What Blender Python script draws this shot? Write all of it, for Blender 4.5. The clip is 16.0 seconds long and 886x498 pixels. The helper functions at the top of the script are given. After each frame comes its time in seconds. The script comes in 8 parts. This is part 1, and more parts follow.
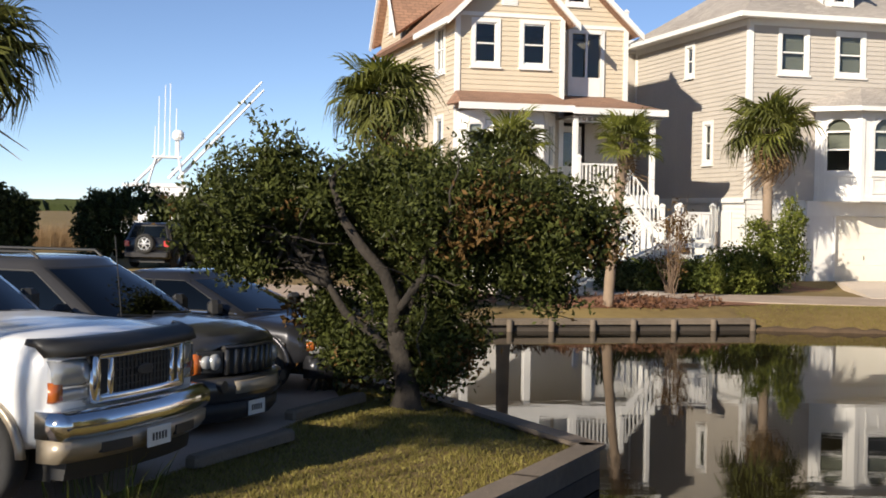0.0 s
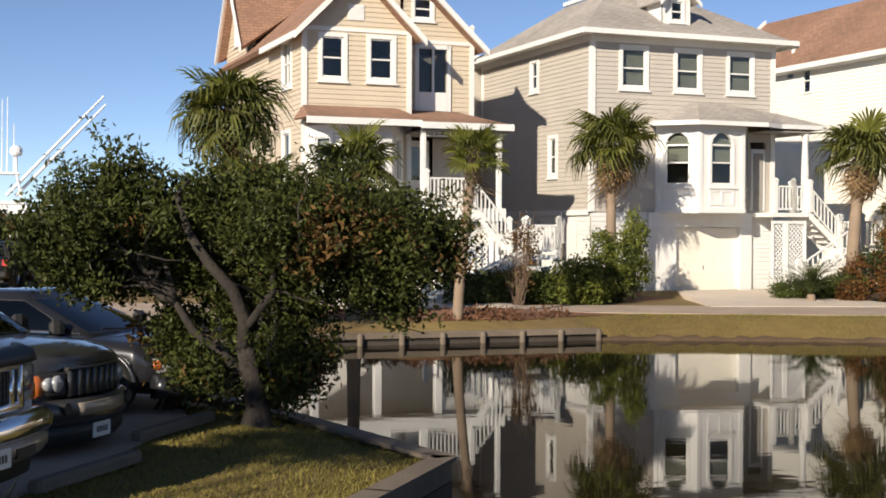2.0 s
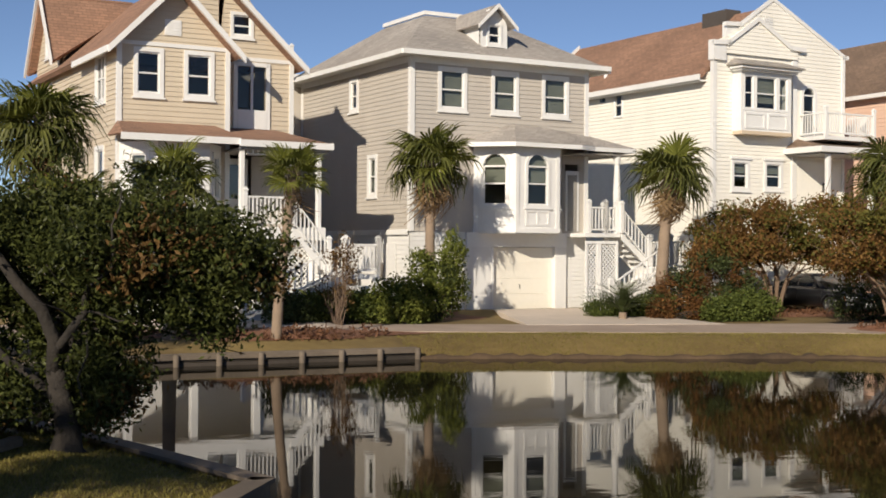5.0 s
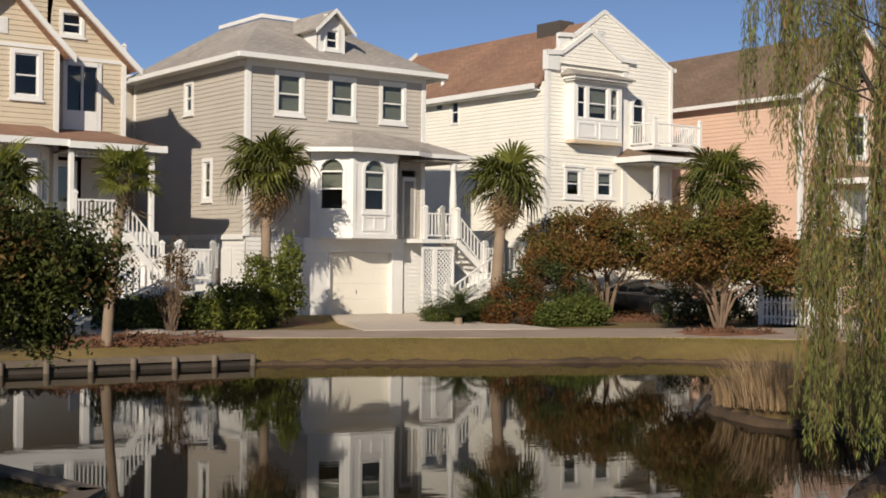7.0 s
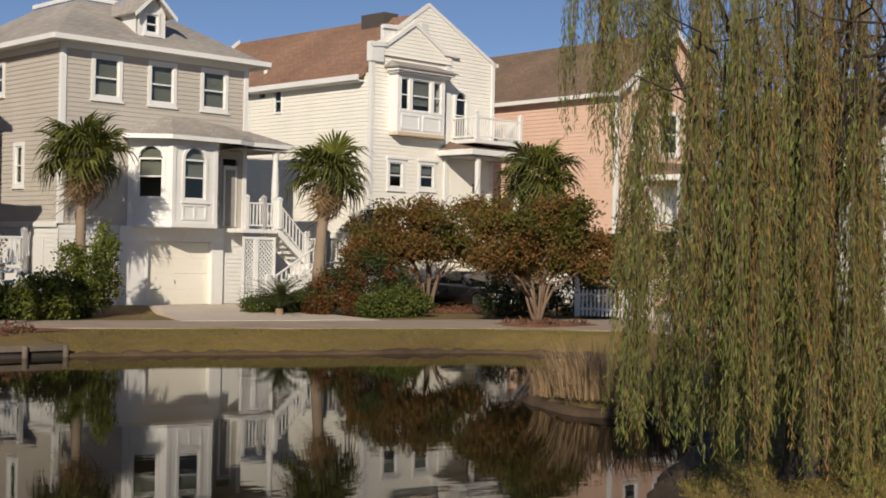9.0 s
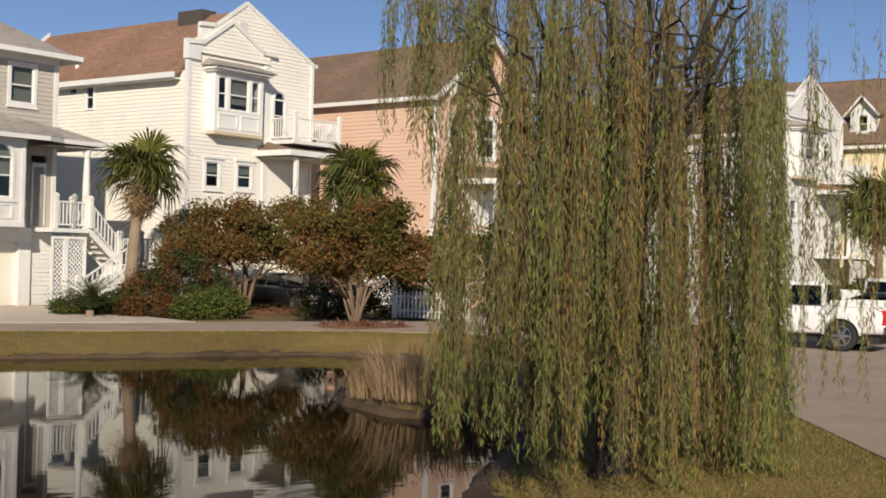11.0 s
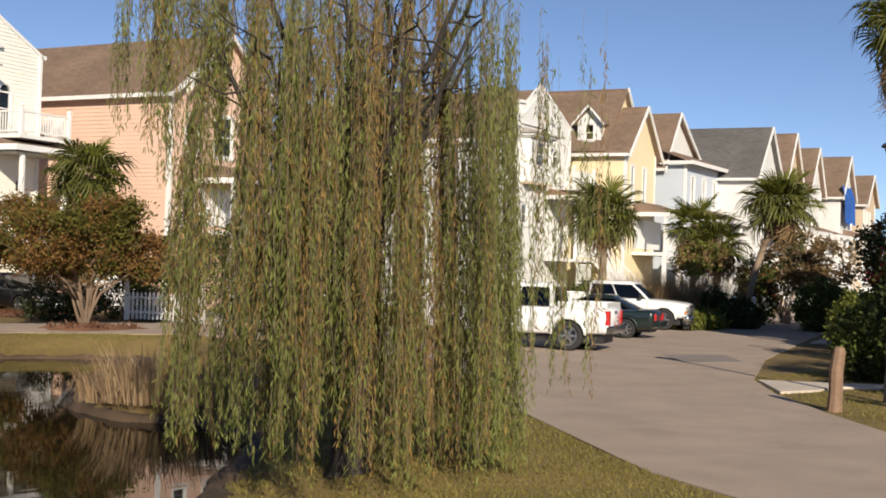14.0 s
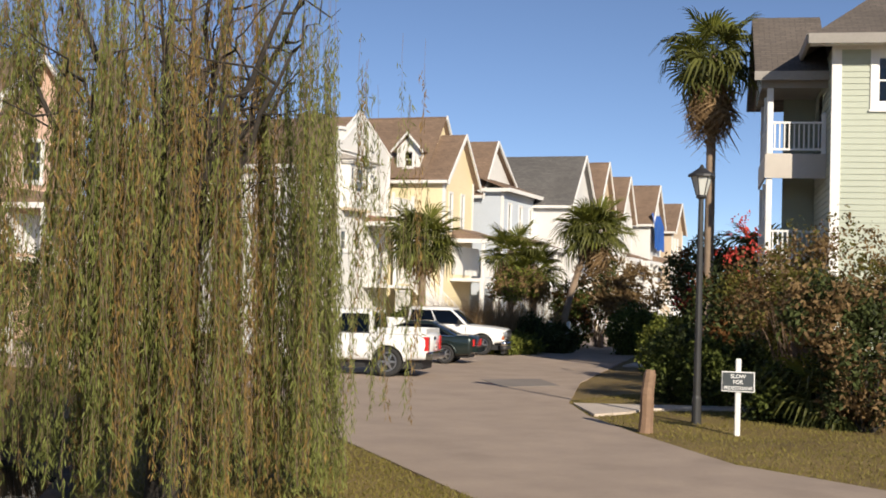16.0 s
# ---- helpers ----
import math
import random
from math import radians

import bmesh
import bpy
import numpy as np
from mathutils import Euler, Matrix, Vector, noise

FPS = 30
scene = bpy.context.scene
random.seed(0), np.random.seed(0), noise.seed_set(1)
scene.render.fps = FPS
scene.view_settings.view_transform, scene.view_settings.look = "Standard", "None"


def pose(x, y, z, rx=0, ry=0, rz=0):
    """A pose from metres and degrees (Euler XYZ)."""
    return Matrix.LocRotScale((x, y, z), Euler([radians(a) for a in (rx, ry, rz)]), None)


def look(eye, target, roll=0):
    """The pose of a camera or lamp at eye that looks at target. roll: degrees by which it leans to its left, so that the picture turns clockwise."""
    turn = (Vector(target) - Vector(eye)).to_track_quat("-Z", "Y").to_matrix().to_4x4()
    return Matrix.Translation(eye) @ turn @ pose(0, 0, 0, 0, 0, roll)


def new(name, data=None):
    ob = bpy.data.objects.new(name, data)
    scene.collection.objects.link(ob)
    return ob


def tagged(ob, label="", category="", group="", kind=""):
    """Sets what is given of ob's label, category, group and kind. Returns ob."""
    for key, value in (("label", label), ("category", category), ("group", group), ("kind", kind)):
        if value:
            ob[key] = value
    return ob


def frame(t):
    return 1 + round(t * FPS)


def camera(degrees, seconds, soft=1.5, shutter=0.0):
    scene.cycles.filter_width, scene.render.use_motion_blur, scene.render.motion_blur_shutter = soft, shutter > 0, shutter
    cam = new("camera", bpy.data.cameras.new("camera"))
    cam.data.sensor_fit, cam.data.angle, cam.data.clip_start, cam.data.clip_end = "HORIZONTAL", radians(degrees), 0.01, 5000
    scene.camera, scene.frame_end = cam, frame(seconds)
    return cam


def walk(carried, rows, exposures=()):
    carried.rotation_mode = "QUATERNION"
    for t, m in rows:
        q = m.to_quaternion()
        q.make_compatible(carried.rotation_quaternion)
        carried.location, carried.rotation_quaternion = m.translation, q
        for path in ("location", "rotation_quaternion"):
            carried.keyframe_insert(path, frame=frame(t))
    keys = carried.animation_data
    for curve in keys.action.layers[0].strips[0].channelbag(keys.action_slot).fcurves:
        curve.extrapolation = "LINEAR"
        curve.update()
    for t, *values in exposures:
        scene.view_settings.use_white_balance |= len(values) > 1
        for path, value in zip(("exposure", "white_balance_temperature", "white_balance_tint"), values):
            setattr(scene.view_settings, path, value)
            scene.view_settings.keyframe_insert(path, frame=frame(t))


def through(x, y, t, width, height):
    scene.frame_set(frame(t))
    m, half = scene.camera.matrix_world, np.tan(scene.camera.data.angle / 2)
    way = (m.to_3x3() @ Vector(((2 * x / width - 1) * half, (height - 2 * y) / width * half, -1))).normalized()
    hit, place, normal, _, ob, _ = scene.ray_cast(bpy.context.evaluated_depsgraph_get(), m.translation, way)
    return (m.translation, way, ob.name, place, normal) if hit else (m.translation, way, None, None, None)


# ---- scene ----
# the camera turns where it stands: seconds, azimuth (from +y to the right), pitch, lean to the left
cam = camera(37.56, 16.0, soft=1.8)
EYE = Vector((0.0, 0.0, 2.3))
ROWS = [
    (0.0, 0.0, -1.574, 0.86),
    (0.5, 2.247, -1.058, 0.739),
    (1.0, 4.56, -1.006, 0.99),
    (1.5, 5.231, -0.971, 0.453),
    (2.0, 6.605, -0.88, 0.264),
    (2.5, 8.056, -0.905, 0.382),
    (3.0, 10.613, -1.248, 0.775),
    (3.5, 11.853, -0.966, 0.361),
    (3.7, 11.991, -0.718, 0.375),
    (5.8, 16.958, 0.16, 0.42),
    (6.0, 17.617, 0.106, 0.47),
    (6.5, 19.604, 0.482, 0.522),
    (7.0, 21.69, 0.323, 0.631),
    (7.5, 24.063, 0.304, 0.41),
    (8.0, 25.989, -0.042, 0.948),
    (8.5, 27.926, -0.065, 1.341),
    (9.0, 29.504, 0.054, 1.209),
    (9.2, 30.248, 0.188, 1.5),
    (11.3, 38.689, 0.051, 1.746),
    (11.5, 39.466, -0.156, 1.967),
    (12.0, 41.121, -0.04, 2.2),
    (12.5, 42.772, 0.279, 2.084),
    (13.0, 45.249, 0.468, 1.65),
    (13.5, 46.857, 0.694, 1.535),
    (14.0, 48.978, 0.728, 1.937),
    (14.5, 50.923, 1.012, 2.323),
    (15.0, 52.534, 1.073, 2.104),
    (15.5, 54.741, 1.338, 1.747),
    (16.0, 56.861, 2.136, 1.696),
]


def aim(az, pitch):
    a, p = radians(az), radians(pitch)
    return Vector((math.sin(a) * math.cos(p), math.cos(a) * math.cos(p), math.sin(p)))


EXPOSURES = [(0.0, 0.40), (2.0, 0.26), (3.5, 0.05), (6.0, -0.17), (7.0, -0.22), (9.0, -0.34), (12.5, 0.0), (16.0, 0.14)]
walk(cam, [(t, look(EYE, EYE + aim(az, pitch) * 10, lean)) for t, az, pitch, lean in ROWS],
     exposures=EXPOSURES)

# ---- sky and sun ----
SUN_AZ, SUN_EL = 216.0, 24.0
world = bpy.data.worlds.new("sky")
scene.world = world
world.use_nodes = True
wn = world.node_tree.nodes
sky = wn.new("ShaderNodeTexSky")
sky.sky_type = "NISHITA"
sky.sun_disc = False
sky.altitude = 3000
sky.sun_elevation, sky.sun_rotation = radians(SUN_EL), radians(SUN_AZ)
sky.air_density, sky.dust_density, sky.ozone_density = 0.72, 0.0, 2.6
wn["Background"].inputs["Strength"].default_value = 0.106
tone = wn.new("ShaderNodeMix")
tone.data_type, tone.blend_type = "RGBA", "MULTIPLY"
tone.inputs["Factor"].default_value, tone.inputs["B"].default_value = 1.0, (1.08, 1.0, 0.97, 1)
world.node_tree.links.new(sky.outputs["Color"], tone.inputs["A"])
world.node_tree.links.new(tone.outputs["Result"], wn["Background"].inputs["Color"])
sun = new("sun", bpy.data.lights.new("sun", "SUN"))
sun.data.energy, sun.data.angle, sun.data.color = 5.6, radians(0.6), (1.0, 0.885, 0.73)
sun.matrix_world = look(aim(SUN_AZ, SUN_EL) * 60, (0, 0, 0))


# ---- materials ----
def material(name, color, rough=0.6, metal=0.0, vary=0.15, scale=6.0, bump=0.0, bump_scale=60.0, island=0.0, spec=0.5, second=None, coat=0.0, stain=0.0):
    """A surface with mottling at two scales, a fine relief and, for leaves and pieces, a shift of tone from piece to piece."""
    m = bpy.data.materials.new(name)
    m.use_nodes = True
    nt = m.node_tree
    n, link = nt.nodes, nt.links.new
    b = n["Principled BSDF"]
    b.inputs["Roughness"].default_value, b.inputs["Metallic"].default_value = rough, metal
    b.inputs["Specular IOR Level"].default_value = spec
    b.inputs["Coat Weight"].default_value = coat
    co = n.new("ShaderNodeTexCoord")
    big, small = n.new("ShaderNodeTexNoise"), n.new("ShaderNodeTexNoise")
    big.inputs["Scale"].default_value, small.inputs["Scale"].default_value = scale * 0.15, scale * 3
    big.inputs["Detail"].default_value, small.inputs["Detail"].default_value = 4, 3
    for q in (big, small):
        link(co.outputs["Object"], q.inputs["Vector"])
    dark = tuple(c * (1 - vary) for c in color)
    light = second or tuple(min(1, c * (1 + vary)) for c in color)
    ramp = n.new("ShaderNodeMix")
    ramp.data_type = "RGBA"
    ramp.inputs["A"].default_value, ramp.inputs["B"].default_value = (*dark, 1), (*light, 1)
    mix = n.new("ShaderNodeMath")
    mix.operation = "ADD"
    half = n.new("ShaderNodeMath")
    half.operation = "MULTIPLY_ADD"
    link(small.outputs["Fac"], half.inputs[0])
    half.inputs[1].default_value, half.inputs[2].default_value = 0.8, -0.4
    cont = n.new("ShaderNodeMath")
    cont.operation = "MULTIPLY_ADD"
    link(big.outputs["Fac"], cont.inputs[0])
    cont.inputs[1].default_value, cont.inputs[2].default_value = 2.2, -0.6
    link(cont.outputs[0], mix.inputs[0])
    link(half.outputs[0], mix.inputs[1])
    mix.use_clamp = True
    last = mix.outputs[0]
    if island:
        geo = n.new("ShaderNodeNewGeometry")
        ia = n.new("ShaderNodeMix")
        ia.inputs["Factor"].default_value = island
        link(last, ia.inputs["A"])
        link(geo.outputs["Random Per Island"], ia.inputs["B"])
        last = ia.outputs["Result"]
    link(last, ramp.inputs["Factor"])
    out = ramp.outputs["Result"]
    if stain:
        w = n.new("ShaderNodeTexNoise")
        w.inputs["Scale"].default_value, w.inputs["Detail"].default_value = 0.9, 6
        link(co.outputs["Object"], w.inputs["Vector"])
        r = n.new("ShaderNodeMapRange")
        r.inputs["From Min"].default_value, r.inputs["From Max"].default_value = 0.5, 0.75
        r.inputs["To Max"].default_value = stain
        link(w.outputs["Fac"], r.inputs["Value"])
        s = n.new("ShaderNodeMix")
        s.data_type = "RGBA"
        s.inputs["B"].default_value = (*[c * 0.45 for c in color], 1)
        link(r.outputs["Result"], s.inputs["Factor"])
        link(out, s.inputs["A"])
        out = s.outputs["Result"]
    link(out, b.inputs["Base Color"])
    if bump:
        bn = n.new("ShaderNodeTexNoise")
        bn.inputs["Scale"].default_value, bn.inputs["Detail"].default_value = bump_scale, 4
        link(co.outputs["Object"], bn.inputs["Vector"])
        bp = n.new("ShaderNodeBump")
        bp.inputs["Strength"].default_value, bp.inputs["Distance"].default_value = bump, 0.02
        link(bn.outputs["Fac"], bp.inputs["Height"])
        link(bp.outputs["Normal"], b.inputs["Normal"])
    return m


def leaf_material(name, color, second, through=0.25, island=0.75, rough=0.55):
    """Thin leaves: some of the light passes through."""
    m = material(name, color, rough, vary=0.35, scale=2.0, island=island, second=second, spec=0.14)
    nt = m.node_tree
    b = nt.nodes["Principled BSDF"]
    src = b.inputs["Base Color"].links[0].from_socket
    tr = nt.nodes.new("ShaderNodeBsdfTranslucent")
    nt.links.new(src, tr.inputs["Color"])
    mx = nt.nodes.new("ShaderNodeMixShader")
    mx.inputs[0].default_value = through
    nt.links.new(b.outputs[0], mx.inputs[1])
    nt.links.new(tr.outputs[0], mx.inputs[2])
    nt.links.new(mx.outputs[0], nt.nodes["Material Output"].inputs["Surface"])
    return m


def glass_material(name, tint, head_on=0.13):
    """A pane: clear tinted, with a mirror coat that grows at flat angles."""
    m = bpy.data.materials.new(name)
    m.use_nodes = True
    nt = m.node_tree
    n, link = nt.nodes, nt.links.new
    n.remove(n["Principled BSDF"])
    clear, mirror, mx, lw = n.new("ShaderNodeBsdfTransparent"), n.new("ShaderNodeBsdfGlossy"), n.new("ShaderNodeMixShader"), n.new("ShaderNodeLayerWeight")
    clear.inputs["Color"].default_value = (*tint, 1)
    mirror.inputs["Roughness"].default_value = 0.02
    lw.inputs["Blend"].default_value = 0.5
    up, sc = n.new("ShaderNodeMath"), n.new("ShaderNodeMath")
    up.operation, sc.operation = "POWER", "MULTIPLY_ADD"
    up.inputs[1].default_value = 4.0
    sc.inputs[1].default_value, sc.inputs[2].default_value = 0.85, head_on
    link(lw.outputs["Facing"], up.inputs[0])
    link(up.outputs[0], sc.inputs[0])
    link(sc.outputs[0], mx.inputs[0])
    link(clear.outputs[0], mx.inputs[1])
    link(mirror.outputs[0], mx.inputs[2])
    link(mx.outputs[0], n["Material Output"].inputs["Surface"])
    return m


def shingle_material(name, color):
    """Asphalt shingles: courses and tabs with uneven tone."""
    m = material(name, color, 0.9, vary=0.2, scale=3.0, stain=0.35)
    nt = m.node_tree
    n, link = nt.nodes, nt.links.new
    b = n["Principled BSDF"]
    src = b.inputs["Base Color"].links[0].from_socket
    uv = n.new("ShaderNodeTexCoord")
    br = n.new("ShaderNodeTexBrick")
    br.inputs["Scale"].default_value = 1.0
    br.inputs["Brick Width"].default_value, br.inputs["Row Height"].default_value = 0.32, 0.15
    br.inputs["Mortar Size"].default_value = 0.012
    br.inputs["Color1"].default_value, br.inputs["Color2"].default_value, br.inputs["Mortar"].default_value = (0.8, 0.8, 0.8, 1), (1.15, 1.12, 1.1, 1), (0.5, 0.5, 0.5, 1)
    link(uv.outputs["UV"], br.inputs["Vector"])
    mu = n.new("ShaderNodeMix")
    mu.data_type, mu.blend_type = "RGBA", "MULTIPLY"
    mu.inputs["Factor"].default_value = 0.8
    link(src, mu.inputs["A"])
    link(br.outputs["Color"], mu.inputs["B"])
    link(mu.outputs["Result"], b.inputs["Base Color"])
    return m


M = {
    "white": material("white_trim", (0.78, 0.77, 0.74), 0.45, vary=0.06, scale=2.0, stain=0.12),
    "cream": material("cream_siding", (0.60, 0.512, 0.385), 0.55, vary=0.07, scale=2.0, stain=0.08),
    "grey_siding": material("grey_siding", (0.51, 0.465, 0.405), 0.55, vary=0.08, scale=2.0, stain=0.1),
    "ivory": material("ivory_siding", (0.86, 0.83, 0.745), 0.5, vary=0.06, scale=2.0, stain=0.08),
    "pink": material("salmon_siding", (0.72, 0.50, 0.38), 0.55, vary=0.07, scale=2.0),
    "white_siding": material("white_siding", (0.74, 0.73, 0.70), 0.5, vary=0.06, scale=2.0, stain=0.1),
    "yellow": material("yellow_siding", (0.80, 0.69, 0.45), 0.5, vary=0.06, scale=2.0),
    "blue_siding": material("pale_blue_siding", (0.55, 0.60, 0.66), 0.5, vary=0.06, scale=2.0),
    "green_siding": material("pale_green_siding", (0.40, 0.435, 0.35), 0.55, vary=0.06, scale=2.0),
    "tan_siding": material("tan_siding", (0.62, 0.50, 0.36), 0.55, vary=0.06, scale=2.0),
    "brown_roof": shingle_material("brown_shingle", (0.31, 0.18, 0.118)),
    "grey_roof": shingle_material("grey_shingle", (0.41, 0.375, 0.335)),
    "tan_roof": shingle_material("tan_shingle", (0.225, 0.155, 0.108)),
    "dark_roof": shingle_material("dark_shingle", (0.13, 0.11, 0.095)),
    "slate_roof": shingle_material("slate_shingle", (0.13, 0.125, 0.12)),
    "pane": glass_material("window_pane", (0.66, 0.68, 0.66), 0.07),
    "car_glass": glass_material("car_window", (0.16, 0.19, 0.18), 0.06),
    # floors and partitions behind panes: the dimness indoors is put into this colour
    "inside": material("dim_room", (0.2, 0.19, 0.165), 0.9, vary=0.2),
    # slats in grey-green, which stands in for the greyish reflection on the glass
    "blind": material("pane_tone_blind", (0.36, 0.37, 0.31), 0.8, vary=0.1, scale=8.0),
    "garage": material("cream_garage_door", (0.80, 0.76, 0.66), 0.4, vary=0.05, scale=2.0, stain=0.06),
    # dark grey with the shade under porch roofs and eaves put into the colour
    "porch_shade": material("shaded_porch_grey", (0.30, 0.28, 0.25), 0.7, vary=0.15),
    "asphalt": material("asphalt", (0.40, 0.312, 0.242), 0.9, vary=0.11, scale=5.0, bump=0.5, bump_scale=40, stain=0.25),
    "patch": material("asphalt_patch", (0.25, 0.215, 0.185), 0.9, vary=0.15, scale=1.5, bump=0.5, bump_scale=40),
    "concrete": material("concrete", (0.62, 0.53, 0.44), 0.85, vary=0.12, scale=1.5, bump=0.3, bump_scale=50, stain=0.2),
    "mulch": material("pine_straw", (0.21, 0.095, 0.05), 0.95, vary=0.5, scale=6.0, bump=1.0, bump_scale=25),
    "mud": material("bank_mud", (0.075, 0.048, 0.026), 0.9, vary=0.4, scale=5.0, bump=1.0, bump_scale=20),
    "timber": material("weathered_timber", (0.17, 0.135, 0.10), 0.85, vary=0.3, scale=4.0, bump=0.5, bump_scale=30, stain=0.4),
    "timber_dark": material("wet_timber", (0.06, 0.048, 0.038), 0.8, vary=0.35, scale=4.0, bump=0.5, bump_scale=30),
    "log": material("bare_log", (0.23, 0.145, 0.09), 0.8, vary=0.3, scale=5.0, bump=0.7, bump_scale=25),
    "bark": material("grey_bark", (0.034, 0.028, 0.022), 0.95, vary=0.4, scale=6.0, bump=1.0, bump_scale=20),
    "pale_bark": material("smooth_tan_bark", (0.17, 0.115, 0.075), 0.8, vary=0.3, scale=6.0, bump=0.5, bump_scale=20),
    "palm_bark": material("palm_bark", (0.25, 0.185, 0.13), 0.95, vary=0.4, scale=8.0, bump=1.0, bump_scale=18, island=0.5),
    "oak_leaf": leaf_material("glossy_dark_leaf", (0.016, 0.024, 0.007), (0.095, 0.108, 0.028), 0.18, rough=0.42),
    "oak_rust": leaf_material("rusty_leaf", (0.10, 0.055, 0.018), (0.17, 0.10, 0.035), 0.2),
    "willow_leaf": leaf_material("willow_leaf", (0.095, 0.112, 0.024), (0.34, 0.37, 0.11), 0.38),
    "willow_dry": leaf_material("dry_willow_leaf", (0.19, 0.115, 0.035), (0.46, 0.31, 0.11), 0.38),
    "hedge_leaf": leaf_material("hedge_leaf", (0.04, 0.06, 0.014), (0.15, 0.18, 0.042), 0.2),
    "shrub_leaf": leaf_material("shrub_leaf", (0.06, 0.085, 0.014), (0.22, 0.24, 0.05), 0.25),
    "dark_leaf": leaf_material("deep_green_leaf", (0.025, 0.036, 0.012), (0.085, 0.105, 0.035), 0.15),
    "myrtle_leaf": leaf_material("autumn_myrtle_leaf", (0.13, 0.058, 0.02), (0.27, 0.155, 0.05), 0.25),
    "myrtle_tan": leaf_material("dry_olive_leaf", (0.14, 0.09, 0.04), (0.30, 0.20, 0.095), 0.25),
    "myrtle_green": leaf_material("yellowing_myrtle_leaf", (0.07, 0.075, 0.016), (0.17, 0.15, 0.035), 0.25),
    "red_leaf": leaf_material("russet_leaf", (0.12, 0.05, 0.02), (0.21, 0.105, 0.035), 0.25),
    "flower": leaf_material("red_flower", (0.55, 0.04, 0.03), (0.7, 0.12, 0.09), 0.2),
    "palm_leaf": leaf_material("palm_leaf", (0.04, 0.053, 0.013), (0.18, 0.185, 0.052), 0.25, rough=0.42),
    "palm_yellow": leaf_material("young_palm_leaf", (0.10, 0.12, 0.02), (0.24, 0.25, 0.05), 0.25),
    "palm_dead": leaf_material("dead_palm_leaf", (0.20, 0.12, 0.055), (0.34, 0.23, 0.12), 0.2),
    "dry_grass": leaf_material("dry_grass", (0.26, 0.16, 0.08), (0.42, 0.30, 0.17), 0.25),
    "litter": leaf_material("fallen_leaf", (0.07, 0.034, 0.018), (0.20, 0.10, 0.055), 0.1),
    "blade": leaf_material("lawn_blade", (0.16, 0.14, 0.034), (0.31, 0.262, 0.076), 0.25),
    "twig": material("bare_twig", (0.16, 0.115, 0.08), 0.9, vary=0.3),
    "rubber": material("tyre_rubber", (0.02, 0.02, 0.02), 0.85, vary=0.3, scale=10),
    "chrome": material("chrome", (0.75, 0.75, 0.75), 0.12, 1.0, vary=0.04),
    "alloy": material("alloy_rim", (0.55, 0.55, 0.54), 0.3, 1.0, vary=0.06),
    "black_plastic": material("black_plastic", (0.02, 0.02, 0.02), 0.5, vary=0.2),
    "white_paint": material("white_car_paint", (0.78, 0.78, 0.77), 0.3, vary=0.03, coat=0.6),
    "silver_trim": material("tan_two_tone_paint", (0.33, 0.28, 0.21), 0.35, 0.3, vary=0.05, coat=0.5),
    "grey_paint": material("graphite_car_paint", (0.075, 0.072, 0.07), 0.32, 0.5, vary=0.06, coat=0.8),
    "dark_paint": material("charcoal_car_paint", (0.035, 0.036, 0.042), 0.28, 0.5, vary=0.06, coat=0.8),
    "green_paint": material("dark_green_car_paint", (0.018, 0.03, 0.028), 0.28, 0.4, vary=0.06, coat=0.8),
    "black_paint": material("black_car_paint", (0.012, 0.012, 0.014), 0.3, 0.2, vary=0.06, coat=0.8),
    "lamp_lens": material("headlight_lens", (0.42, 0.43, 0.43), 0.15, 0.35, vary=0.1, coat=1.0),
    "amber": material("amber_lens", (0.38, 0.10, 0.02), 0.2, vary=0.1, coat=0.8),
    "red_lens": material("red_lens", (0.5, 0.03, 0.03), 0.2, vary=0.1, coat=0.8),
    "plate": material("number_plate", (0.7, 0.7, 0.66), 0.5, vary=0.05),
    "iron": material("dark_iron", (0.05, 0.05, 0.05), 0.5, 0.4, vary=0.2),
    "lantern": material("frosted_lantern_glass", (0.55, 0.56, 0.52), 0.35, vary=0.08),
    "sign_face": material("slate_sign_face", (0.05, 0.06, 0.065), 0.5, vary=0.1),
    "letter": material("white_lettering", (0.75, 0.75, 0.72), 0.5, vary=0.04),
    "blue_tarp": material("blue_tarpaulin", (0.02, 0.10, 0.40), 0.5, vary=0.2, bump=0.5, bump_scale=6),
    "boat_white": material("boat_gelcoat", (0.80, 0.81, 0.82), 0.3, vary=0.03),
    # dry reeds, paler than dry_grass: sunlight put into the colour against the willow's shadow
    "reed": leaf_material("lightened_reed", (0.34, 0.22, 0.12), (0.55, 0.40, 0.24), 0.25),
}


def ground_material():
    m = material("lawn", (0.17, 0.108, 0.035), 0.95, vary=0.3, scale=1.2, bump=0.8, bump_scale=30, second=(0.265, 0.188, 0.06), stain=0.25)
    return m


M["lawn"] = ground_material()


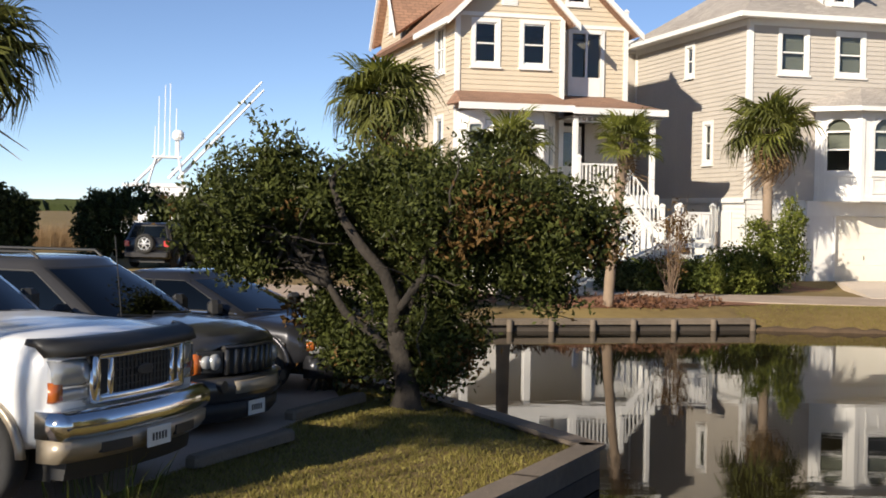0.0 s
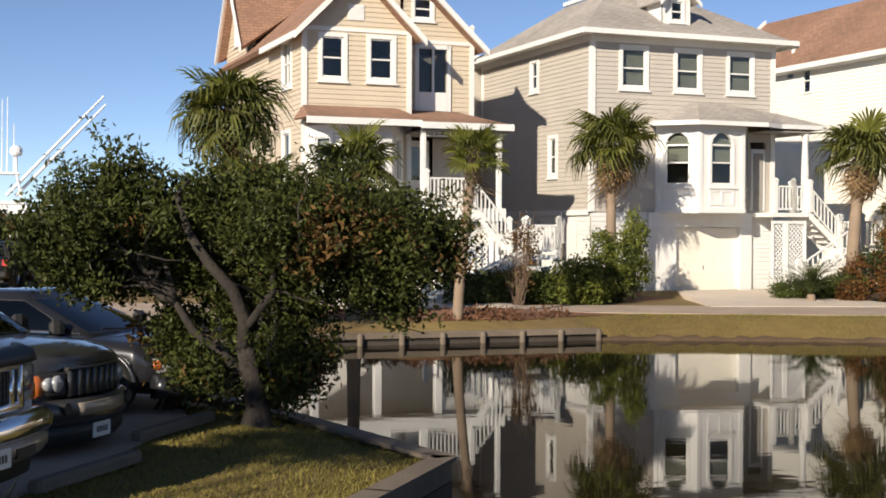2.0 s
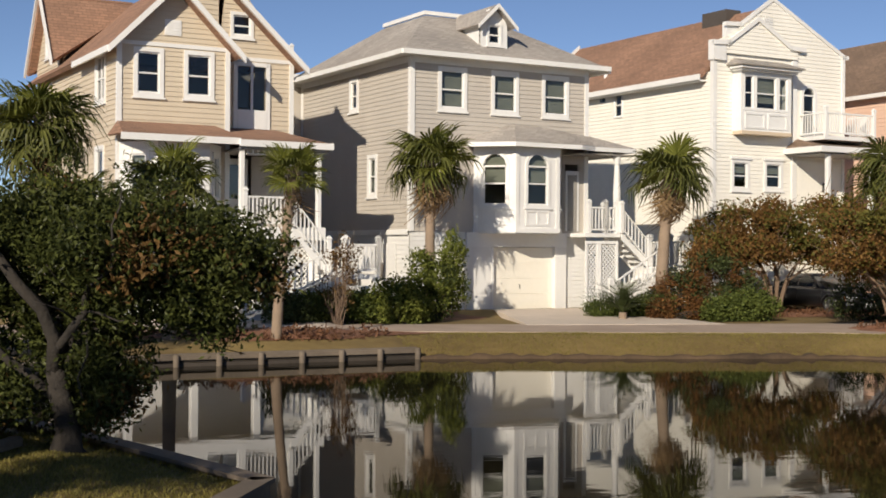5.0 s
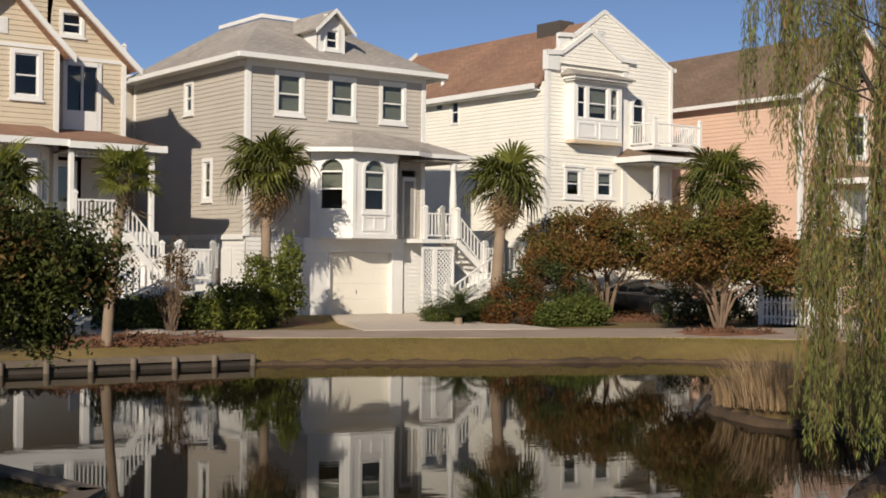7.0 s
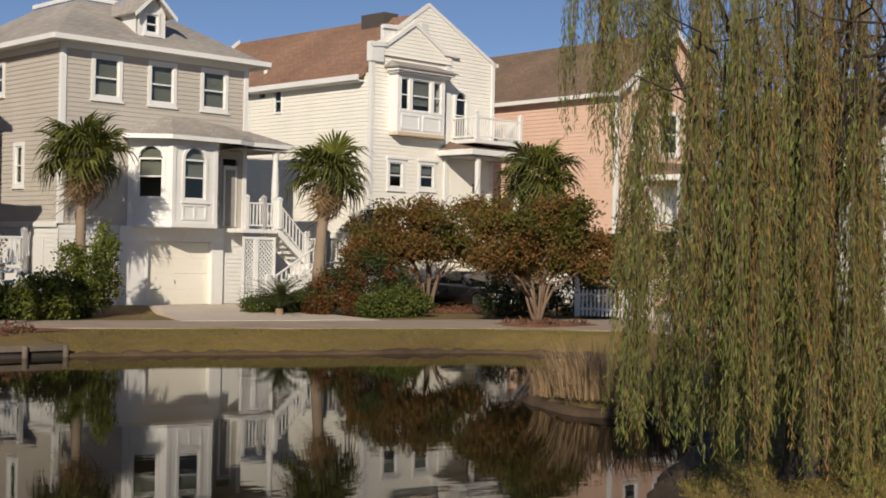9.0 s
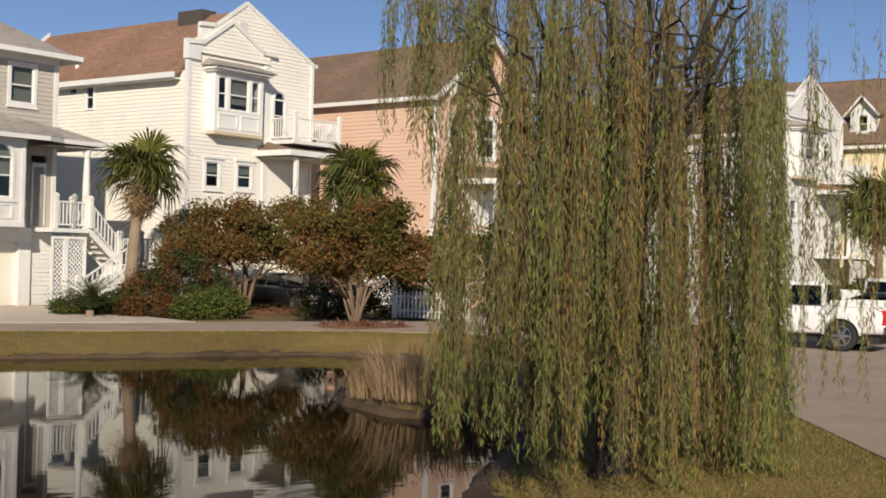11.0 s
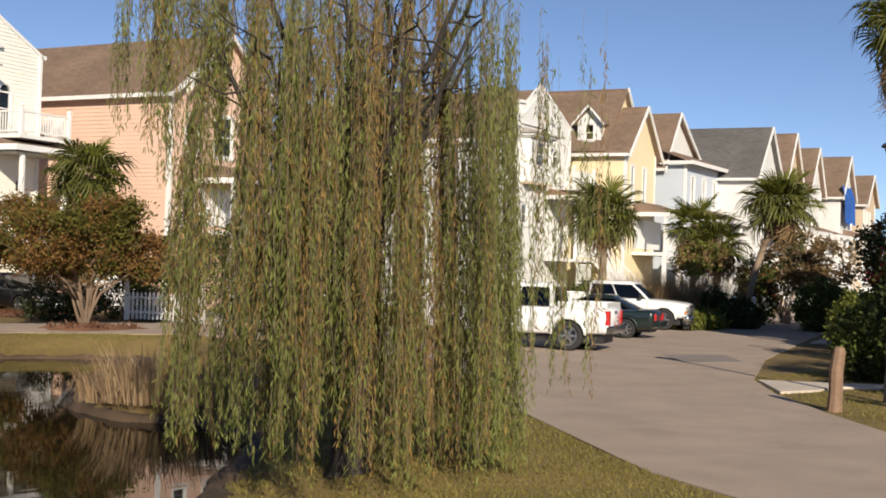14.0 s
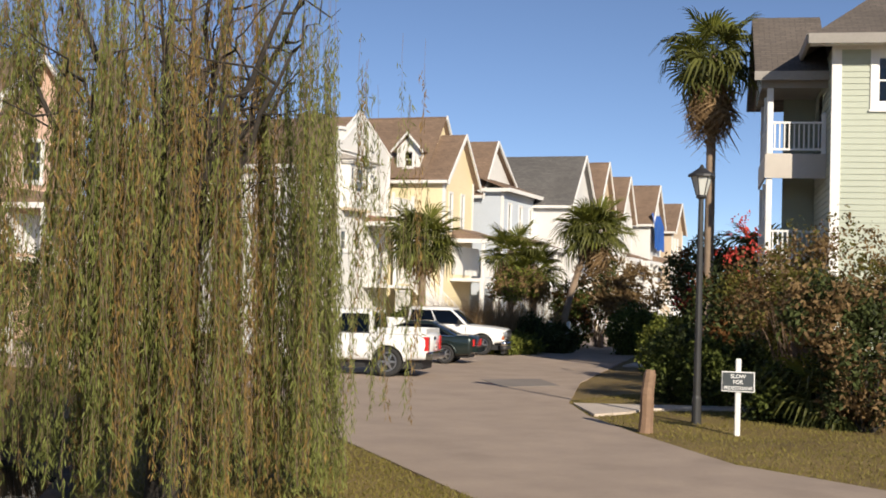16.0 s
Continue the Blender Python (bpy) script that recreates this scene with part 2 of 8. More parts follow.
def water_material():
    m = bpy.data.materials.new("pond_water")
    m.use_nodes = True
    nt = m.node_tree
    n, link = nt.nodes, nt.links.new
    b = n["Principled BSDF"]
    b.inputs["Base Color"].default_value = (0.012, 0.010, 0.005, 1)
    b.inputs["Roughness"].default_value, b.inputs["IOR"].default_value = 0.02, 1.2
    co, no, bp = n.new("ShaderNodeTexCoord"), n.new("ShaderNodeTexNoise"), n.new("ShaderNodeBump")
    mp = n.new("ShaderNodeMapping")
    mp.inputs["Scale"].default_value = (0.5, 1.6, 1.0)
    no.inputs["Scale"].default_value, no.inputs["Detail"].default_value = 2.2, 3
    link(co.outputs["Object"], mp.inputs["Vector"])
    link(mp.outputs["Vector"], no.inputs["Vector"])
    bp.inputs["Strength"].default_value, bp.inputs["Distance"].default_value = 0.05, 0.02
    link(no.outputs["Fac"], bp.inputs["Height"])
    link(bp.outputs["Normal"], b.inputs["Normal"])
    return m


M["water"] = water_material()


# ---- mesh helpers ----
class Shape:
    """Collects vertices and faces for one mesh."""

    def __init__(self):
        self.v, self.f = [], []

    def face(self, *pts):
        k = len(self.v)
        self.v.extend(tuple(p) for p in pts)
        self.f.append(tuple(range(k, k + len(pts))))
        return self

    def block(self, o, u, v, w):
        """A box from corner o along the vectors u, v, w."""
        o, u, v, w = Vector(o), Vector(u), Vector(v), Vector(w)
        k = len(self.v)
        for a in (0, 1):
            for b in (0, 1):
                for c in (0, 1):
                    self.v.append(tuple(o + u * a + v * b + w * c))
        for q in ((0, 1, 3, 2), (4, 6, 7, 5), (0, 4, 5, 1), (2, 3, 7, 6), (0, 2, 6, 4), (1, 5, 7, 3)):
            self.f.append(tuple(k + i for i in q))
        return self

    def box(self, x0, x1, y0, y1, z0, z1):
        return self.block((x0, y0, z0), (x1 - x0, 0, 0), (0, y1 - y0, 0), (0, 0, z1 - z0))

    def chamfer(self, x0, x1, y0, y1, z0, z1, r):
        """A box whose edges along z and round its top are cut."""
        def ring(e, z):
            return [(x0 + r + e, y0 + e, z), (x1 - r - e, y0 + e, z), (x1 - e, y0 + r + e, z), (x1 - e, y1 - r - e, z), (x1 - r - e, y1 - e, z), (x0 + r + e, y1 - e, z), (x0 + e, y1 - r - e, z), (x0 + e, y0 + r + e, z)]
        return self.loft([ring(0, z0), ring(0, z1 - r), ring(r * 0.7, z1)], True, True)

    def loft(self, rings, cap0=False, cap1=False, closed=True):
        k, n = len(self.v), len(rings[0])
        for r in rings:
            self.v.extend(tuple(p) for p in r)
        for i in range(len(rings) - 1):
            for j in range(n if closed else n - 1):
                a, b = k + i * n + j, k + i * n + (j + 1) % n
                self.f.append((a, b, b + n, a + n))
        if cap0:
            self.f.append(tuple(range(k + n - 1, k - 1, -1)))
        if cap1:
            e = k + (len(rings) - 1) * n
            self.f.append(tuple(range(e, e + n)))
        return self

    def tube(self, pts, radii, n=8, cap=True):
        rings = []
        pts = [Vector(p) for p in pts]
        side = None
        for i, p in enumerate(pts):
            d = (pts[min(i + 1, len(pts) - 1)] - pts[max(i - 1, 0)]).normalized()
            if side is None:
                side = d.cross(Vector((0.31, 0.95, 0.1))).normalized()
            side = (side - d * side.dot(d)).normalized()
            up = d.cross(side)
            r = radii[i] if hasattr(radii, "__len__") else radii
            rings.append([p + (side * math.cos(6.28319 * j / n) + up * math.sin(6.28319 * j / n)) * r for j in range(n)])
        return self.loft(rings, cap, cap)

    def slab(self, pts, t):
        """A flat polygon given thickness t along its normal, downwards."""
        pts = [Vector(p) for p in pts]
        nr = (pts[1] - pts[0]).cross(pts[-1] - pts[0]).normalized()
        if nr.z < 0:
            nr = -nr
        return self.loft([pts, [p - nr * t for p in pts]], True, True)

    def add(self, verts, faces):
        k = len(self.v)
        self.v.extend(map(tuple, verts))
        self.f.extend(tuple(k + i for i in q) for q in faces)
        return self


def mesh_of(name, sh, mat, smooth=False):
    me = bpy.data.meshes.new(name)
    me.from_pydata(sh.v, [], sh.f)
    bm = bmesh.new()
    bm.from_mesh(me)
    if len(bm.faces) > 60:
        bmesh.ops.remove_doubles(bm, verts=bm.verts, dist=0.0004)
    bmesh.ops.recalc_face_normals(bm, faces=bm.faces)
    bm.to_mesh(me)
    bm.free()
    if mat:
        me.materials.append(mat)
    if smooth:
        me.polygons.foreach_set("use_smooth", [True] * len(me.polygons))
    me.update()
    return me


def leaf_mesh(name, verts, faces, mat):
    """A mesh out of arrays of many small separate leaves."""
    me = bpy.data.meshes.new(name)
    me.from_pydata(verts.tolist() if hasattr(verts, "tolist") else verts, [], faces.tolist() if hasattr(faces, "tolist") else faces)
    me.materials.append(mat)
    me.update()
    return me


def part(name, sh, mat, parent=None, label="", smooth=False):
    """Links a shape, or a finished mesh, as one object under a thing or a part."""
    ob = new(name, sh if isinstance(sh, bpy.types.Mesh) else mesh_of(name, sh, mat, smooth))
    ob.parent = parent
    return tagged(ob, label) if label else ob


def thing(name, label, category, m=None, group="", kind=""):
    ob = new(name)
    ob.empty_display_size = 0.2
    if m is not None:
        ob.matrix_world = m
    return tagged(ob, label, category, group, kind)


def smoothstep(a, b, x):
    t = np.clip((x - a) / (b - a), 0, 1)
    return t * t * (3 - 2 * t)


# ---- ground, pond, road ----
WATER = -0.5
POND = [(-0.8, 8.2), (0.84, 11.57), (1.64, 13.27), (0.0, 16.64), (-1.2, 18.8), (-1.9, 24.0), (-1.0, 30.0), (1.6, 31.1), (7.7, 32.35), (10.2, 32.1), (14.3, 31.3), (19.1, 30.6), (21.3, 28.3),
        (20.0, 25.0), (16.6, 22.4), (13.4, 20.3), (13.1, 18.6), (13.9, 17.2), (13.0, 14.8), (10.8, 12.9), (9.5, 11.7), (8.3, 9.8), (7.0, 6.5), (3.0, 5.2), (-0.6, 6.0)]
BULKHEAD = 8  # the first edges of the pond are walled with timber


def edge_distance(px, py, a, b):
    ax, ay, bx, by = *a, *b
    t = np.clip(((px - ax) * (bx - ax) + (py - ay) * (by - ay)) / ((bx - ax) ** 2 + (by - ay) ** 2), 0, 1)
    return np.hypot(px - ax - t * (bx - ax), py - ay - t * (by - ay))


def inside(px, py, poly):
    r = np.zeros(np.shape(px), bool)
    for (ax, ay), (bx, by) in zip(poly, poly[1:] + poly[:1]):
        if ay != by:
            r ^= ((ay > py) != (by > py)) & (px < (bx - ax) * (py - ay) / (by - ay) + ax)
    return r


def ground_height(px, py):
    px, py = np.asarray(px, float), np.asarray(py, float)
    n = len(POND)
    walled = np.min([edge_distance(px, py, POND[i], POND[i + 1]) for i in range(BULKHEAD)], axis=0)
    open_bank = np.min([edge_distance(px, py, POND[i], POND[(i + 1) % n]) for i in range(BULKHEAD, n)], axis=0)
    wet = inside(px, py, POND)
    q = -0.259 * (px - 10.05) + 0.966 * (py - 43.35)
    rise = 0.2 * smoothstep(-2.2, -0.5, q) * smoothstep(-3.5, 0.5, px) * smoothstep(62, 40, px)
    low = np.where((px > -1.4) & (py > 28), -0.22 + 0.22 * smoothstep(0.2, 1.8, walled), -0.12 + 0.12 * smoothstep(0.2, 1.5, walled))
    land = np.where(walled < open_bank, low, WATER - 0.02 + (-WATER + 0.02) * smoothstep(-0.3, 2.0, open_bank) ** 0.8)
    bump = 0.02 * np.sin(px * 1.7 + 1.3 * np.sin(py * 0.9)) * np.sin(py * 1.3 + 0.7) * smoothstep(0.5, 3, np.minimum(walled, open_bank)) * smoothstep(36, 30, py)
    z = np.where(wet, np.maximum(WATER - 0.9, WATER - 0.04 - 0.5 * open_bank), land + rise + np.where(land > -0.05, np.minimum(bump, 0.012), 0))
    return np.where(wet & (walled < open_bank + 0.6), WATER - 0.9, np.where(~wet & (walled < 0.16) & (walled <= open_bank), WATER - 0.9, z))


def axis(lo, hi, flo, fhi, fine, coarse):
    return np.unique(np.round(np.concatenate([np.arange(lo, flo, coarse), np.arange(flo, fhi, fine), np.arange(fhi, hi + coarse / 2, coarse)]), 3))


far = 2600.0
gx, gy = axis(-40, 70, -4, 24, 0.22, 1.5), axis(-20, 75, 5, 36, 0.22, 1.5)
gx, gy = np.concatenate([[-far], gx, [far]]), np.concatenate([[-far], gy, [far]])
GX, GY = np.meshgrid(gx, gy)
GZ = ground_height(GX, GY)
GZ[:2, :] = GZ[-2:, :] = 0
GZ[:, :2] = GZ[:, -2:] = 0
gv = np.stack([GX.ravel(), GY.ravel(), GZ.ravel()], -1).tolist()
nx, ny = len(gx), len(gy)
gf = [(j * nx + i, j * nx + i + 1, (j + 1) * nx + i + 1, (j + 1) * nx + i) for j in range(ny - 1) for i in range(nx - 1)]
gm = bpy.data.meshes.new("ground")
gm.from_pydata(gv, [], gf)
gm.materials.append(M["lawn"])
gm.polygons.foreach_set("use_smooth", [True] * len(gm.polygons))
tagged(new("ground", gm), "patchy autumn lawn sloping down to a pond", "ground", kind="structure")

sh = Shape()
sh.face(*[(x, y, WATER) for x, y in [(-3.5, 4), (24, 4), (24, 34), (-3.5, 34)]])
tagged(part("water", sh, M["water"]), "still dark pond water mirroring the houses", "pond", kind="structure")

ROAD = [(12, -14), (16, 2), (17.07, 4.37), (18.15, 6.72), (21.1, 9.6), (23.6, 11.8), (26.2, 13.6), (33, 16.8), (47, 22), (62, 27.5), (90, 38.2), (130, 52), (130, 57), (88, 42.0), (60, 32.2), (52, 29.3), (46, 29.6), (40, 30.5),
        (33, 33.8), (26, 36.9), (15.3, 37.7), (10, 38.4), (3, 39.0), (-6, 40.4), (-14, 43), (-16, 62), (-45, 62), (-45, 7), (-8, 7), (-3.1, 9), (-2.4, 11), (-1.75, 13.3), (-1.2, 15.7), (-1.5, 17.4), (-2.8, 19.5), (-3.4, 24),
        (-2.4, 31.4), (-0.8, 34.6), (2.5, 36.5), (6.0, 36.1), (8.5, 35.1), (13.7, 33.95), (20, 32.9), (24.3, 30.6), (25.6, 26), (22, 19.2), (19.3, 15.6), (17, 13.2), (12.9, 8), (8.5, -1), (6, -14)]


def plate_of(name, poly, z, mat, label, category, thick=0.05, kind="structure", zf=None):
    """A flat piece of paving, its top at z (or at zf(x, y))."""
    from_top = [(x, y, zf(x, y) if zf else z) for x, y in poly]
    bm = bmesh.new()
    f = bm.faces.new([bm.verts.new(p) for p in from_top])
    f.normal_update()
    if f.normal.z < 0:
        f.normal_flip()
    bmesh.ops.triangulate(bm, faces=bm.faces[:])
    ex = bmesh.ops.extrude_face_region(bm, geom=bm.faces[:])
    for q in ex["geom"]:
        if isinstance(q, bmesh.types.BMVert):
            q.co.z -= thick
    bmesh.ops.recalc_face_normals(bm, faces=bm.faces[:])
    me = bpy.data.meshes.new(name)
    bm.to_mesh(me)
    bm.free()
    me.materials.append(mat)
    return tagged(new(name, me), label, category, kind=kind)


plate_of("road", ROAD, 0.022, M["asphalt"], "worn grey-brown asphalt road and parking lot", "road")


# ---- houses: local x along the front to the right, y into the house, z up from its floor slab ----
def place(px, py, A, z=0.2):
    """The pose of a house whose front runs towards azimuth A from its left corner."""
    return pose(px, py, z, 0, 0, 90 - A)


def siding(sh, o, u, n, span, z0, z1, openings=(), course=0.155, thick=0.12):
    """Lapped boards on the wall that runs along u from o; span(z) gives its ends; openings are (a0, a1, z0, z1)."""
    o, u, n = Vector(o), Vector(u), Vector(n)
    up = Vector((0, 0, 1))
    z = z0
    while z < z1 - 1e-4:
        zt = min(z + course, z1)
        cuts = sorted({z, zt, *[c for w in openings for c in (w[2], w[3]) if z < c < zt]})
        for a, b in zip(cuts, cuts[1:]):
            mid = (a + b) / 2
            x0, x1 = span(mid)
            if x1 - x0 < 0.02:
                continue
            gaps = sorted((w[0], w[1]) for w in openings if w[2] <= mid <= w[3] and w[1] > x0 and w[0] < x1)
            runs, s = [], x0
            for g0, g1 in gaps:
                if g0 > s:
                    runs.append((s, g0))
                s = max(s, g1)
            if s < x1:
                runs.append((s, x1))
            marks = sorted({c for w in openings for c in w[:2]})
            runs = [(p, q) for r0, r1 in runs for p, q in zip([r0, *[c for c in marks if r0 < c < r1]], [*[c for c in marks if r0 < c < r1], r1])]
            pa, pb = 0.022 * (1 - (a - z) / course), 0.022 * (1 - (b - z) / course)
            (la, ra), (lb, rb) = span(a + 1e-5), span(b - 1e-5)
            for r0, r1 in runs:
                e0, e2 = (la, lb) if r0 == x0 else (r0, r0)
                e1, e3 = (ra, rb) if r1 == x1 else (r1, r1)
                p = [o + u * e0 + up * a + n * pa, o + u * e1 + up * a + n * pa, o + u * max(e3, e2) + up * b + n * pb, o + u * e2 + up * b + n * pb]
                sh.face(*p)
                q = [v - n * (thick + d) for v, d in zip(p, (pa, pa, pb, pb))]
                sh.face(*q)
                if a == z:
                    sh.face(p[0], p[1], p[1] - n * 0.022, p[0] - n * 0.022)
        z = zt
    return sh


def rect(o, u, n, x0, x1, z0, z1, d0, d1, sh):
    """A board on a wall, from d0 to d1 proud of it."""
    o, u, n = Vector(o), Vector(u), Vector(n)
    return sh.block(o + u * x0 + Vector((0, 0, z0)) + n * d0, u * (x1 - x0), n * (d1 - d0), (0, 0, z1 - z0))


def sash_window(parent, o, u, n, x0, x1, z0, z1, trim=0.13, columns=1, rail=0.5, blind=0.0, arch=False, sill=True, name="window"):
    """x0..z1: the outside of the casing. The wall's opening lies half a casing within."""
    t = trim
    sh = Shape()
    top = z1 - ((x1 - x0) / 2 if arch else 0)
    rect(o, u, n, x0, x0 + t, z0, top, -0.1, 0.05, sh)
    rect(o, u, n, x1 - t, x1, z0, top, -0.1, 0.05, sh)
    rect(o, u, n, x0 + t, x1 - t, z0, z0 + t, -0.1, 0.05, sh)
    if sill:
        rect(o, u, n, x0 - 0.04, x1 + 0.04, z0 - 0.06, z0 - 0.002, -0.02, 0.09, sh)
    O, U, N = Vector(o), Vector(u), Vector(n)
    if arch:
        r, cx = (x1 - x0) / 2, (x0 + x1) / 2
        rings = []
        for i in range(13):
            a = math.pi * i / 12
            rings.append([O + U * (cx - math.cos(a) * rr) + Vector((0, 0, top + math.sin(a) * rr)) + N * d for rr, d in ((r, 0.05), (r - t, 0.05), (r - t, -0.1), (r, -0.1))])
        sh.loft(rings, True, True)
    else:
        rect(o, u, n, x0 + t, x1 - t, z1 - t, z1, -0.1, 0.05, sh)
    w = part(name, sh, M["white"], parent)
    a0, a1, b0, b1 = x0 + t, x1 - t, z0 + t, z1 - t
    sh = Shape()
    s = 0.045
    rect(o, u, n, a0, a1, b0, b0 + s, -0.06, 0.0, sh)
    if not arch:
        rect(o, u, n, a0, a1, b1 - s, b1, -0.06, 0.0, sh)
    bt = top if arch else b1 - s
    zm = b0 + (bt - b0) * rail
    rect(o, u, n, a0 + s, a1 - s, zm - 0.025, zm + 0.025, -0.07, 0.005, sh)
    if arch:
        rect(o, u, n, a0 + s, a1 - s, top - 0.03, top + 0.03, -0.07, 0.03, sh)
    rect(o, u, n, a0, a0 + s, b0 + s, bt, -0.06, 0.0, sh)
    rect(o, u, n, a1 - s, a1, b0 + s, bt, -0.06, 0.0, sh)
    for c in range(1, columns):
        xm = a0 + (a1 - a0) * c / columns
        rect(o, u, n, xm - 0.035, xm + 0.035, b0 + s, zm - 0.026, -0.062, 0.004, sh)
        rect(o, u, n, xm - 0.035, xm + 0.035, zm + 0.026, bt, -0.062, 0.004, sh)
    part("sash", sh, M["white"], w)
    sh = Shape()
    p = [O + U * a0 + Vector((0, 0, b0)), O + U * a1 + Vector((0, 0, b0))]
    if arch:
        r, cx = (x1 - x0) / 2 - t, (x0 + x1) / 2
        p += [O + U * (cx + math.cos(math.pi * i / 10) * r) + Vector((0, 0, top + math.sin(math.pi * i / 10) * r)) for i in range(11)]
    else:
        p += [O + U * a1 + Vector((0, 0, b1)), O + U * a0 + Vector((0, 0, b1))]
    sh.face(*[q - N * 0.035 for q in p])
    part("pane", sh, M["pane"], w)
    if blind:
        sh = Shape()
        zb = b1 - (b1 - b0) * blind
        rows = max(4, int((b1 - zb) / 0.06))
        for i in range(rows):
            za, zc = zb + (b1 - zb) * i / rows, zb + (b1 - zb) * (i + 1) / rows
            sh.face(*[O + U * q + Vector((0, 0, zz)) - N * dd for q, zz, dd in ((a0, za, 0.13), (a1, za, 0.13), (a1, zc, 0.16), (a0, zc, 0.16))])
        part("blind", sh, M["blind"], w)
    return w


def hole(x0, x1, z0, z1, trim=0.13):
    return (x0 + trim * 0.5, x1 - trim * 0.5, z0 + trim * 0.5, z1 - trim * 0.5)


def roof(parent, polys, mat, thick=0.16, name="roof", label=""):
    """Shingled planes, a part each; the courses follow each plane's slope."""
    for p in polys:
        ob = part(name, Shape().slab(p, thick), mat, parent, label)
        me = ob.data
        uv = me.uv_layers.new(name="courses")
        for f in me.polygons:
            nr = f.normal
            a = Vector((0, 0, 1)).cross(nr)
            a = a.normalized() if a.length > 0.05 else Vector((1, 0, 0))
            b = nr.cross(a)
            for li in f.loop_indices:
                c = me.vertices[me.loops[li].vertex_index].co
                uv.data[li].uv = (c.dot(a), c.dot(b))
    return ob


def gable_span(x0, x1, z_eave, xa, za):
    """The ends of a wall under a gable with its peak at xa, za."""
    def span(z):
        if z <= z_eave:
            return x0, x1
        t = (z - z_eave) / (za - z_eave)
        return x0 + (xa - x0) * t, x1 + (xa - x1) * t
    return span


def boards(parent, items, mat, name="trim", label=""):
    """Boards and flat members, each a box x0, x1, y0, y1, z0, z1 and a part of its own."""
    for b in items:
        ob = part(name, Shape().box(*b), mat, parent, label)
    return ob


def rake(parent, p, q, wide=0.22, deep=0.1, name="bargeboard"):
    """A sloping board along a gable's edge from p to q."""
    p, q = Vector(p), Vector(q)
    sh = Shape().block(p - Vector((0, 0, wide)), q - p, (0, deep, 0), (0, 0, wide))
    return part(name, sh, M["white"], parent)


def railing(parent, p, q, high=0.95, step=0.13, post=True, mat=None):
    """A balustrade from p to q: rails, balusters and end posts, each a part."""
    mat = mat or M["white"]
    p, q = Vector(p), Vector(q)
    d = q - p
    L = d.length
    u = d / L
    v = Vector((-u.y, u.x, 0)).normalized()
    for zz in (high - 0.06, 0.1):
        part("rail", Shape().block(p + Vector((0, 0, zz)) - v * 0.035, d, v * 0.07, (0, 0, 0.06)), mat, parent)
    n = max(2, int(L / step))
    me = mesh_of("baluster", Shape().box(-0.02, 0.02, -0.02, 0.02, 0.162, high - 0.062), mat)
    for i in range(1, n):
        b = part("baluster", me, mat, parent)
        b.location = p + d * (i / n)
        b.rotation_euler.z = math.atan2(u.y, u.x)
    if post:
        for e in (p, q):
            newel(parent, e, high + 0.16, mat)


def newel(parent, at, high, mat=None, w=0.065):
    sh = Shape().box(-w, w, -w, w, 0, high)
    sh.loft([[(-w - 0.02, -w - 0.02, high), (w + 0.02, -w - 0.02, high), (w + 0.02, w + 0.02, high), (-w - 0.02, w + 0.02, high)],
             [(-w - 0.02, -w - 0.02, high + 0.03), (w + 0.02, -w - 0.02, high + 0.03), (w + 0.02, w + 0.02, high + 0.03), (-w - 0.02, w + 0.02, high + 0.03)],
             [(-0.02, -0.02, high + 0.12), (0.02, -0.02, high + 0.12), (0.02, 0.02, high + 0.12), (-0.02, 0.02, high + 0.12)]], True, True)
    ob = part("newel", sh, mat or M["white"], parent)
    ob.location = at
    return ob


def steps(parent, p, q, width, n, mat=None):
    """A flight from the foot p up to the head q; width is a vector across it."""
    mat = mat or M["white"]
    p, q, w = Vector(p), Vector(q), Vector(width)
    d = q - p
    run = Vector((d.x, d.y, 0)) / n
    rise = d.z / n
    for i in range(n):
        sh = Shape().block(p + run * i + Vector((0, 0, rise * (i + 1) - 0.05)) - run * 0.1, run * 1.1, w, (0, 0, 0.05))
        part("tread", sh, mat, parent)
        part("riser", Shape().block(p + run * i + Vector((0, 0, rise * i + 0.002)), run * 0.08, w * 0.98, (0, 0, rise - 0.054)), mat, parent)
    for e in (0, 1):
        s = p + w * e
        wn_ = w.normalized() * (0.05 if e else -0.05)
        sh = Shape().loft([[s + Vector((0, 0, -0.12)), s + Vector((0, 0, 0.16)), s + wn_ + Vector((0, 0, 0.16)), s + wn_ + Vector((0, 0, -0.12))],
                           [s + d + Vector((0, 0, -0.2)), s + d + Vector((0, 0, 0.06)), s + d + wn_ + Vector((0, 0, 0.06)), s + d + wn_ + Vector((0, 0, -0.2))]], True, True)
        part("stringer", sh, mat, parent)


def slope_rail(parent, p, q, high=0.9, n=10, mat=None):
    mat = mat or M["white"]
    p, q = Vector(p), Vector(q)
    d = q - p
    v = Vector((-d.y, d.x, 0)).normalized()
    for zz in (high - 0.06, 0.14):
        part("rail", Shape().block(p + Vector((0, 0, zz)) - v * 0.035, d, v * 0.07, (0, 0, 0.06)), mat, parent)
    me = mesh_of("baluster", Shape().box(-0.02, 0.02, -0.02, 0.02, 0.17, high - 0.05), mat)
    for i in range(1, n):
        part("baluster", me, mat, parent).location = p + d * (i / n)
    for e in (p, q):
        newel(parent, e, high + 0.14, mat)


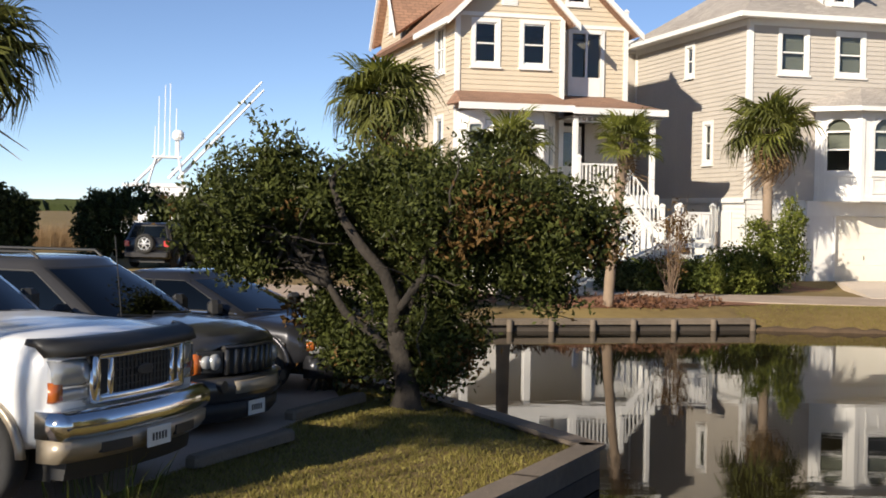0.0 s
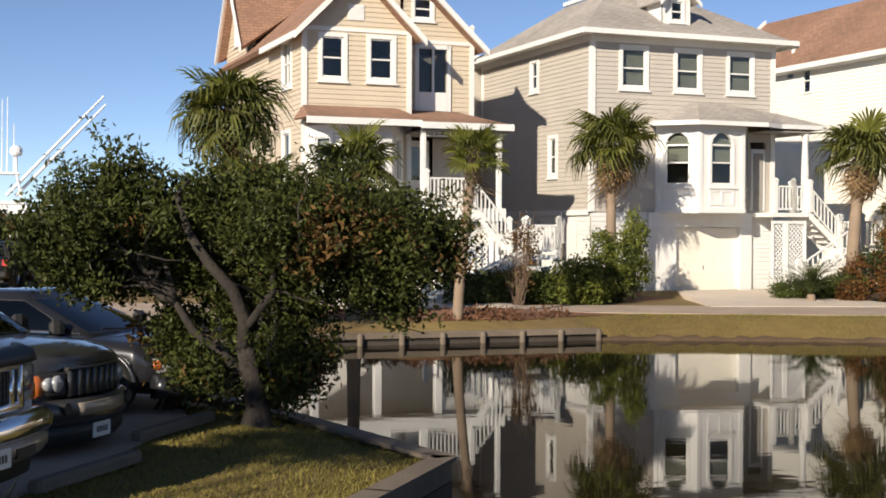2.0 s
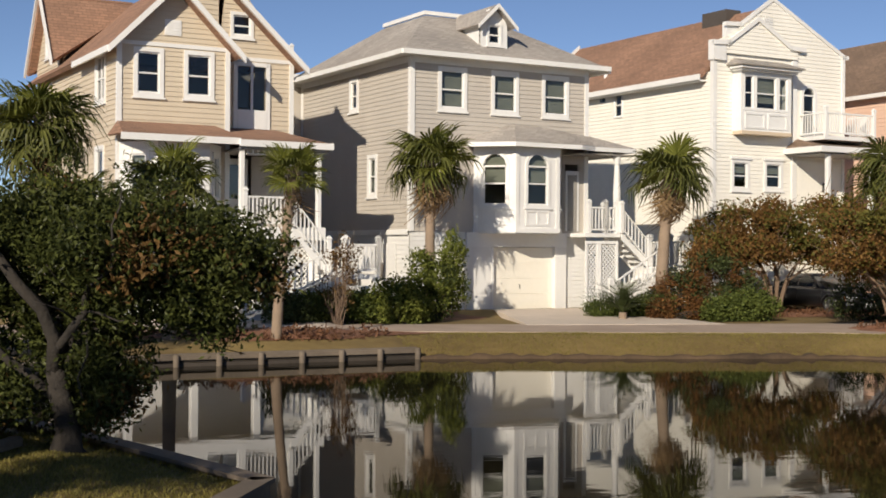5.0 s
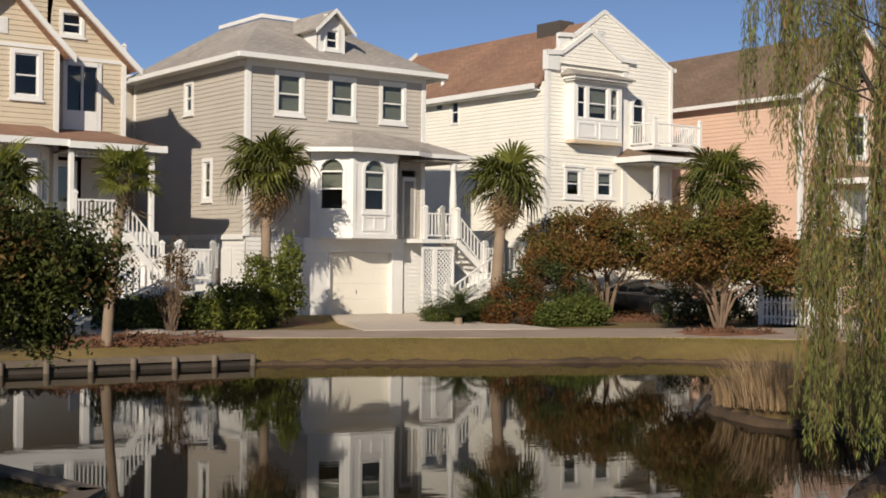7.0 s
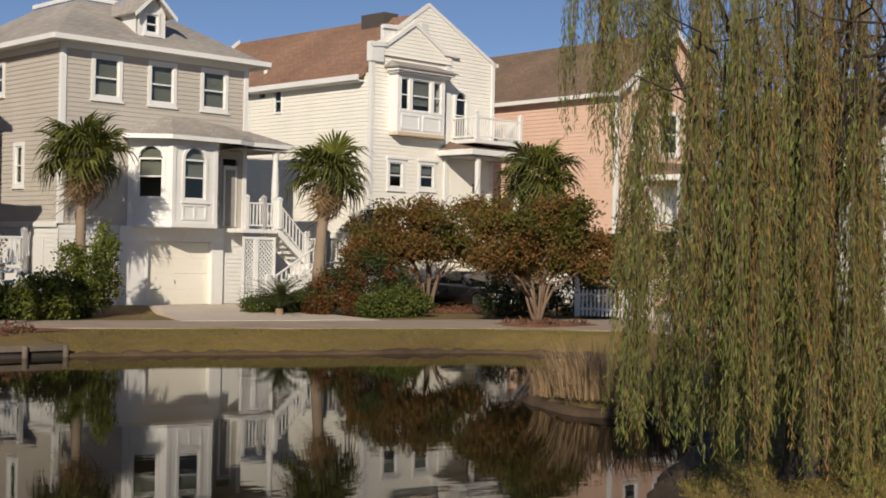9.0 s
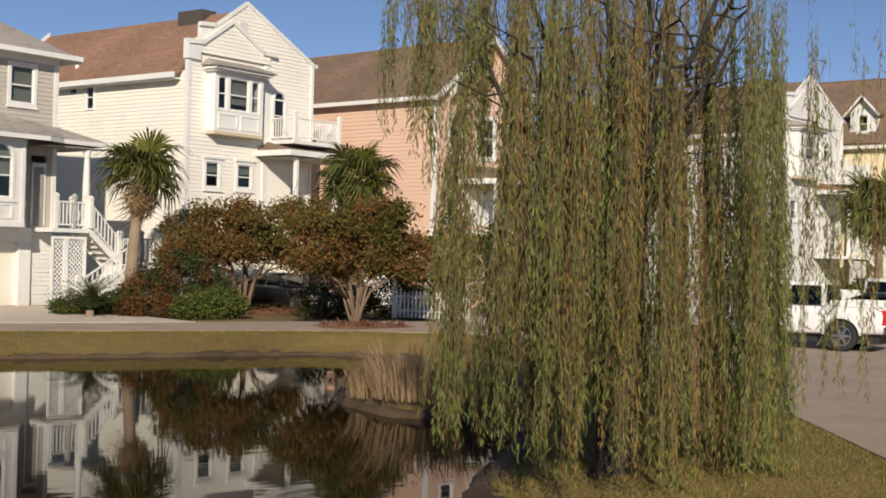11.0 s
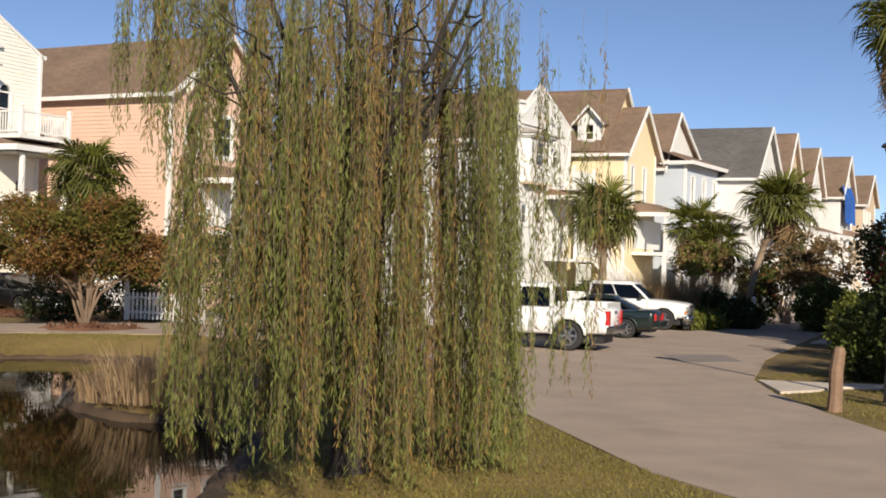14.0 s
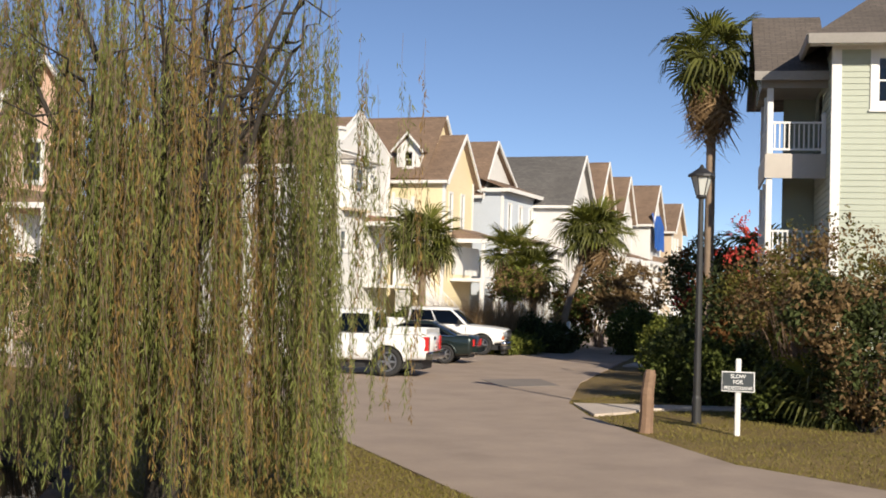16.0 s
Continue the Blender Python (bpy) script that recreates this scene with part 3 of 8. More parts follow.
def lattice(parent, o, u, x0, x1, z0, z1, step=0.16):
    """Crossed laths in a panel, clipped to its edges."""
    o, u = Vector(o), Vector(u)
    n = Vector((u.y, -u.x, 0))
    sh = Shape()
    W, H = x1 - x0, z1 - z0
    for sgn in (1, -1):
        c = -H
        while c < W + H:
            a0, a1 = (max(0, c), min(W, c + H)) if sgn > 0 else (max(0, c - H), min(W, c))
            if a1 > a0:
                h0, h1 = ((a0 - c), (a1 - c)) if sgn > 0 else ((c - a0), (c - a1))
                p, q = o + u * (x0 + a0) + Vector((0, 0, z0 + h0)), o + u * (x0 + a1) + Vector((0, 0, z0 + h1))
                d = 0.0 if sgn > 0 else 0.013
                t = Vector((0, 0, 0.028))
                sh.loft([[p - t + n * d, p + t + n * d, p + t + n * (d + 0.012), p - t + n * (d + 0.012)], [q - t + n * d, q + t + n * d, q + t + n * (d + 0.012), q - t + n * (d + 0.012)]], True, True)
            c += step
    rect(o, u, n, x0, x1, z1 - 0.06, z1 + 0.04, 0.03, 0.07, sh)
    rect(o, u, n, x0, x1, z0 - 0.04, z0 + 0.06, 0.03, 0.07, sh)
    rect(o, u, n, x0 - 0.05, x0 + 0.04, z0 - 0.04, z1 + 0.04, 0.028, 0.075, sh)
    rect(o, u, n, x1 - 0.04, x1 + 0.05, z0 - 0.04, z1 + 0.04, 0.028, 0.075, sh)
    return part("lattice", sh, M["white"], parent)


F, FN = (1, 0, 0), (0, -1, 0)      # front walls
S, SN = (0, 1, 0), (-1, 0, 0)      # left side walls


def shell(parent, mat, w, d, z_low, z_eave, front_open, left_open, front_span=None, z_top=None, y0=0.0, course=0.155):
    """Front, left, right and back walls of one block, and in each storey a floor with the dimness in its colour."""
    part("wall", siding(Shape(), (0, y0, 0), F, FN, front_span or (lambda z: (0, w)), z_low, z_top or z_eave, front_open, course), mat, parent)
    part("wall", siding(Shape(), (0, 0, 0), S, SN, lambda z: (y0 + 0.13, d - 0.13), z_low, z_eave, left_open, course), mat, parent)
    part("wall", siding(Shape(), (w, 0, 0), S, (1, 0, 0), lambda z: (y0 + 0.13, d - 0.13), z_low, z_eave, (), course), mat, parent)
    part("wall", siding(Shape(), (0, d, 0), F, (0, 1, 0), front_span or (lambda z: (0, w)), z_low, z_top or z_eave, (), course), mat, parent)
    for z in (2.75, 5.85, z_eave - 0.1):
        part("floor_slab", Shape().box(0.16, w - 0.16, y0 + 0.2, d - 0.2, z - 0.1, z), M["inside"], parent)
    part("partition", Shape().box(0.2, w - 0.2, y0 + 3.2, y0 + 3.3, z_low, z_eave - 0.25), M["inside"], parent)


# -- the cream house with two front gables --
def cream_house():
    h = thing("house", "three-storey cream clapboard beach house with brown gables", "house", place(0.32, 40.8, 75))
    w, d = 6.15, 11.0
    fo = [hole(0.48, 1.43, 6.72, 8.24), hole(2.07, 3.06, 6.73, 8.25)]
    lo = [hole(1.27, 2.52, 6.62, 8.26), (1.5, 2.4, 3.6, 5.2)]
    # the gabled block in front
    part("wall", siding(Shape(), (0, 0, 0), F, FN, gable_span(0, 3.55, 8.4, 1.77, 10.15), 2.6, 10.15, fo), M["cream"], h)
    part("wall", siding(Shape(), (0, 0, 0), S, SN, lambda z: (0.13, d - 0.13), 2.6, 8.4, lo), M["cream"], h)
    part("wall", siding(Shape(), (3.55, 0, 0), S, (1, 0, 0), lambda z: (0.13, 1.0), 2.6, 8.4), M["cream"], h)
    sash_window(h, (0, 0, 0), F, FN, 0.48, 1.43, 6.72, 8.24)
    sash_window(h, (0, 0, 0), F, FN, 2.07, 3.06, 6.73, 8.25)
    sash_window(h, (0, 0, 0), S, SN, 1.27, 2.52, 6.62, 8.26, columns=2)
    sash_window(h, (0, 0, 0), S, SN, 1.4, 2.5, 3.5, 5.3)
    # the wide block behind it, with its own gable
    slide = (4.2, 5.2, 6.05, 8.05)
    part("wall", siding(Shape(), (0, 1.0, 0), F, FN, gable_span(3.56, 6.15, 8.3, 3.9, 11.1), 2.6, 11.1, [slide, (3.6, 6.1, 3.1, 5.2), hole(3.95, 4.75, 8.95, 9.8, 0.1)]), M["cream"], h)
    part("wall", siding(Shape(), (0, 1.0, 0), F, FN, lambda z: (0.2 + (z - 8.4) * 1.055, min(3.555, 3.1 + (11.1 - z) / 0.918)), 8.4, 11.0), M["cream"], h)
    part("wall", siding(Shape(), (6.15, 0, 0), S, (1, 0, 0), lambda z: (1.13, d), 2.6, 8.3), M["cream"], h)
    part("wall", siding(Shape(), (0, d, 0), F, (0, 1, 0), gable_span(0, 6.15, 8.3, 3.1, 11.1), 0, 11.1), M["cream"], h)
    part("wall", siding(Shape(), (0, 0, 0), S, SN, gable_span(7.4, d, 8.9, 9.2, 11.2), 8.4, 11.2, [(8.9, 9.5, 9.0, 9.8)]), M["cream"], h)
    sash_window(h, (0, 0, 0), S, SN, 8.84, 9.56, 8.94, 9.86, trim=0.1)
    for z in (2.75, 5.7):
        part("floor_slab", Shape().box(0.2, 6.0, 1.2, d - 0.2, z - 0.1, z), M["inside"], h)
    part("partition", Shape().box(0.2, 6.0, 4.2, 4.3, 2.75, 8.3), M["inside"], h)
    # sliding door on the upper floor
    boards(h, [(4.13, 5.27, 0.93, 1.0, 8.05, 8.18), (4.07, 4.2, 0.93, 1.0, 6.0, 8.18), (5.2, 5.33, 0.93, 1.0, 6.0, 8.18), (4.66, 4.74, 0.94, 1.0, 6.62, 8.05), (4.2, 5.2, 0.92, 1.0, 6.0, 6.62)], M["white"], "sliding_door")
    for a in (4.21, 4.75):
        part("pane", Shape().face((a, 1.03, 6.62), (a + 0.45, 1.03, 6.62), (a + 0.45, 1.03, 8.05), (a, 1.03, 8.05)), M["pane"], h)
    # corner boards and friezes
    boards(h, [(-0.03, 0.12, -0.05, 0.1, 2.6, 8.4), (3.43, 3.58, -0.05, 0.1, 2.6, 8.4), (6.03, 6.18, 0.95, 1.1, 2.6, 8.3), (0.12, 3.43, -0.045, 0.0, 8.3, 8.42), (3.58, 6.03, 0.955, 1.0, 8.22, 8.34)], M["white"], "corner_board")
    sh = Shape()
    for i in range(5):
        sh.box(1.5, 1.93, -0.05, -0.01, 8.72 + i * 0.085, 8.78 + i * 0.085)
    sh.box(1.45, 1.98, -0.04, -0.005, 8.67, 9.16)
    part("gable_vent", sh, M["white"], h)
    sash_window(h, (0, 1.0, 0), F, FN, 3.95, 4.75, 8.95, 9.8, trim=0.1)
    # roofs
    e, r = 0.35, (10.15 - 8.4) / 1.78
    roof(h, [[(-e, -0.4, 8.4 - e * r + 0.12), (-e, 4.0, 8.4 - e * r + 0.12), (1.77, 4.0, 10.32), (1.77, -0.4, 10.32)], [(3.55 + e, -0.4, 8.4 - e * r + 0.12), (3.55 + e, 4.0, 8.4 - e * r + 0.12), (1.77, 4.0, 10.32), (1.77, -0.4, 10.32)]], M["brown_roof"])
    k2 = (11.1 - 8.3) / 3.05
    roof(h, [[(6.15 + e, 0.6, 8.3 - e * k2 + 0.12), (6.15 + e, d + 0.3, 8.3 - e * k2 + 0.12), (3.1, d + 0.3, 11.27), (3.1, 0.6, 11.27)], [(-e, 1.0, 8.18), (-e, d + 0.3, 8.18), (3.1, d + 0.3, 11.27), (3.1, 0.6, 11.27), (1.77, 1.4, 10.2)]], M["brown_roof"])
    roof(h, [[(-e, 7.1, 8.6), (-e, 9.2, 11.32), (3.1, 9.2, 11.32), (3.1, 8.9, 11.0)], [(-e, d + 0.3, 8.6), (-e, 9.2, 11.32), (3.1, 9.2, 11.32), (3.1, d, 10.0)]], M["brown_roof"])
    sh = Shape().block((-e - 0.08, 7.05, 8.45), (0, 2.15, 2.9), (0.08, 0, 0), (0, 0, 0.2)).block((-e - 0.08, d + 0.35, 8.45), (0, -2.15, 2.9), (0.08, 0, 0), (0, 0, 0.2))
    part("bargeboard", sh, M["white"], h)
    for p, q in (((-e - 0.05, -0.5, 8.4 - e * r + 0.1), (1.77, -0.5, 10.34)), ((3.55 + e + 0.05, -0.5, 8.4 - e * r + 0.1), (1.77, -0.5, 10.34)), ((6.15 + e + 0.05, 0.5, 8.3 - e * k2 + 0.1), (3.1, 0.5, 11.3))):
        rake(h, p, q)
    boards(h, [(-e - 0.08, -e, -0.4, 4.0, 7.98, 8.17)], M["white"], "gutter")
    # ground storey, porch and its roof
    part("wall", siding(Shape(), (0, 0.6, 0), F, FN, lambda z: (-0.1, 6.1), -0.4, 2.6, ()), M["white_siding"], h)
    part("wall", siding(Shape(), (-0.1, 0, 0), S, SN, lambda z: (0.7, d), -0.4, 2.6, ()), M["white_siding"], h)
    boards(h, [(-0.3, 6.2, -1.6, 0.98, 2.6, 2.76)], M["white"], "porch_deck")
    boards(h, [(-0.3, 6.2, -1.64, -1.6, 2.35, 2.74)], M["white"], "porch_skirt")
    # the bay under the left half of the porch roof
    for a, b, c, e2 in ((0.05, -0.02, 0.9, -1.25), (0.9, -1.25, 2.5, -1.25), (2.5, -1.25, 3.3, -0.02)):
        u = Vector((c - a, e2 - b, 0))
        L = u.length
        u.normalize()
        n = Vector((u.y, -u.x, 0))
        part("bay_wall", siding(Shape(), (a, b, 0), u, n, lambda z, L=L: (0, L), 2.76, 5.3, [hole(L / 2 - 0.42, L / 2 + 0.42, 3.5, 5.05)]), M["white_siding"], h)
        sash_window(h, (a, b, 0), u, n, L / 2 - 0.42, L / 2 + 0.42, 3.5, 5.05, blind=0.6)
    roof(h, [[(-0.3, -1.7, 5.45), (3.5, -1.7, 5.45), (3.1, 0.0, 5.95), (0.0, 0.0, 5.95)], [(-0.3, -1.7, 5.45), (0.0, 0.0, 5.95), (-0.3, 0.0, 5.5)]], M["brown_roof"], 0.08)
    roof(h, [[(3.3, -1.8, 5.4), (6.3, -1.8, 5.4), (5.6, 1.0, 6.0), (3.6, 1.0, 6.0)], [(6.3, -1.8, 5.4), (6.3, 1.0, 5.45), (5.6, 1.0, 6.0)]], M["brown_roof"], 0.08)
    boards(h, [(-0.36, 3.3, -1.8, -1.7, 5.25, 5.45), (3.25, 6.36, -1.9, -1.8, 5.2, 5.4), (6.3, 6.38, -1.8, 1.0, 5.22, 5.42)], M["white"], "porch_fascia")
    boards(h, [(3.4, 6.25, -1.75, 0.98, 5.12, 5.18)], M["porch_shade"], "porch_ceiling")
    for x in (3.45, 6.02):
        part("column", Shape().chamfer(x - 0.08, x + 0.08, -1.55, -1.39, 2.762, 5.2, 0.02), M["white"], h)
    # fretwork under the porch beam
    sh = Shape().box(3.56, 5.93, -1.5, -1.46, 4.98, 5.02)
    for i in range(13):
        sh.box(3.6 + i * 0.18, 3.66 + i * 0.18, -1.495, -1.465, 5.022, 5.12)
    part("fretwork", sh, M["white"], h)
    boards(h, [(3.7, 4.55, 0.9, 0.97, 2.77, 5.0)], M["white"], "front_door")
    part("pane", Shape().box(3.85, 4.4, 0.88, 0.898, 3.7, 4.8), M["pane"], h)
    boards(h, [(4.7, 6.0, 0.955, 0.985, 2.77, 5.1)], M["grey_siding"], "porch_panel")
    railing(h, (3.55, -1.5, 2.76), (5.0, -1.5, 2.76))
    # the outside stair
    steps(h, (6.3, -1.62, 1.3), (5.05, -1.62, 2.7), (0, 1.1, 0), 7)
    slope_rail(h, (6.3, -1.68, 1.35), (5.05, -1.68, 2.78), n=9)
    boards(h, [(6.3, 7.5, -2.9, -0.5, 1.16, 1.3)], M["white"], "landing")
    railing(h, (6.35, -2.85, 1.3), (7.45, -2.85, 1.3))
    railing(h, (7.45, -2.85, 1.3), (7.45, -0.6, 1.3))
    steps(h, (3.0, -2.85, -0.25), (6.3, -2.85, 1.28), (0, 1.1, 0), 8)
    slope_rail(h, (3.0, -2.92, -0.1), (6.25, -2.92, 1.34), n=16)
    boards(h, [(6.32, 7.48, -2.86, -2.82, -0.3, 0.25), (6.32, 7.48, -2.86, -2.82, 0.35, 0.6), (6.32, 7.48, -2.86, -2.82, 0.7, 0.95)], M["white"], "landing_skirt")
    for x, y in ((6.4, -2.75), (7.4, -2.75), (7.4, -0.7)):
        part("support_post", Shape().chamfer(x - 0.07, x + 0.07, y - 0.06, y + 0.07, -0.4, 1.15, 0.02), M["white"], h)
    for x in (0.0, 2.0, 4.0, 5.9):
        part("support_post", Shape().chamfer(x - 0.12, x + 0.12, -1.5, -1.26, -0.4, 2.34, 0.02), M["white"], h)
    lattice(h, (0, -1.3, 0), (1, 0, 0), 4.2, 5.8, 0.1, 2.2)
    return h


cream_house()


# -- the grey house with a bay over its garage --
def grey_house():
    h = thing("house", "three-storey grey clapboard house with white bay over garage", "house", place(10.05, 43.35, 75))
    w, d = 7.4, 9.3
    wins = [(1.06, 2.22, 6.9, 8.44), (3.22, 4.37, 6.9, 8.44), (5.37, 6.55, 6.9, 8.44)]
    fo = [hole(*q) for q in wins] + [(2.7, 6.3, 2.8, 5.6), (6.4, 7.05, 2.8, 5.25)]
    lo = [hole(4.04, 4.8, 7.15, 8.4), hole(2.47, 3.24, 3.95, 5.5)]
    shell(h, M["grey_siding"], w, d, 2.72, 8.72, fo, lo)
    # nearly full blinds added behind the glass for its even reflected grey-green
    for q in wins:
        sash_window(h, (0, 0, 0), F, FN, *q, blind=0.93)
    sash_window(h, (0, 0, 0), S, SN, 4.04, 4.8, 7.15, 8.4, trim=0.14)
    sash_window(h, (0, 0, 0), S, SN, 2.47, 3.24, 3.95, 5.5, trim=0.14, blind=0.9)
    boards(h, [(-0.03, 0.14, -0.05, 0.14, 2.72, 8.72), (w - 0.14, w + 0.03, -0.05, 0.12, 2.72, 8.72), (-0.04, 0.1, d - 0.14, d + 0.04, 2.72, 8.72)], M["white"], "corner_board")
    boards(h, [(-0.05, 0.0, 0.14, d, 2.6, 2.78), (0.14, w - 0.14, -0.05, 0.0, 8.5, 8.72), (-0.05, 0.0, 0.14, d - 0.14, 8.5, 8.72)], M["white"], "frieze")
    # ground storey: pale boards on the side, stucco piers round the garage
    part("wall", siding(Shape(), (0.05, 0, 0), S, SN, lambda z: (0.1, d), -0.4, 2.6), M["white_siding"], h)
    part("wall", siding(Shape(), (w, 0, 0), S, (1, 0, 0), lambda z: (0.1, d), -0.4, 2.72), M["white_siding"], h)
    part("wall", siding(Shape(), (0, d, 0), F, (0, 1, 0), lambda z: (0.05, w), -0.4, 2.72), M["white_siding"], h)
    part("wall", siding(Shape(), (0, 0.02, 0), F, FN, lambda z: (0.05, 2.2), -0.4, 2.72), M["white_siding"], h)
    part("wall", siding(Shape(), (0, 0.02, 0), F, FN, lambda z: (6.42, w), -0.4, 2.72), M["white_siding"], h)
    boards(h, [(2.2, 3.3, -0.12, 0.2, -0.4, 2.2), (5.92, 6.42, -0.12, 0.2, -0.4, 2.2)], M["white_siding"], "garage_pier")
    boards(h, [(2.2, 6.42, -0.14, 0.2, 2.2, 2.71)], M["white"], "garage_header")
    gd = part("garage_door", Shape().box(3.302, 5.918, 0.085, 0.12, -0.02, 2.195), M["garage"], h)
    for i in range(4):
        part("door_panel", Shape().chamfer(3.304, 5.916, 0.05, 0.084, -0.02 + i * 0.553, 0.528 + i * 0.553, 0.008), M["garage"], gd)
    part("door_handle", Shape().tube([(4.5, 0.05, 0.72), (4.5, 0.02, 0.75), (4.5, 0.02, 0.83), (4.5, 0.05, 0.86)], 0.012, 6), M["iron"], h)
    boards(h, [(3.22, 3.3, -0.135, -0.121, -0.02, 2.2), (5.92, 6.0, -0.135, -0.121, -0.02, 2.2)], M["white"], "door_casing")
    for yy in (1.0, 2.5):
        boards(h, [(-0.03, 0.0, yy, yy + 1.1, 0.2, 2.3)], M["white"], "storage_door")
    part("meter_box", Shape().chamfer(-0.2, -0.02, 1.85, 2.15, 1.1, 1.6, 0.02), M["concrete"], h)
    part("pipe", Shape().tube([(-0.1, 2.0, 1.6), (-0.1, 2.0, 2.7)], 0.03, 6), M["white"], h)
    # the bay: three facets with arched windows and panels
    corners = [(2.55, -0.02), (3.55, -1.15), (5.35, -1.15), (6.2, -0.02)]
    for (a, b), (c, e) in zip(corners, corners[1:]):
        u = Vector((c - a, e - b, 0))
        L = u.length
        u.normalize()
        n = Vector((u.y, -u.x, 0))
        cen = [L / 2]
        part("bay_wall", siding(Shape(), (a, b, 0), u, n, lambda z, L=L: (0, L), 2.8, 5.72, [(x - g, x + g, k0, k1) for x in cen for g, k0, k1 in ((0.43, 3.64, 5.12), (0.36, 5.12, 5.32), (0.23, 5.32, 5.44))], course=3.0), M["white"], h)
        for x in cen:
            sash_window(h, (a, b, 0), u, n, x - 0.52, x + 0.52, 3.58, 5.54, trim=0.1, arch=True, blind=0.55, rail=0.55)
            sh = Shape()
            for s0, s1, t0, t1 in ((x - 0.5, x - 0.42, 2.95, 3.5), (x + 0.42, x + 0.5, 2.95, 3.5), (x - 0.42, x + 0.42, 3.42, 3.5), (x - 0.42, x + 0.42, 2.95, 3.03), (x - 0.04, x + 0.04, 3.03, 3.42)):
                rect((a, b, 0), u, n, s0, s1, t0, t1, 0.022, 0.05, sh)
            part("bay_panel", sh, M["white"], h)
        sh = Shape()
        rect((a, b, 0), u, n, -0.03, L + 0.03, 2.7, 2.86, -0.02, 0.06, sh)
        rect((a, b, 0), u, n, -0.02, L + 0.02, 5.5, 5.74, -0.02, 0.05, sh)
        rect((a, b, 0), u, n, -0.02, 0.12, 2.862, 5.498, 0.023, 0.045, sh)
        rect((a, b, 0), u, n, L - 0.12, L + 0.02, 2.862, 5.498, 0.023, 0.045, sh)
        part("bay_trim", sh, M["white"], h)
    sh = Shape().slab([(2.55, 0, 2.72), (3.55, -1.13, 2.72), (5.35, -1.13, 2.72), (6.2, 0, 2.72)], 0.06)
    part("bay_floor", sh, M["white"], h)
    # a darkened sheet stands in for the unlit room behind the bay
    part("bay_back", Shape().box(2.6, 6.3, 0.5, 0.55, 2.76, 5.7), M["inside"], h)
    roof(h, [[(2.0, -0.4, 5.83), (3.25, -1.6, 5.83), (4.2, 0.0, 6.62)], [(3.25, -1.6, 5.83), (6.05, -1.6, 5.83), (5.4, 0.0, 6.55), (4.2, 0.0, 6.62)], [(6.05, -1.6, 5.83), (6.9, -1.2, 5.83), (8.75, -1.2, 5.83), (7.6, 0.0, 6.3), (5.4, 0.0, 6.55)], [(8.75, -1.2, 5.83), (8.75, 1.8, 5.83), (7.45, 1.8, 6.3), (7.45, 0.0, 6.3)], [(2.0, -0.4, 5.83), (4.2, 0.0, 6.62), (2.0, 0.0, 5.95)]], M["grey_roof"], 0.06, "bay_roof")
    sh = Shape()
    for p, q in (((2.0, -0.4), (3.25, -1.6)), ((3.25, -1.6), (6.05, -1.6)), ((6.05, -1.6), (6.9, -1.2)), ((6.9, -1.2), (8.75, -1.2)), ((8.75, -1.2), (8.75, 1.8))):
        u = Vector((q[0] - p[0], q[1] - p[1], 0))
        v = Vector((-u.y, u.x, 0)).normalized() * 0.06
        sh.block((*p, 5.67), u, v, (0, 0, 0.15))
    part("eave_board", sh, M["white"], h)
    boards(h, [(6.35, 8.6, -1.1, 1.7, 5.56, 5.6)], M["porch_shade"], "porch_ceiling")
    # side porch with door, column and turned brackets
    boards(h, [(6.42, 7.0, -0.06, 0.0, 2.8, 5.0)], M["white"], "door_frame")
    part("front_door", Shape().box(6.5, 6.9, -0.08, -0.062, 2.8, 4.85), M["porch_shade"], h)
    part("column", Shape().tube([(8.1, -0.9, 2.72), (8.1, -0.9, 2.9), (8.1, -0.9, 3.0), (8.1, -0.9, 4.2), (8.1, -0.9, 5.2), (8.1, -0.9, 5.55)], [0.17, 0.17, 0.12, 0.14, 0.1, 0.16], 12), M["white"], h)
    boards(h, [(6.42, 7.95, -1.3, 1.8, 2.58, 2.72)], M["white"], "porch_deck")
    railing(h, (6.6, -1.25, 2.72), (7.35, -1.25, 2.72))
    railing(h, (7.35, -1.25, 2.72), (7.85, -1.25, 2.72))
    lattice(h, (0, -1.2, 0), (1, 0, 0), 6.5, 7.0, 0.0, 2.4)
    lattice(h, (0, -1.2, 0), (1, 0, 0), 7.1, 7.85, 0.0, 2.4)
    # switchback stair
    steps(h, (9.25, -1.35, 1.5), (7.95, -1.35, 2.7), (0, 1.0, 0), 6)
    slope_rail(h, (9.2, -1.4, 1.55), (7.95, -1.4, 2.75), n=8)
    slope_rail(h, (9.2, -0.3, 1.55), (7.95, -0.3, 2.75), n=8)
    boards(h, [(9.25, 10.2, -2.6, -0.3, 1.36, 1.5)], M["white"], "landing")
    steps(h, (6.5, -2.55, -0.15), (9.25, -2.55, 1.48), (0, 1.05, 0), 9)
    slope_rail(h, (6.55, -2.62, 0.0), (9.2, -2.62, 1.55), n=13)
    railing(h, (10.1, -2.5, 1.5), (10.1, -0.4, 1.5))
    railing(h, (9.25, -2.58, 1.5), (10.1, -2.58, 1.5))
    for x in (9.35, 10.1):
        part("support_post", Shape().chamfer(x - 0.08, x + 0.08, -2.56, -2.4, -0.4, 1.34, 0.02), M["white"], h)
    boards(h, [(5.95, 6.48, -2.5, -1.9, -0.1, 0.2)], M["white"], "planter")
    # hipped roof with a flat deck, a rail on it and a dormer
    zt, e = 10.75, 0.55
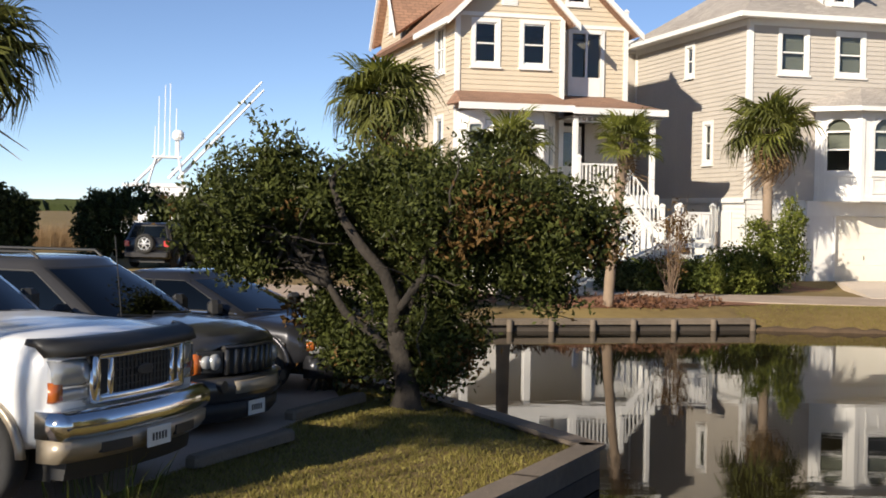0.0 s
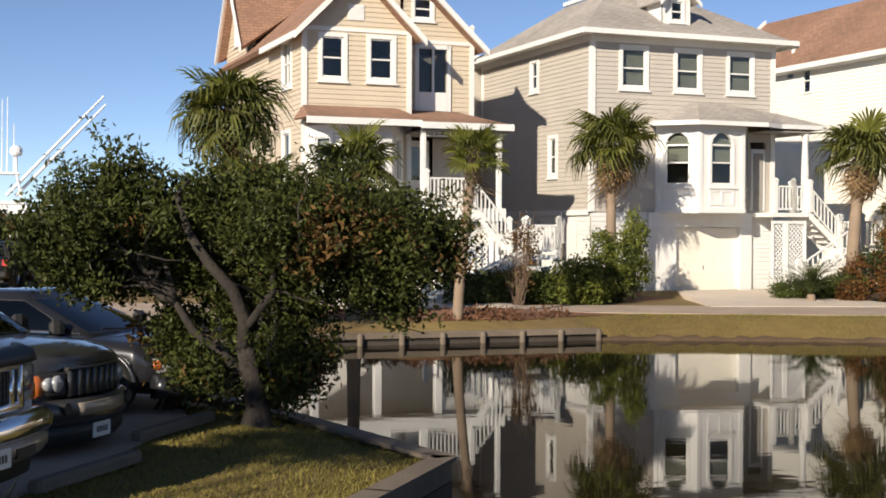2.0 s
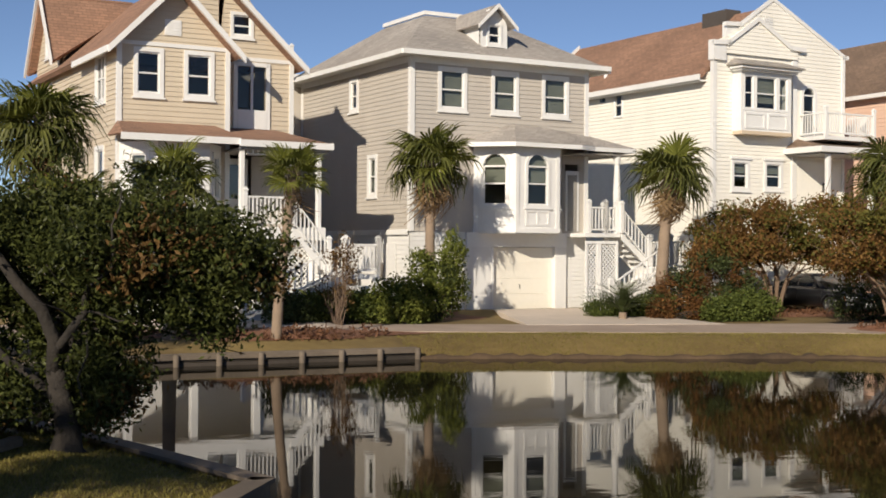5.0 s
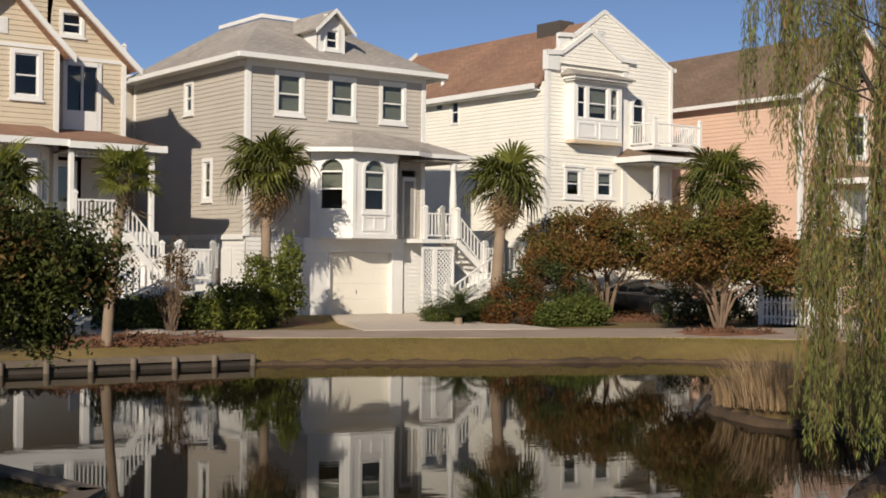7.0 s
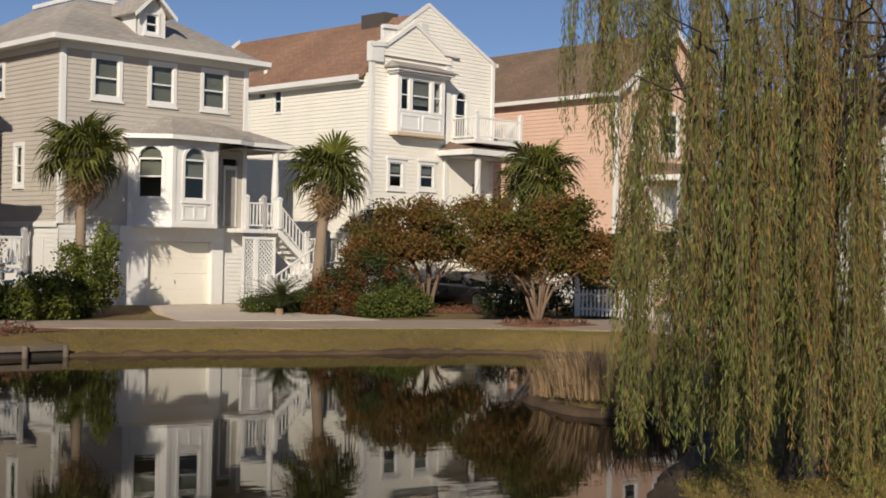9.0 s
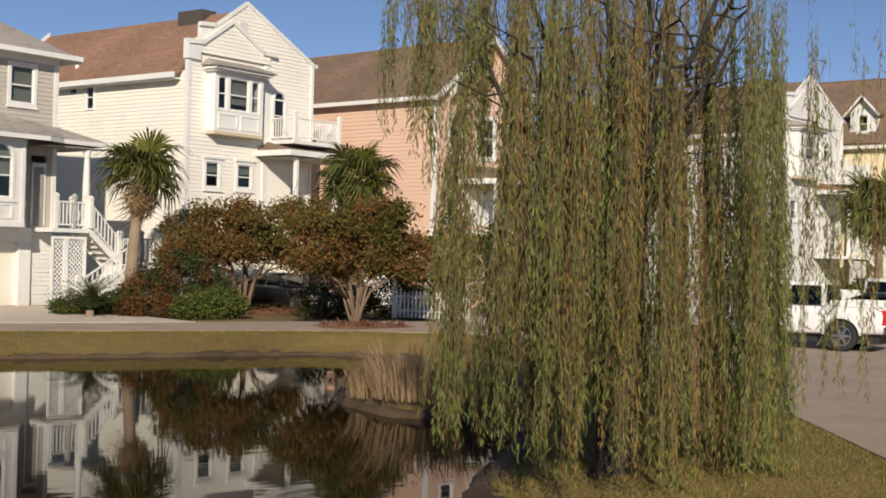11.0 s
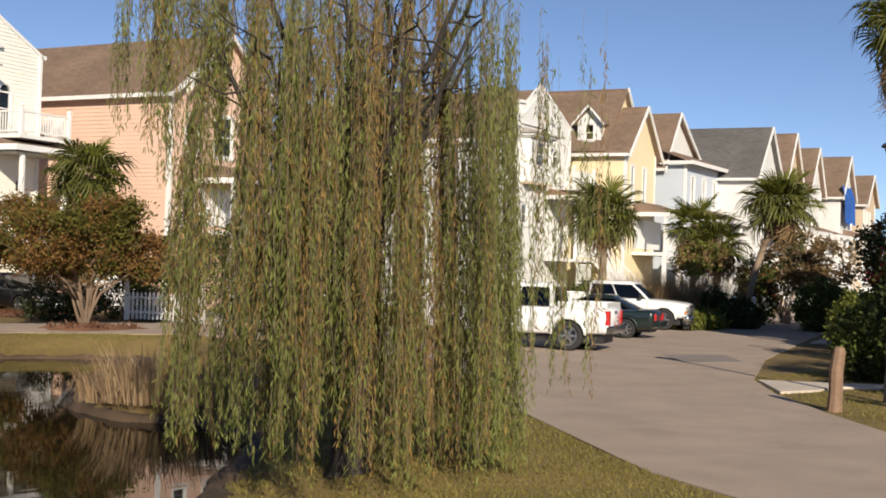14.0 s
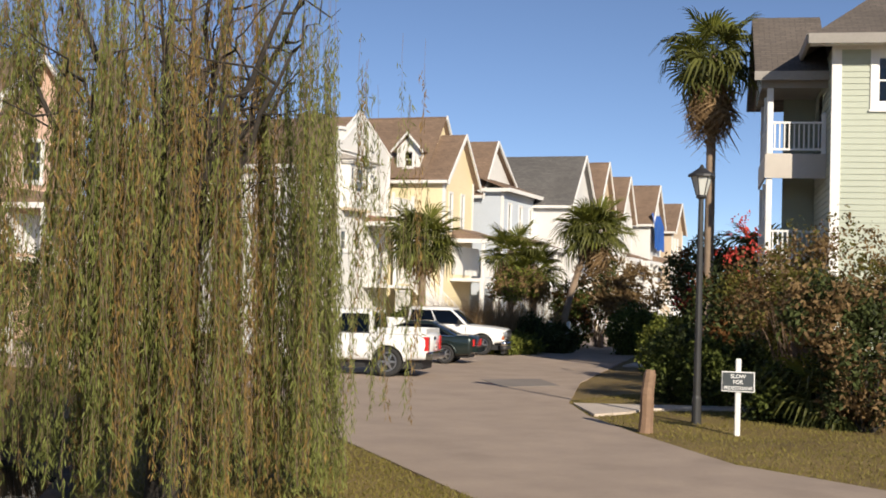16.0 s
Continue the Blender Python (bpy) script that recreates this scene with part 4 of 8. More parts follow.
    a, b, c, f = (-e, -e, 8.8), (w + e, -e, 8.8), (w + e, d + e, 8.8), (-e, d + e, 8.8)
    A_, B_, C_, D_ = (2.2, 3.0, zt), (w - 2.2, 3.0, zt), (w - 2.2, d - 3.0, zt), (2.2, d - 3.0, zt)
    roof(h, [[a, b, B_, A_], [b, c, C_, B_], [c, f, D_, C_], [f, a, A_, D_], [A_, B_, C_, D_]], M["grey_roof"], 0.1)
    sh = Shape()
    sh.box(-e - 0.06, w + e + 0.06, -e - 0.1, -e, 8.68, 8.85)
    sh.box(-e - 0.1, -e, -e, d + e, 8.68, 8.85)
    sh.box(w + e, w + e + 0.1, -e, d + e, 8.62, 8.86)
    sh.box(-e, w + e, d + e, d + e + 0.1, 8.62, 8.86)
    part("eave_board", sh, M["white"], h)
    part("soffit", Shape().box(-e + 0.01, w + e - 0.01, -e + 0.01, d + e - 0.01, 8.72, 8.76), M["white"], h)
    sh = Shape().box(2.1, w - 2.1, 2.9, 3.0, zt + 0.02, zt + 0.16).box(2.1, 2.2, 3.0, d - 3.0, zt + 0.02, zt + 0.16)
    part("ridge_cap", sh, M["white"], h)
    # rear deck rail seen over the eave
    boards(h, [(-0.9, -0.82, d - 1.0, d + 2.6, 8.9, 9.5), (-0.9, 1.5, d + 2.6, d + 2.68, 8.9, 9.5)], M["white"], "roof_deck_wall")
    railing(h, (-0.86, d - 0.9, 9.45), (-0.86, d + 2.5, 9.45), 0.45)
    boards(h, [(-0.9, 2.0, d + 0.02, d + 2.6, 8.6, 8.9)], M["white"], "roof_deck")
    boards(h, [(-0.75, 1.9, d + 0.12, d + 2.5, -0.4, 8.6)], M["grey_siding"], "rear_wing")
    # dormer
    x0, x1, y0 = 3.05, 4.15, 0.45
    part("dormer_wall", siding(Shape(), (0, y0, 0), F, FN, gable_span(x0, x1, 10.25, 3.6, 10.7), 9.1, 10.7, [hole(3.3, 3.92, 9.4, 10.2, 0.08)], course=1.7), M["white"], h)
    boards(h, [(x0, x0 + 0.06, y0 + 0.12, 2.6, 9.2, 10.25), (x1 - 0.06, x1, y0 + 0.12, 2.6, 9.2, 10.25)], M["white"], "dormer_cheek")
    sash_window(h, (0, y0, 0), F, FN, 3.3, 3.92, 9.4, 10.2, trim=0.08)
    roof(h, [[(x0 - 0.25, y0 - 0.3, 10.08), (x0 - 0.25, 3.0, 10.08), (3.6, 3.0, 10.85), (3.6, y0 - 0.3, 10.85)], [(x1 + 0.25, y0 - 0.3, 10.08), (x1 + 0.25, 3.0, 10.08), (3.6, 3.0, 10.85), (3.6, y0 - 0.3, 10.85)]], M["grey_roof"], 0.06, "dormer_roof")
    rake(h, (x0 - 0.28, y0 - 0.36, 10.07), (3.6, y0 - 0.36, 10.87), 0.14, 0.06)
    rake(h, (x1 + 0.28, y0 - 0.36, 10.07), (3.6, y0 - 0.36, 10.87), 0.14, 0.06)
    return h


grey_house()


# -- houses with a stepped gable, a boxed window and a balcony --
def stepped_house(px, py, A, wall, roof_mat, porch_mat, label, base=0.2):
    h = thing("house", label, "house", place(px, py, A, base))
    w, d = 7.1, 13.0
    fo = [hole(0.95, 1.9, 4.5, 5.75), hole(2.67, 3.68, 4.55, 5.75), (1.15, 3.5, 7.4, 9.2), (4.72, 5.48, 6.75, 8.55), (4.8, 5.4, 8.55, 8.75), (4.92, 5.28, 8.75, 8.87), (4.5, 6.9, 2.9, 5.8)]
    lo = [hole(5.75, 6.37, 7.82, 8.98, 0.06), (7.0, 7.4, 8.6, 8.95), (5.9, 6.3, 5.5, 5.85)]

    def outline(z):
        if z < 10.3:
            return 0.0, w
        t = (z - 10.3) / (12.2 - 10.3)
        return max(0.0, 0.35 + 2.75 * t), w - 4.0 * t
    part("wall", siding(Shape(), (0, 0, 0), F, FN, outline, -0.4, 12.2, fo), wall, h)
    part("wall", siding(Shape(), (0, 0, 0), S, SN, lambda z: (0.13, d), -0.4, 9.15, lo), wall, h)
    part("wall", siding(Shape(), (w, 0, 0), S, (1, 0, 0), lambda z: (0.13, d), -0.4, 9.15), wall, h)
    part("wall", siding(Shape(), (0, d, 0), F, (0, 1, 0), gable_span(0, w, 9.15, 3.1, 12.0), -0.4, 12.0), wall, h)
    for z in (2.75, 6.0, 9.05):
        part("floor_slab", Shape().box(0.16, w - 0.16, 0.2, d - 0.2, z - 0.1, z), M["inside"], h)
    part("partition", Shape().box(0.2, w - 0.2, 3.2, 3.3, 0, 9.0), M["inside"], h)
    boards(h, [(-0.03, 0.14, -0.05, 0.14, -0.4, 10.3), (w - 0.13, w + 0.03, -0.05, 0.12, -0.4, 10.2), (4.15, 4.4, -0.07, 0.0, 2.8, 10.3)], M["white"], "corner_board")
    # the front slice of a smaller gable standing proud
    sh = siding(Shape(), (0, -0.1, 0), F, FN, gable_span(-0.1, 4.4, 10.25, 2.2, 11.3), 9.9, 11.3)
    part("small_gable", sh, wall, h)
    for p, q in (((-0.1, -0.2, 10.35), (0.7, -0.2, 10.42)), ((0.6, -0.2, 10.38), (2.2, -0.2, 11.45)), ((4.0, -0.2, 10.42), (2.2, -0.2, 11.45)), ((3.9, -0.2, 10.45), (4.75, -0.2, 10.42))):
        rake(h, p, q, 0.18, 0.12)
    boards(h, [(-0.1, 0.55, -0.14, 0.18, 9.6, 10.38), (0.7, 1.42, 0.05, 0.28, 10.3, 11.15)], M["white"], "parapet")
    for p, q in (((0.6, -0.05, 11.15), (1.4, -0.05, 11.2)), ((1.35, -0.05, 11.15), (3.1, -0.05, 12.35)), ((7.2, -0.05, 10.28), (3.1, -0.05, 12.35)), ((7.0, -0.05, 10.3), (7.35, -0.05, 10.3))):
        rake(h, p, q, 0.16, 0.14)
    sh = Shape().box(2.62, 3.1, -0.03, 0.05, 11.0, 11.5)
    for i in range(5):
        sh.box(2.66, 3.06, -0.05, -0.03, 11.05 + i * 0.09, 11.1 + i * 0.09)
    part("gable_vent", sh, M["white"], h)
    # boxed window
    boards(h, [(1.0, 3.65, -0.55, 0.0, 6.72, 6.85)], M["tan_siding"], "window_box_floor")
    boards(h, [(1.0, 1.1, -0.5, 0.0, 6.85, 9.3), (3.55, 3.65, -0.5, 0.0, 6.85, 9.3), (1.1, 3.55, -0.5, -0.42, 6.85, 7.65), (1.1, 3.55, -0.5, -0.42, 9.1, 9.3)], M["white"], "window_box")
    for a, b in ((1.2, 2.25), (2.4, 3.45)):
        sh = Shape()
        for s in ((a, b, 7.5, 7.58), (a, b, 6.95, 7.03), (a, a + 0.08, 7.03, 7.5), (b - 0.08, b, 7.03, 7.5)):
            sh.box(s[0], s[1], -0.53, -0.5, s[2], s[3])
        part("panel_moulding", sh, M["white"], h)
    for a, b, c in ((1.12, 1.72, 0.0), (1.74, 2.92, 0.8), (2.94, 3.53, 0.0)):
        sash_window(h, (0, -0.46, 0), F, FN, a, b, 7.66, 9.1, trim=0.08, blind=c, sill=False)
    roof(h, [[(0.65, -0.95, 9.42), (4.0, -0.95, 9.42), (3.6, 0.0, 9.75), (1.05, 0.0, 9.75)], [(0.65, -0.95, 9.42), (1.05, 0.0, 9.75), (0.65, 0.0, 9.45)], [(4.0, -0.95, 9.42), (4.0, 0.0, 9.45), (3.6, 0.0, 9.75)]], M["grey_roof"], 0.06, "window_roof")
    boards(h, [(0.75, 3.9, -0.85, -0.1, 9.28, 9.36), (0.85, 3.8, -0.7, -0.1, 9.2, 9.278)], M["white"], "cornice")
    # ground windows
    for q in ((0.95, 1.9, 4.5, 5.75), (2.67, 3.68, 4.55, 5.75)):
        sash_window(h, (0, 0, 0), F, FN, *q, blind=0.4)
        boards(h, [(q[0] - 0.06, q[1] + 0.06, -0.1, 0.0, q[3] + 0.002, q[3] + 0.1)], M["white"], "window_head")
    sash_window(h, (0, 0, 0), F, FN, 4.66, 5.54, 6.72, 8.95, arch=True, name="arched_door", sill=False, rail=0.6)
    sash_window(h, (0, 0, 0), S, SN, 5.75, 6.37, 7.82, 8.98, trim=0.06, sill=False)
    part("pane", Shape().box(-0.01, 0.0, 7.0, 7.4, 8.6, 8.95), M["pane"], h)
    part("pane", Shape().box(-0.01, 0.0, 5.9, 6.3, 5.5, 5.85), M["pane"], h)
    # porch roof with the balcony on it
    roof(h, [[(3.8, -2.0, 6.25), (9.4, -2.0, 6.25), (8.4, -0.0, 6.7), (4.4, 0.0, 6.7)], [(3.8, -2.0, 6.25), (4.4, 0.0, 6.7), (3.8, 0.0, 6.28)], [(9.4, -2.0, 6.25), (9.4, 0.0, 6.28), (8.4, 0.0, 6.7)]], porch_mat, 0.1, "porch_roof")
    boards(h, [(3.74, 9.46, -2.08, -2.0, 6.05, 6.28), (3.74, 3.82, -2.0, 0.0, 6.05, 6.28)], M["white"], "porch_fascia")
    boards(h, [(4.5, 7.4, -1.5, -0.02, 6.6, 6.75)], M["white"], "balcony_deck")
    railing(h, (4.6, -1.45, 6.75), (7.3, -1.45, 6.75), 0.95)
    railing(h, (4.6, -1.45, 6.75), (4.6, -0.05, 6.75), 0.95, post=False)
    railing(h, (7.3, -1.45, 6.75), (7.3, -0.05, 6.75), 0.95, post=False)
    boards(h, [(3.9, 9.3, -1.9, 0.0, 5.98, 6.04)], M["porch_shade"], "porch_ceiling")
    for x in (4.4, 6.8, 9.1):
        part("column", Shape().chamfer(x - 0.09, x + 0.09, -1.85, -1.67, 2.8, 6.0, 0.02), M["white"], h)
    boards(h, [(3.9, 9.4, -1.95, -0.05, 2.65, 2.8)], M["white"], "porch_deck")
    boards(h, [(4.5, 6.9, -0.02, 0.04, 2.9, 5.8)], M["ivory"] if wall == M["ivory"] else wall, "porch_back_wall")
    part("wall_lantern", Shape().chamfer(5.85, 6.0, -0.18, -0.03, 4.6, 4.95, 0.03), M["iron"], h)
    railing(h, (4.45, -1.85, 2.8), (9.1, -1.85, 2.8), 0.95, 0.15)
    steps(h, (6.5, -5.2, -0.2), (6.5, -2.0, 2.75), (1.3, 0, 0), 15)
    slope_rail(h, (6.45, -5.1, 0.0), (6.45, -2.0, 2.8), n=14)
    slope_rail(h, (7.85, -5.1, 0.0), (7.85, -2.0, 2.8), n=14)
    lattice(h, (0, -1.8, 0), (1, 0, 0), 4.5, 6.3, 0.1, 2.5)
    # roof
    e = 0.4
    k2 = (12.0 - 9.15) / 3.1
    roof(h, [[(-e, 0.3, 9.15 - e * k2 * 0.5), (-e, d + 0.4, 9.15 - e * k2 * 0.5), (3.1, d + 0.4, 12.0), (3.1, 0.1, 12.0), (1.2, 0.1, 10.6)], [(w + e, 0.3, 9.15), (w + e, d + 0.4, 9.15), (3.1, d + 0.4, 12.0), (3.1, 0.1, 12.0)]], roof_mat, 0.12)
    boards(h, [(-e - 0.1, -e, 0.3, d + 0.4, 8.82, 9.04), (-e, 0.0, 0.36, d, 8.78, 8.84)], M["white"], "gutter")
    rake(h, (-e - 0.1, d + 0.3, 9.1), (3.1, d + 0.3, 12.15), 0.25, 0.14)
    part("roof_vent", Shape().tube([(0.6, d * 0.6, 9.7), (0.6, d * 0.6, 10.3)], 0.09, 8), M["white"], h)
    part("skylight_curb", Shape().box(2.6, 3.4, 2.2, 3.7, 11.4, 12.18), M["dark_roof"], h)
    return h


stepped_house(22.97, 46.7, 75, M["ivory"], M["brown_roof"], M["tan_roof"], "three-storey ivory clapboard house with stepped gable and balcony")


# -- houses farther along the street --
stepped_house(54.0, 42.3, 79, M["white_siding"], M["tan_roof"], M["brown_roof"], "three-storey white clapboard house with stepped gable and brown roof", 0.1)


def gable_house(px, py, A, w, d, ze, za, wall, roof_mat, label, wins=(), side_wins=(), porch=0.0, ridge_x=None, base=0.1, dormer=False, set_back=0.0, tall=0.0, tarp=False, vent=True):
    """A narrow house with its gable to the street; set_back moves the gable behind a hipped front, tall adds a higher gable behind."""
    h = thing("house", label, "house", place(px, py, A, base))
    rx = w / 2 if ridge_x is None else ridge_x
    fs = gable_span(0, w, ze, rx, za) if not set_back else (lambda z: (0, w))
    part("wall", siding(Shape(), (0, 0, 0), F, FN, fs, -0.3, za if not set_back else ze, [hole(*q) for q in wins], 0.18), wall, h)
    part("wall", siding(Shape(), (0, 0, 0), S, SN, lambda z: (0.13, d), -0.3, ze, [hole(*q) for q in side_wins], 0.18), wall, h)
    part("wall", siding(Shape(), (w, 0, 0), S, (1, 0, 0), lambda z: (0.13, d), -0.3, ze, (), 0.3), wall, h)
    part("wall", siding(Shape(), (0, d, 0), F, (0, 1, 0), gable_span(0, w, ze, rx, za), -0.3, za, (), 0.3), wall, h)
    part("partition", Shape().box(0.2, w - 0.2, 2.5, 2.6, 0, ze), M["inside"], h)
    part("floor_slab", Shape().box(0.16, w - 0.16, 0.2, d - 0.2, 5.7, 5.8), M["inside"], h)
    for q in wins:
        sash_window(h, (0, 0, 0), F, FN, *q, trim=0.12)
    for q in side_wins:
        sash_window(h, (0, 0, 0), S, SN, *q, trim=0.12)
    boards(h, [(-0.03, 0.13, -0.05, 0.13, -0.3, ze), (w - 0.13, w + 0.03, -0.05, 0.12, -0.3, ze)], M["white"], "corner_board")
    e = 0.35
    y0 = set_back if set_back else 0.0
    kl, kr = (za - ze) / rx, (za - ze) / (w - rx)
    roof(h, [[(-e, y0 - 0.35, ze - e * kl + 0.1), (-e, d + 0.3, ze - e * kl + 0.1), (rx, d + 0.3, za + 0.15), (rx, y0 - 0.35, za + 0.15)], [(w + e, y0 - 0.35, ze - e * kr + 0.1), (w + e, d + 0.3, ze - e * kr + 0.1), (rx, d + 0.3, za + 0.15), (rx, y0 - 0.35, za + 0.15)]], roof_mat, 0.12)
    rake(h, (-e - 0.05, y0 - 0.45, ze - e * kl + 0.1), (rx, y0 - 0.45, za + 0.18), 0.24)
    rake(h, (w + e + 0.05, y0 - 0.45, ze - e * kr + 0.1), (rx, y0 - 0.45, za + 0.18), 0.24)
    boards(h, [(-e - 0.09, -e, y0 - 0.3, d, ze - e * kl - 0.06, ze - e * kl + 0.12)], M["white"], "gutter")
    if set_back:
        part("gable_wall", siding(Shape(), (0, y0, 0), F, FN, gable_span(0, w, ze, rx, za), ze + 0.05, za, (), 0.18), M["white_siding"], h)
        roof(h, [[(-0.4, -0.5, ze + 0.12), (w + 0.4, -0.5, ze + 0.12), (w + 0.4, y0, ze + 0.9), (-0.4, y0, ze + 0.9)]], roof_mat, 0.12, "front_roof")
        boards(h, [(-0.45, w + 0.45, -0.62, -0.5, ze - 0.12, ze + 0.12), (-0.45, -0.38, -0.5, y0, ze - 0.12, ze + 0.1)], M["white"], "eave_board")
    if vent:
        sh = Shape().box(rx - 0.28, rx + 0.28, y0 - 0.05, y0, za - 1.7, za - 0.85)
        for i in range(6):
            sh.box(rx - 0.22, rx + 0.22, y0 - 0.07, y0 - 0.05, za - 1.65 + i * 0.13, za - 1.58 + i * 0.13)
        part("gable_vent", sh, M["white"], h)
    if tall:
        roof(h, [[(-e, 1.2, ze - 0.1), (-e, d + 0.2, ze - 0.1), (rx + 0.1, d + 0.2, tall), (rx + 0.1, 1.0, tall)], [(w + 0.6, 1.2, ze + 0.2), (w + 0.6, d + 0.2, ze + 0.2), (rx + 0.1, d + 0.2, tall), (rx + 0.1, 1.0, tall)]], roof_mat, 0.12)
        part("gable_wall", siding(Shape(), (0, 1.3, 0), F, FN, gable_span(0, w + 0.4, ze, rx + 0.1, tall - 0.15), ze, tall - 0.15, (), 0.18), wall, h)
        rake(h, (w + 0.65, 0.9, ze + 0.2), (rx + 0.1, 0.9, tall + 0.05), 0.24)
    if dormer:
        yd, xd = 2.4, 0.15
        sh = siding(Shape(), (xd, 0, 0), S, SN, gable_span(yd - 0.75, yd + 0.75, 11.0, yd, 11.7), 9.5, 11.7, [hole(yd - 0.35, yd + 0.35, 9.8, 10.9, 0.1)], 0.5)
        part("dormer_wall", sh, M["white"], h)
        sash_window(h, (xd, 0, 0), S, SN, yd - 0.35, yd + 0.35, 9.8, 10.9, trim=0.1)
        boards(h, [(xd + 0.12, 2.2, yd - 0.75, yd - 0.68, 9.5, 11.0), (xd + 0.12, 2.2, yd + 0.68, yd + 0.75, 9.5, 11.0)], M["white"], "dormer_cheek")
        roof(h, [[(xd - 0.3, yd - 1.0, 10.8), (2.6, yd - 1.0, 10.8), (2.6, yd, 11.9), (xd - 0.3, yd, 11.9)], [(xd - 0.3, yd + 1.0, 10.8), (2.6, yd + 1.0, 10.8), (2.6, yd, 11.9), (xd - 0.3, yd, 11.9)]], roof_mat, 0.08, "dormer_roof")
        sh = Shape().block((xd - 0.36, yd - 1.03, 10.68), (0, 1.03, 1.12), (0.06, 0, 0), (0, 0, 0.16)).block((xd - 0.36, yd + 1.03, 10.68), (0, -1.03, 1.12), (0.06, 0, 0), (0, 0, 0.16))
        part("bargeboard", sh, M["white"], h)
    if porch:
        x0, x1 = w * 0.25, w + porch
        roof(h, [[(x0, -2.3, 5.7), (x1, -2.3, 5.7), (x1 - 0.6, 0.0, 6.4), (x0 + 0.3, 0.0, 6.4)], [(x0, -2.3, 5.7), (x0 + 0.3, 0, 6.4), (x0, 0, 5.75)]], roof_mat, 0.1, "porch_roof")
        boards(h, [(x0 - 0.05, x1 + 0.05, -2.4, -2.3, 5.48, 5.72), (x0 - 0.08, x0, -2.3, 0, 5.48, 5.72)], M["white"], "porch_fascia")
        boards(h, [(x0, x1, -2.2, -0.03, 3.2, 3.4)], M["white"], "porch_deck")
        boards(h, [(x0, x1, -2.22, -2.2, 2.8, 3.38)], M["white"], "porch_skirt")
        for x in (x0 + 0.1, (x0 + x1) / 2, x1 - 0.1):
            part("column", Shape().chamfer(x - 0.1, x + 0.1, -2.15, -1.95, 3.4, 5.5, 0.02), M["white"], h)
            part("support_post", Shape().chamfer(x - 0.12, x + 0.12, -2.15, -1.91, -0.3, 3.2, 0.02), M["white"], h)
        railing(h, (x0 + 0.1, -2.1, 3.4), (x1 - 0.1, -2.1, 3.4), 0.9, 0.16, post=False)
        boards(h, [(x0 + 0.2, x1 - 0.3, -0.06, -0.03, 3.6, 5.3)], M["white_siding"], "porch_wall")
        steps(h, (x1 - 1.5, -5.6, -0.2), (x1 - 1.5, -2.25, 3.35), (1.2, 0, 0), 16)
        slope_rail(h, (x1 - 1.52, -5.5, 0), (x1 - 1.52, -2.25, 3.4), n=14)
    if tarp:
        sh = Shape()
        sh.loft([[(-0.4 + i * 0.55, -0.55 - 0.08 * math.sin(i * 2.1), 6.9 + 0.15 * math.sin(i * 1.7)) for i in range(8)], [(-0.4 + i * 0.55, -0.5 - 0.05 * math.sin(i), 9.0) for i in range(8)], [(-0.3 + i * 0.5, -0.2, 10.0 + 0.1 * math.sin(i)) for i in range(8)]], closed=False)
        part("tarpaulin", sh, M["blue_tarp"], h, "blue tarpaulin over the roof edge")
    return h


W2 = [(0.6, 1.3, 6.6, 8.4), (1.9, 2.6, 6.6, 8.4)]
pink = gable_house(34.5, 45.8, 78, 7.2, 13, 9.4, 12.2, M["pink"], M["tan_roof"], "three-storey salmon clapboard house with broad brown roof", [(0.9, 1.9, 6.7, 8.5), (2.9, 4.3, 6.7, 8.7), (5.2, 6.2, 6.7, 8.5), (0.9, 1.9, 3.6, 5.2)], (), porch=1.0)
for sx in (1, -1):
    part("gable_bracket", Shape().block((3.6 + sx * 3.2, -0.6, 9.3), (-sx * 2.0, 0, 1.7), (0, 0.12, 0), (0, 0, 0.18)), M["white"], pink)
    part("gable_bracket", Shape().block((3.6 + sx * 2.6, -0.6, 8.2), (-sx * 0.9, 0, 1.1), (0, 0.1, 0), (0, 0, 0.16)), M["white"], pink)
gable_house(63.7, 41.6, 78, 4.9, 11, 9.3, 11.9, M["yellow"], M["tan_roof"], "three-storey yellow clapboard house with dormer and steep roof", [(0.7, 1.4, 6.2, 8.5), (2.7, 3.4, 6.2, 8.5)], (), porch=1.6, dormer=True, tall=13.2, vent=False)
gable_house(71.8, 42.4, 78, 7.6, 10, 9.2, 12.5, M["blue_siding"], M["tan_roof"], "pale blue clapboard house with set-back gable and porch", [(1.0, 1.8, 6.4, 8.5), (3.3, 4.1, 6.4, 8.5), (5.6, 6.4, 6.4, 8.5)], (), porch=1.2, ridge_x=2.4, set_back=1.6)
gable_house(79.0, 41.4, 78, 5.8, 13, 9.0, 12.3, M["white_siding"], M["slate_roof"], "white clapboard house with a plain dark grey roof", [(0.8, 1.6, 6.2, 8.2), (3.8, 4.6, 6.2, 8.2)], (), porch=1.2)
gable_house(89.5, 44.6, 78, 5.0, 12, 9.2, 13.0, M["tan_siding"], M["tan_roof"], "tan clapboard house with twin street gables", W2, (), porch=1.0)
gable_house(97.0, 46.2, 78, 4.6, 10, 9.3, 12.6, M["white_siding"], M["tan_roof"], "white clapboard house with narrow brown gable", W2, (), porch=1.0)
gable_house(104.0, 46.6, 78, 4.6, 12, 9.4, 12.5, M["white_siding"], M["tan_roof"], "white house with a blue tarpaulin hung from the roof", W2, (), porch=1.0, tarp=True)
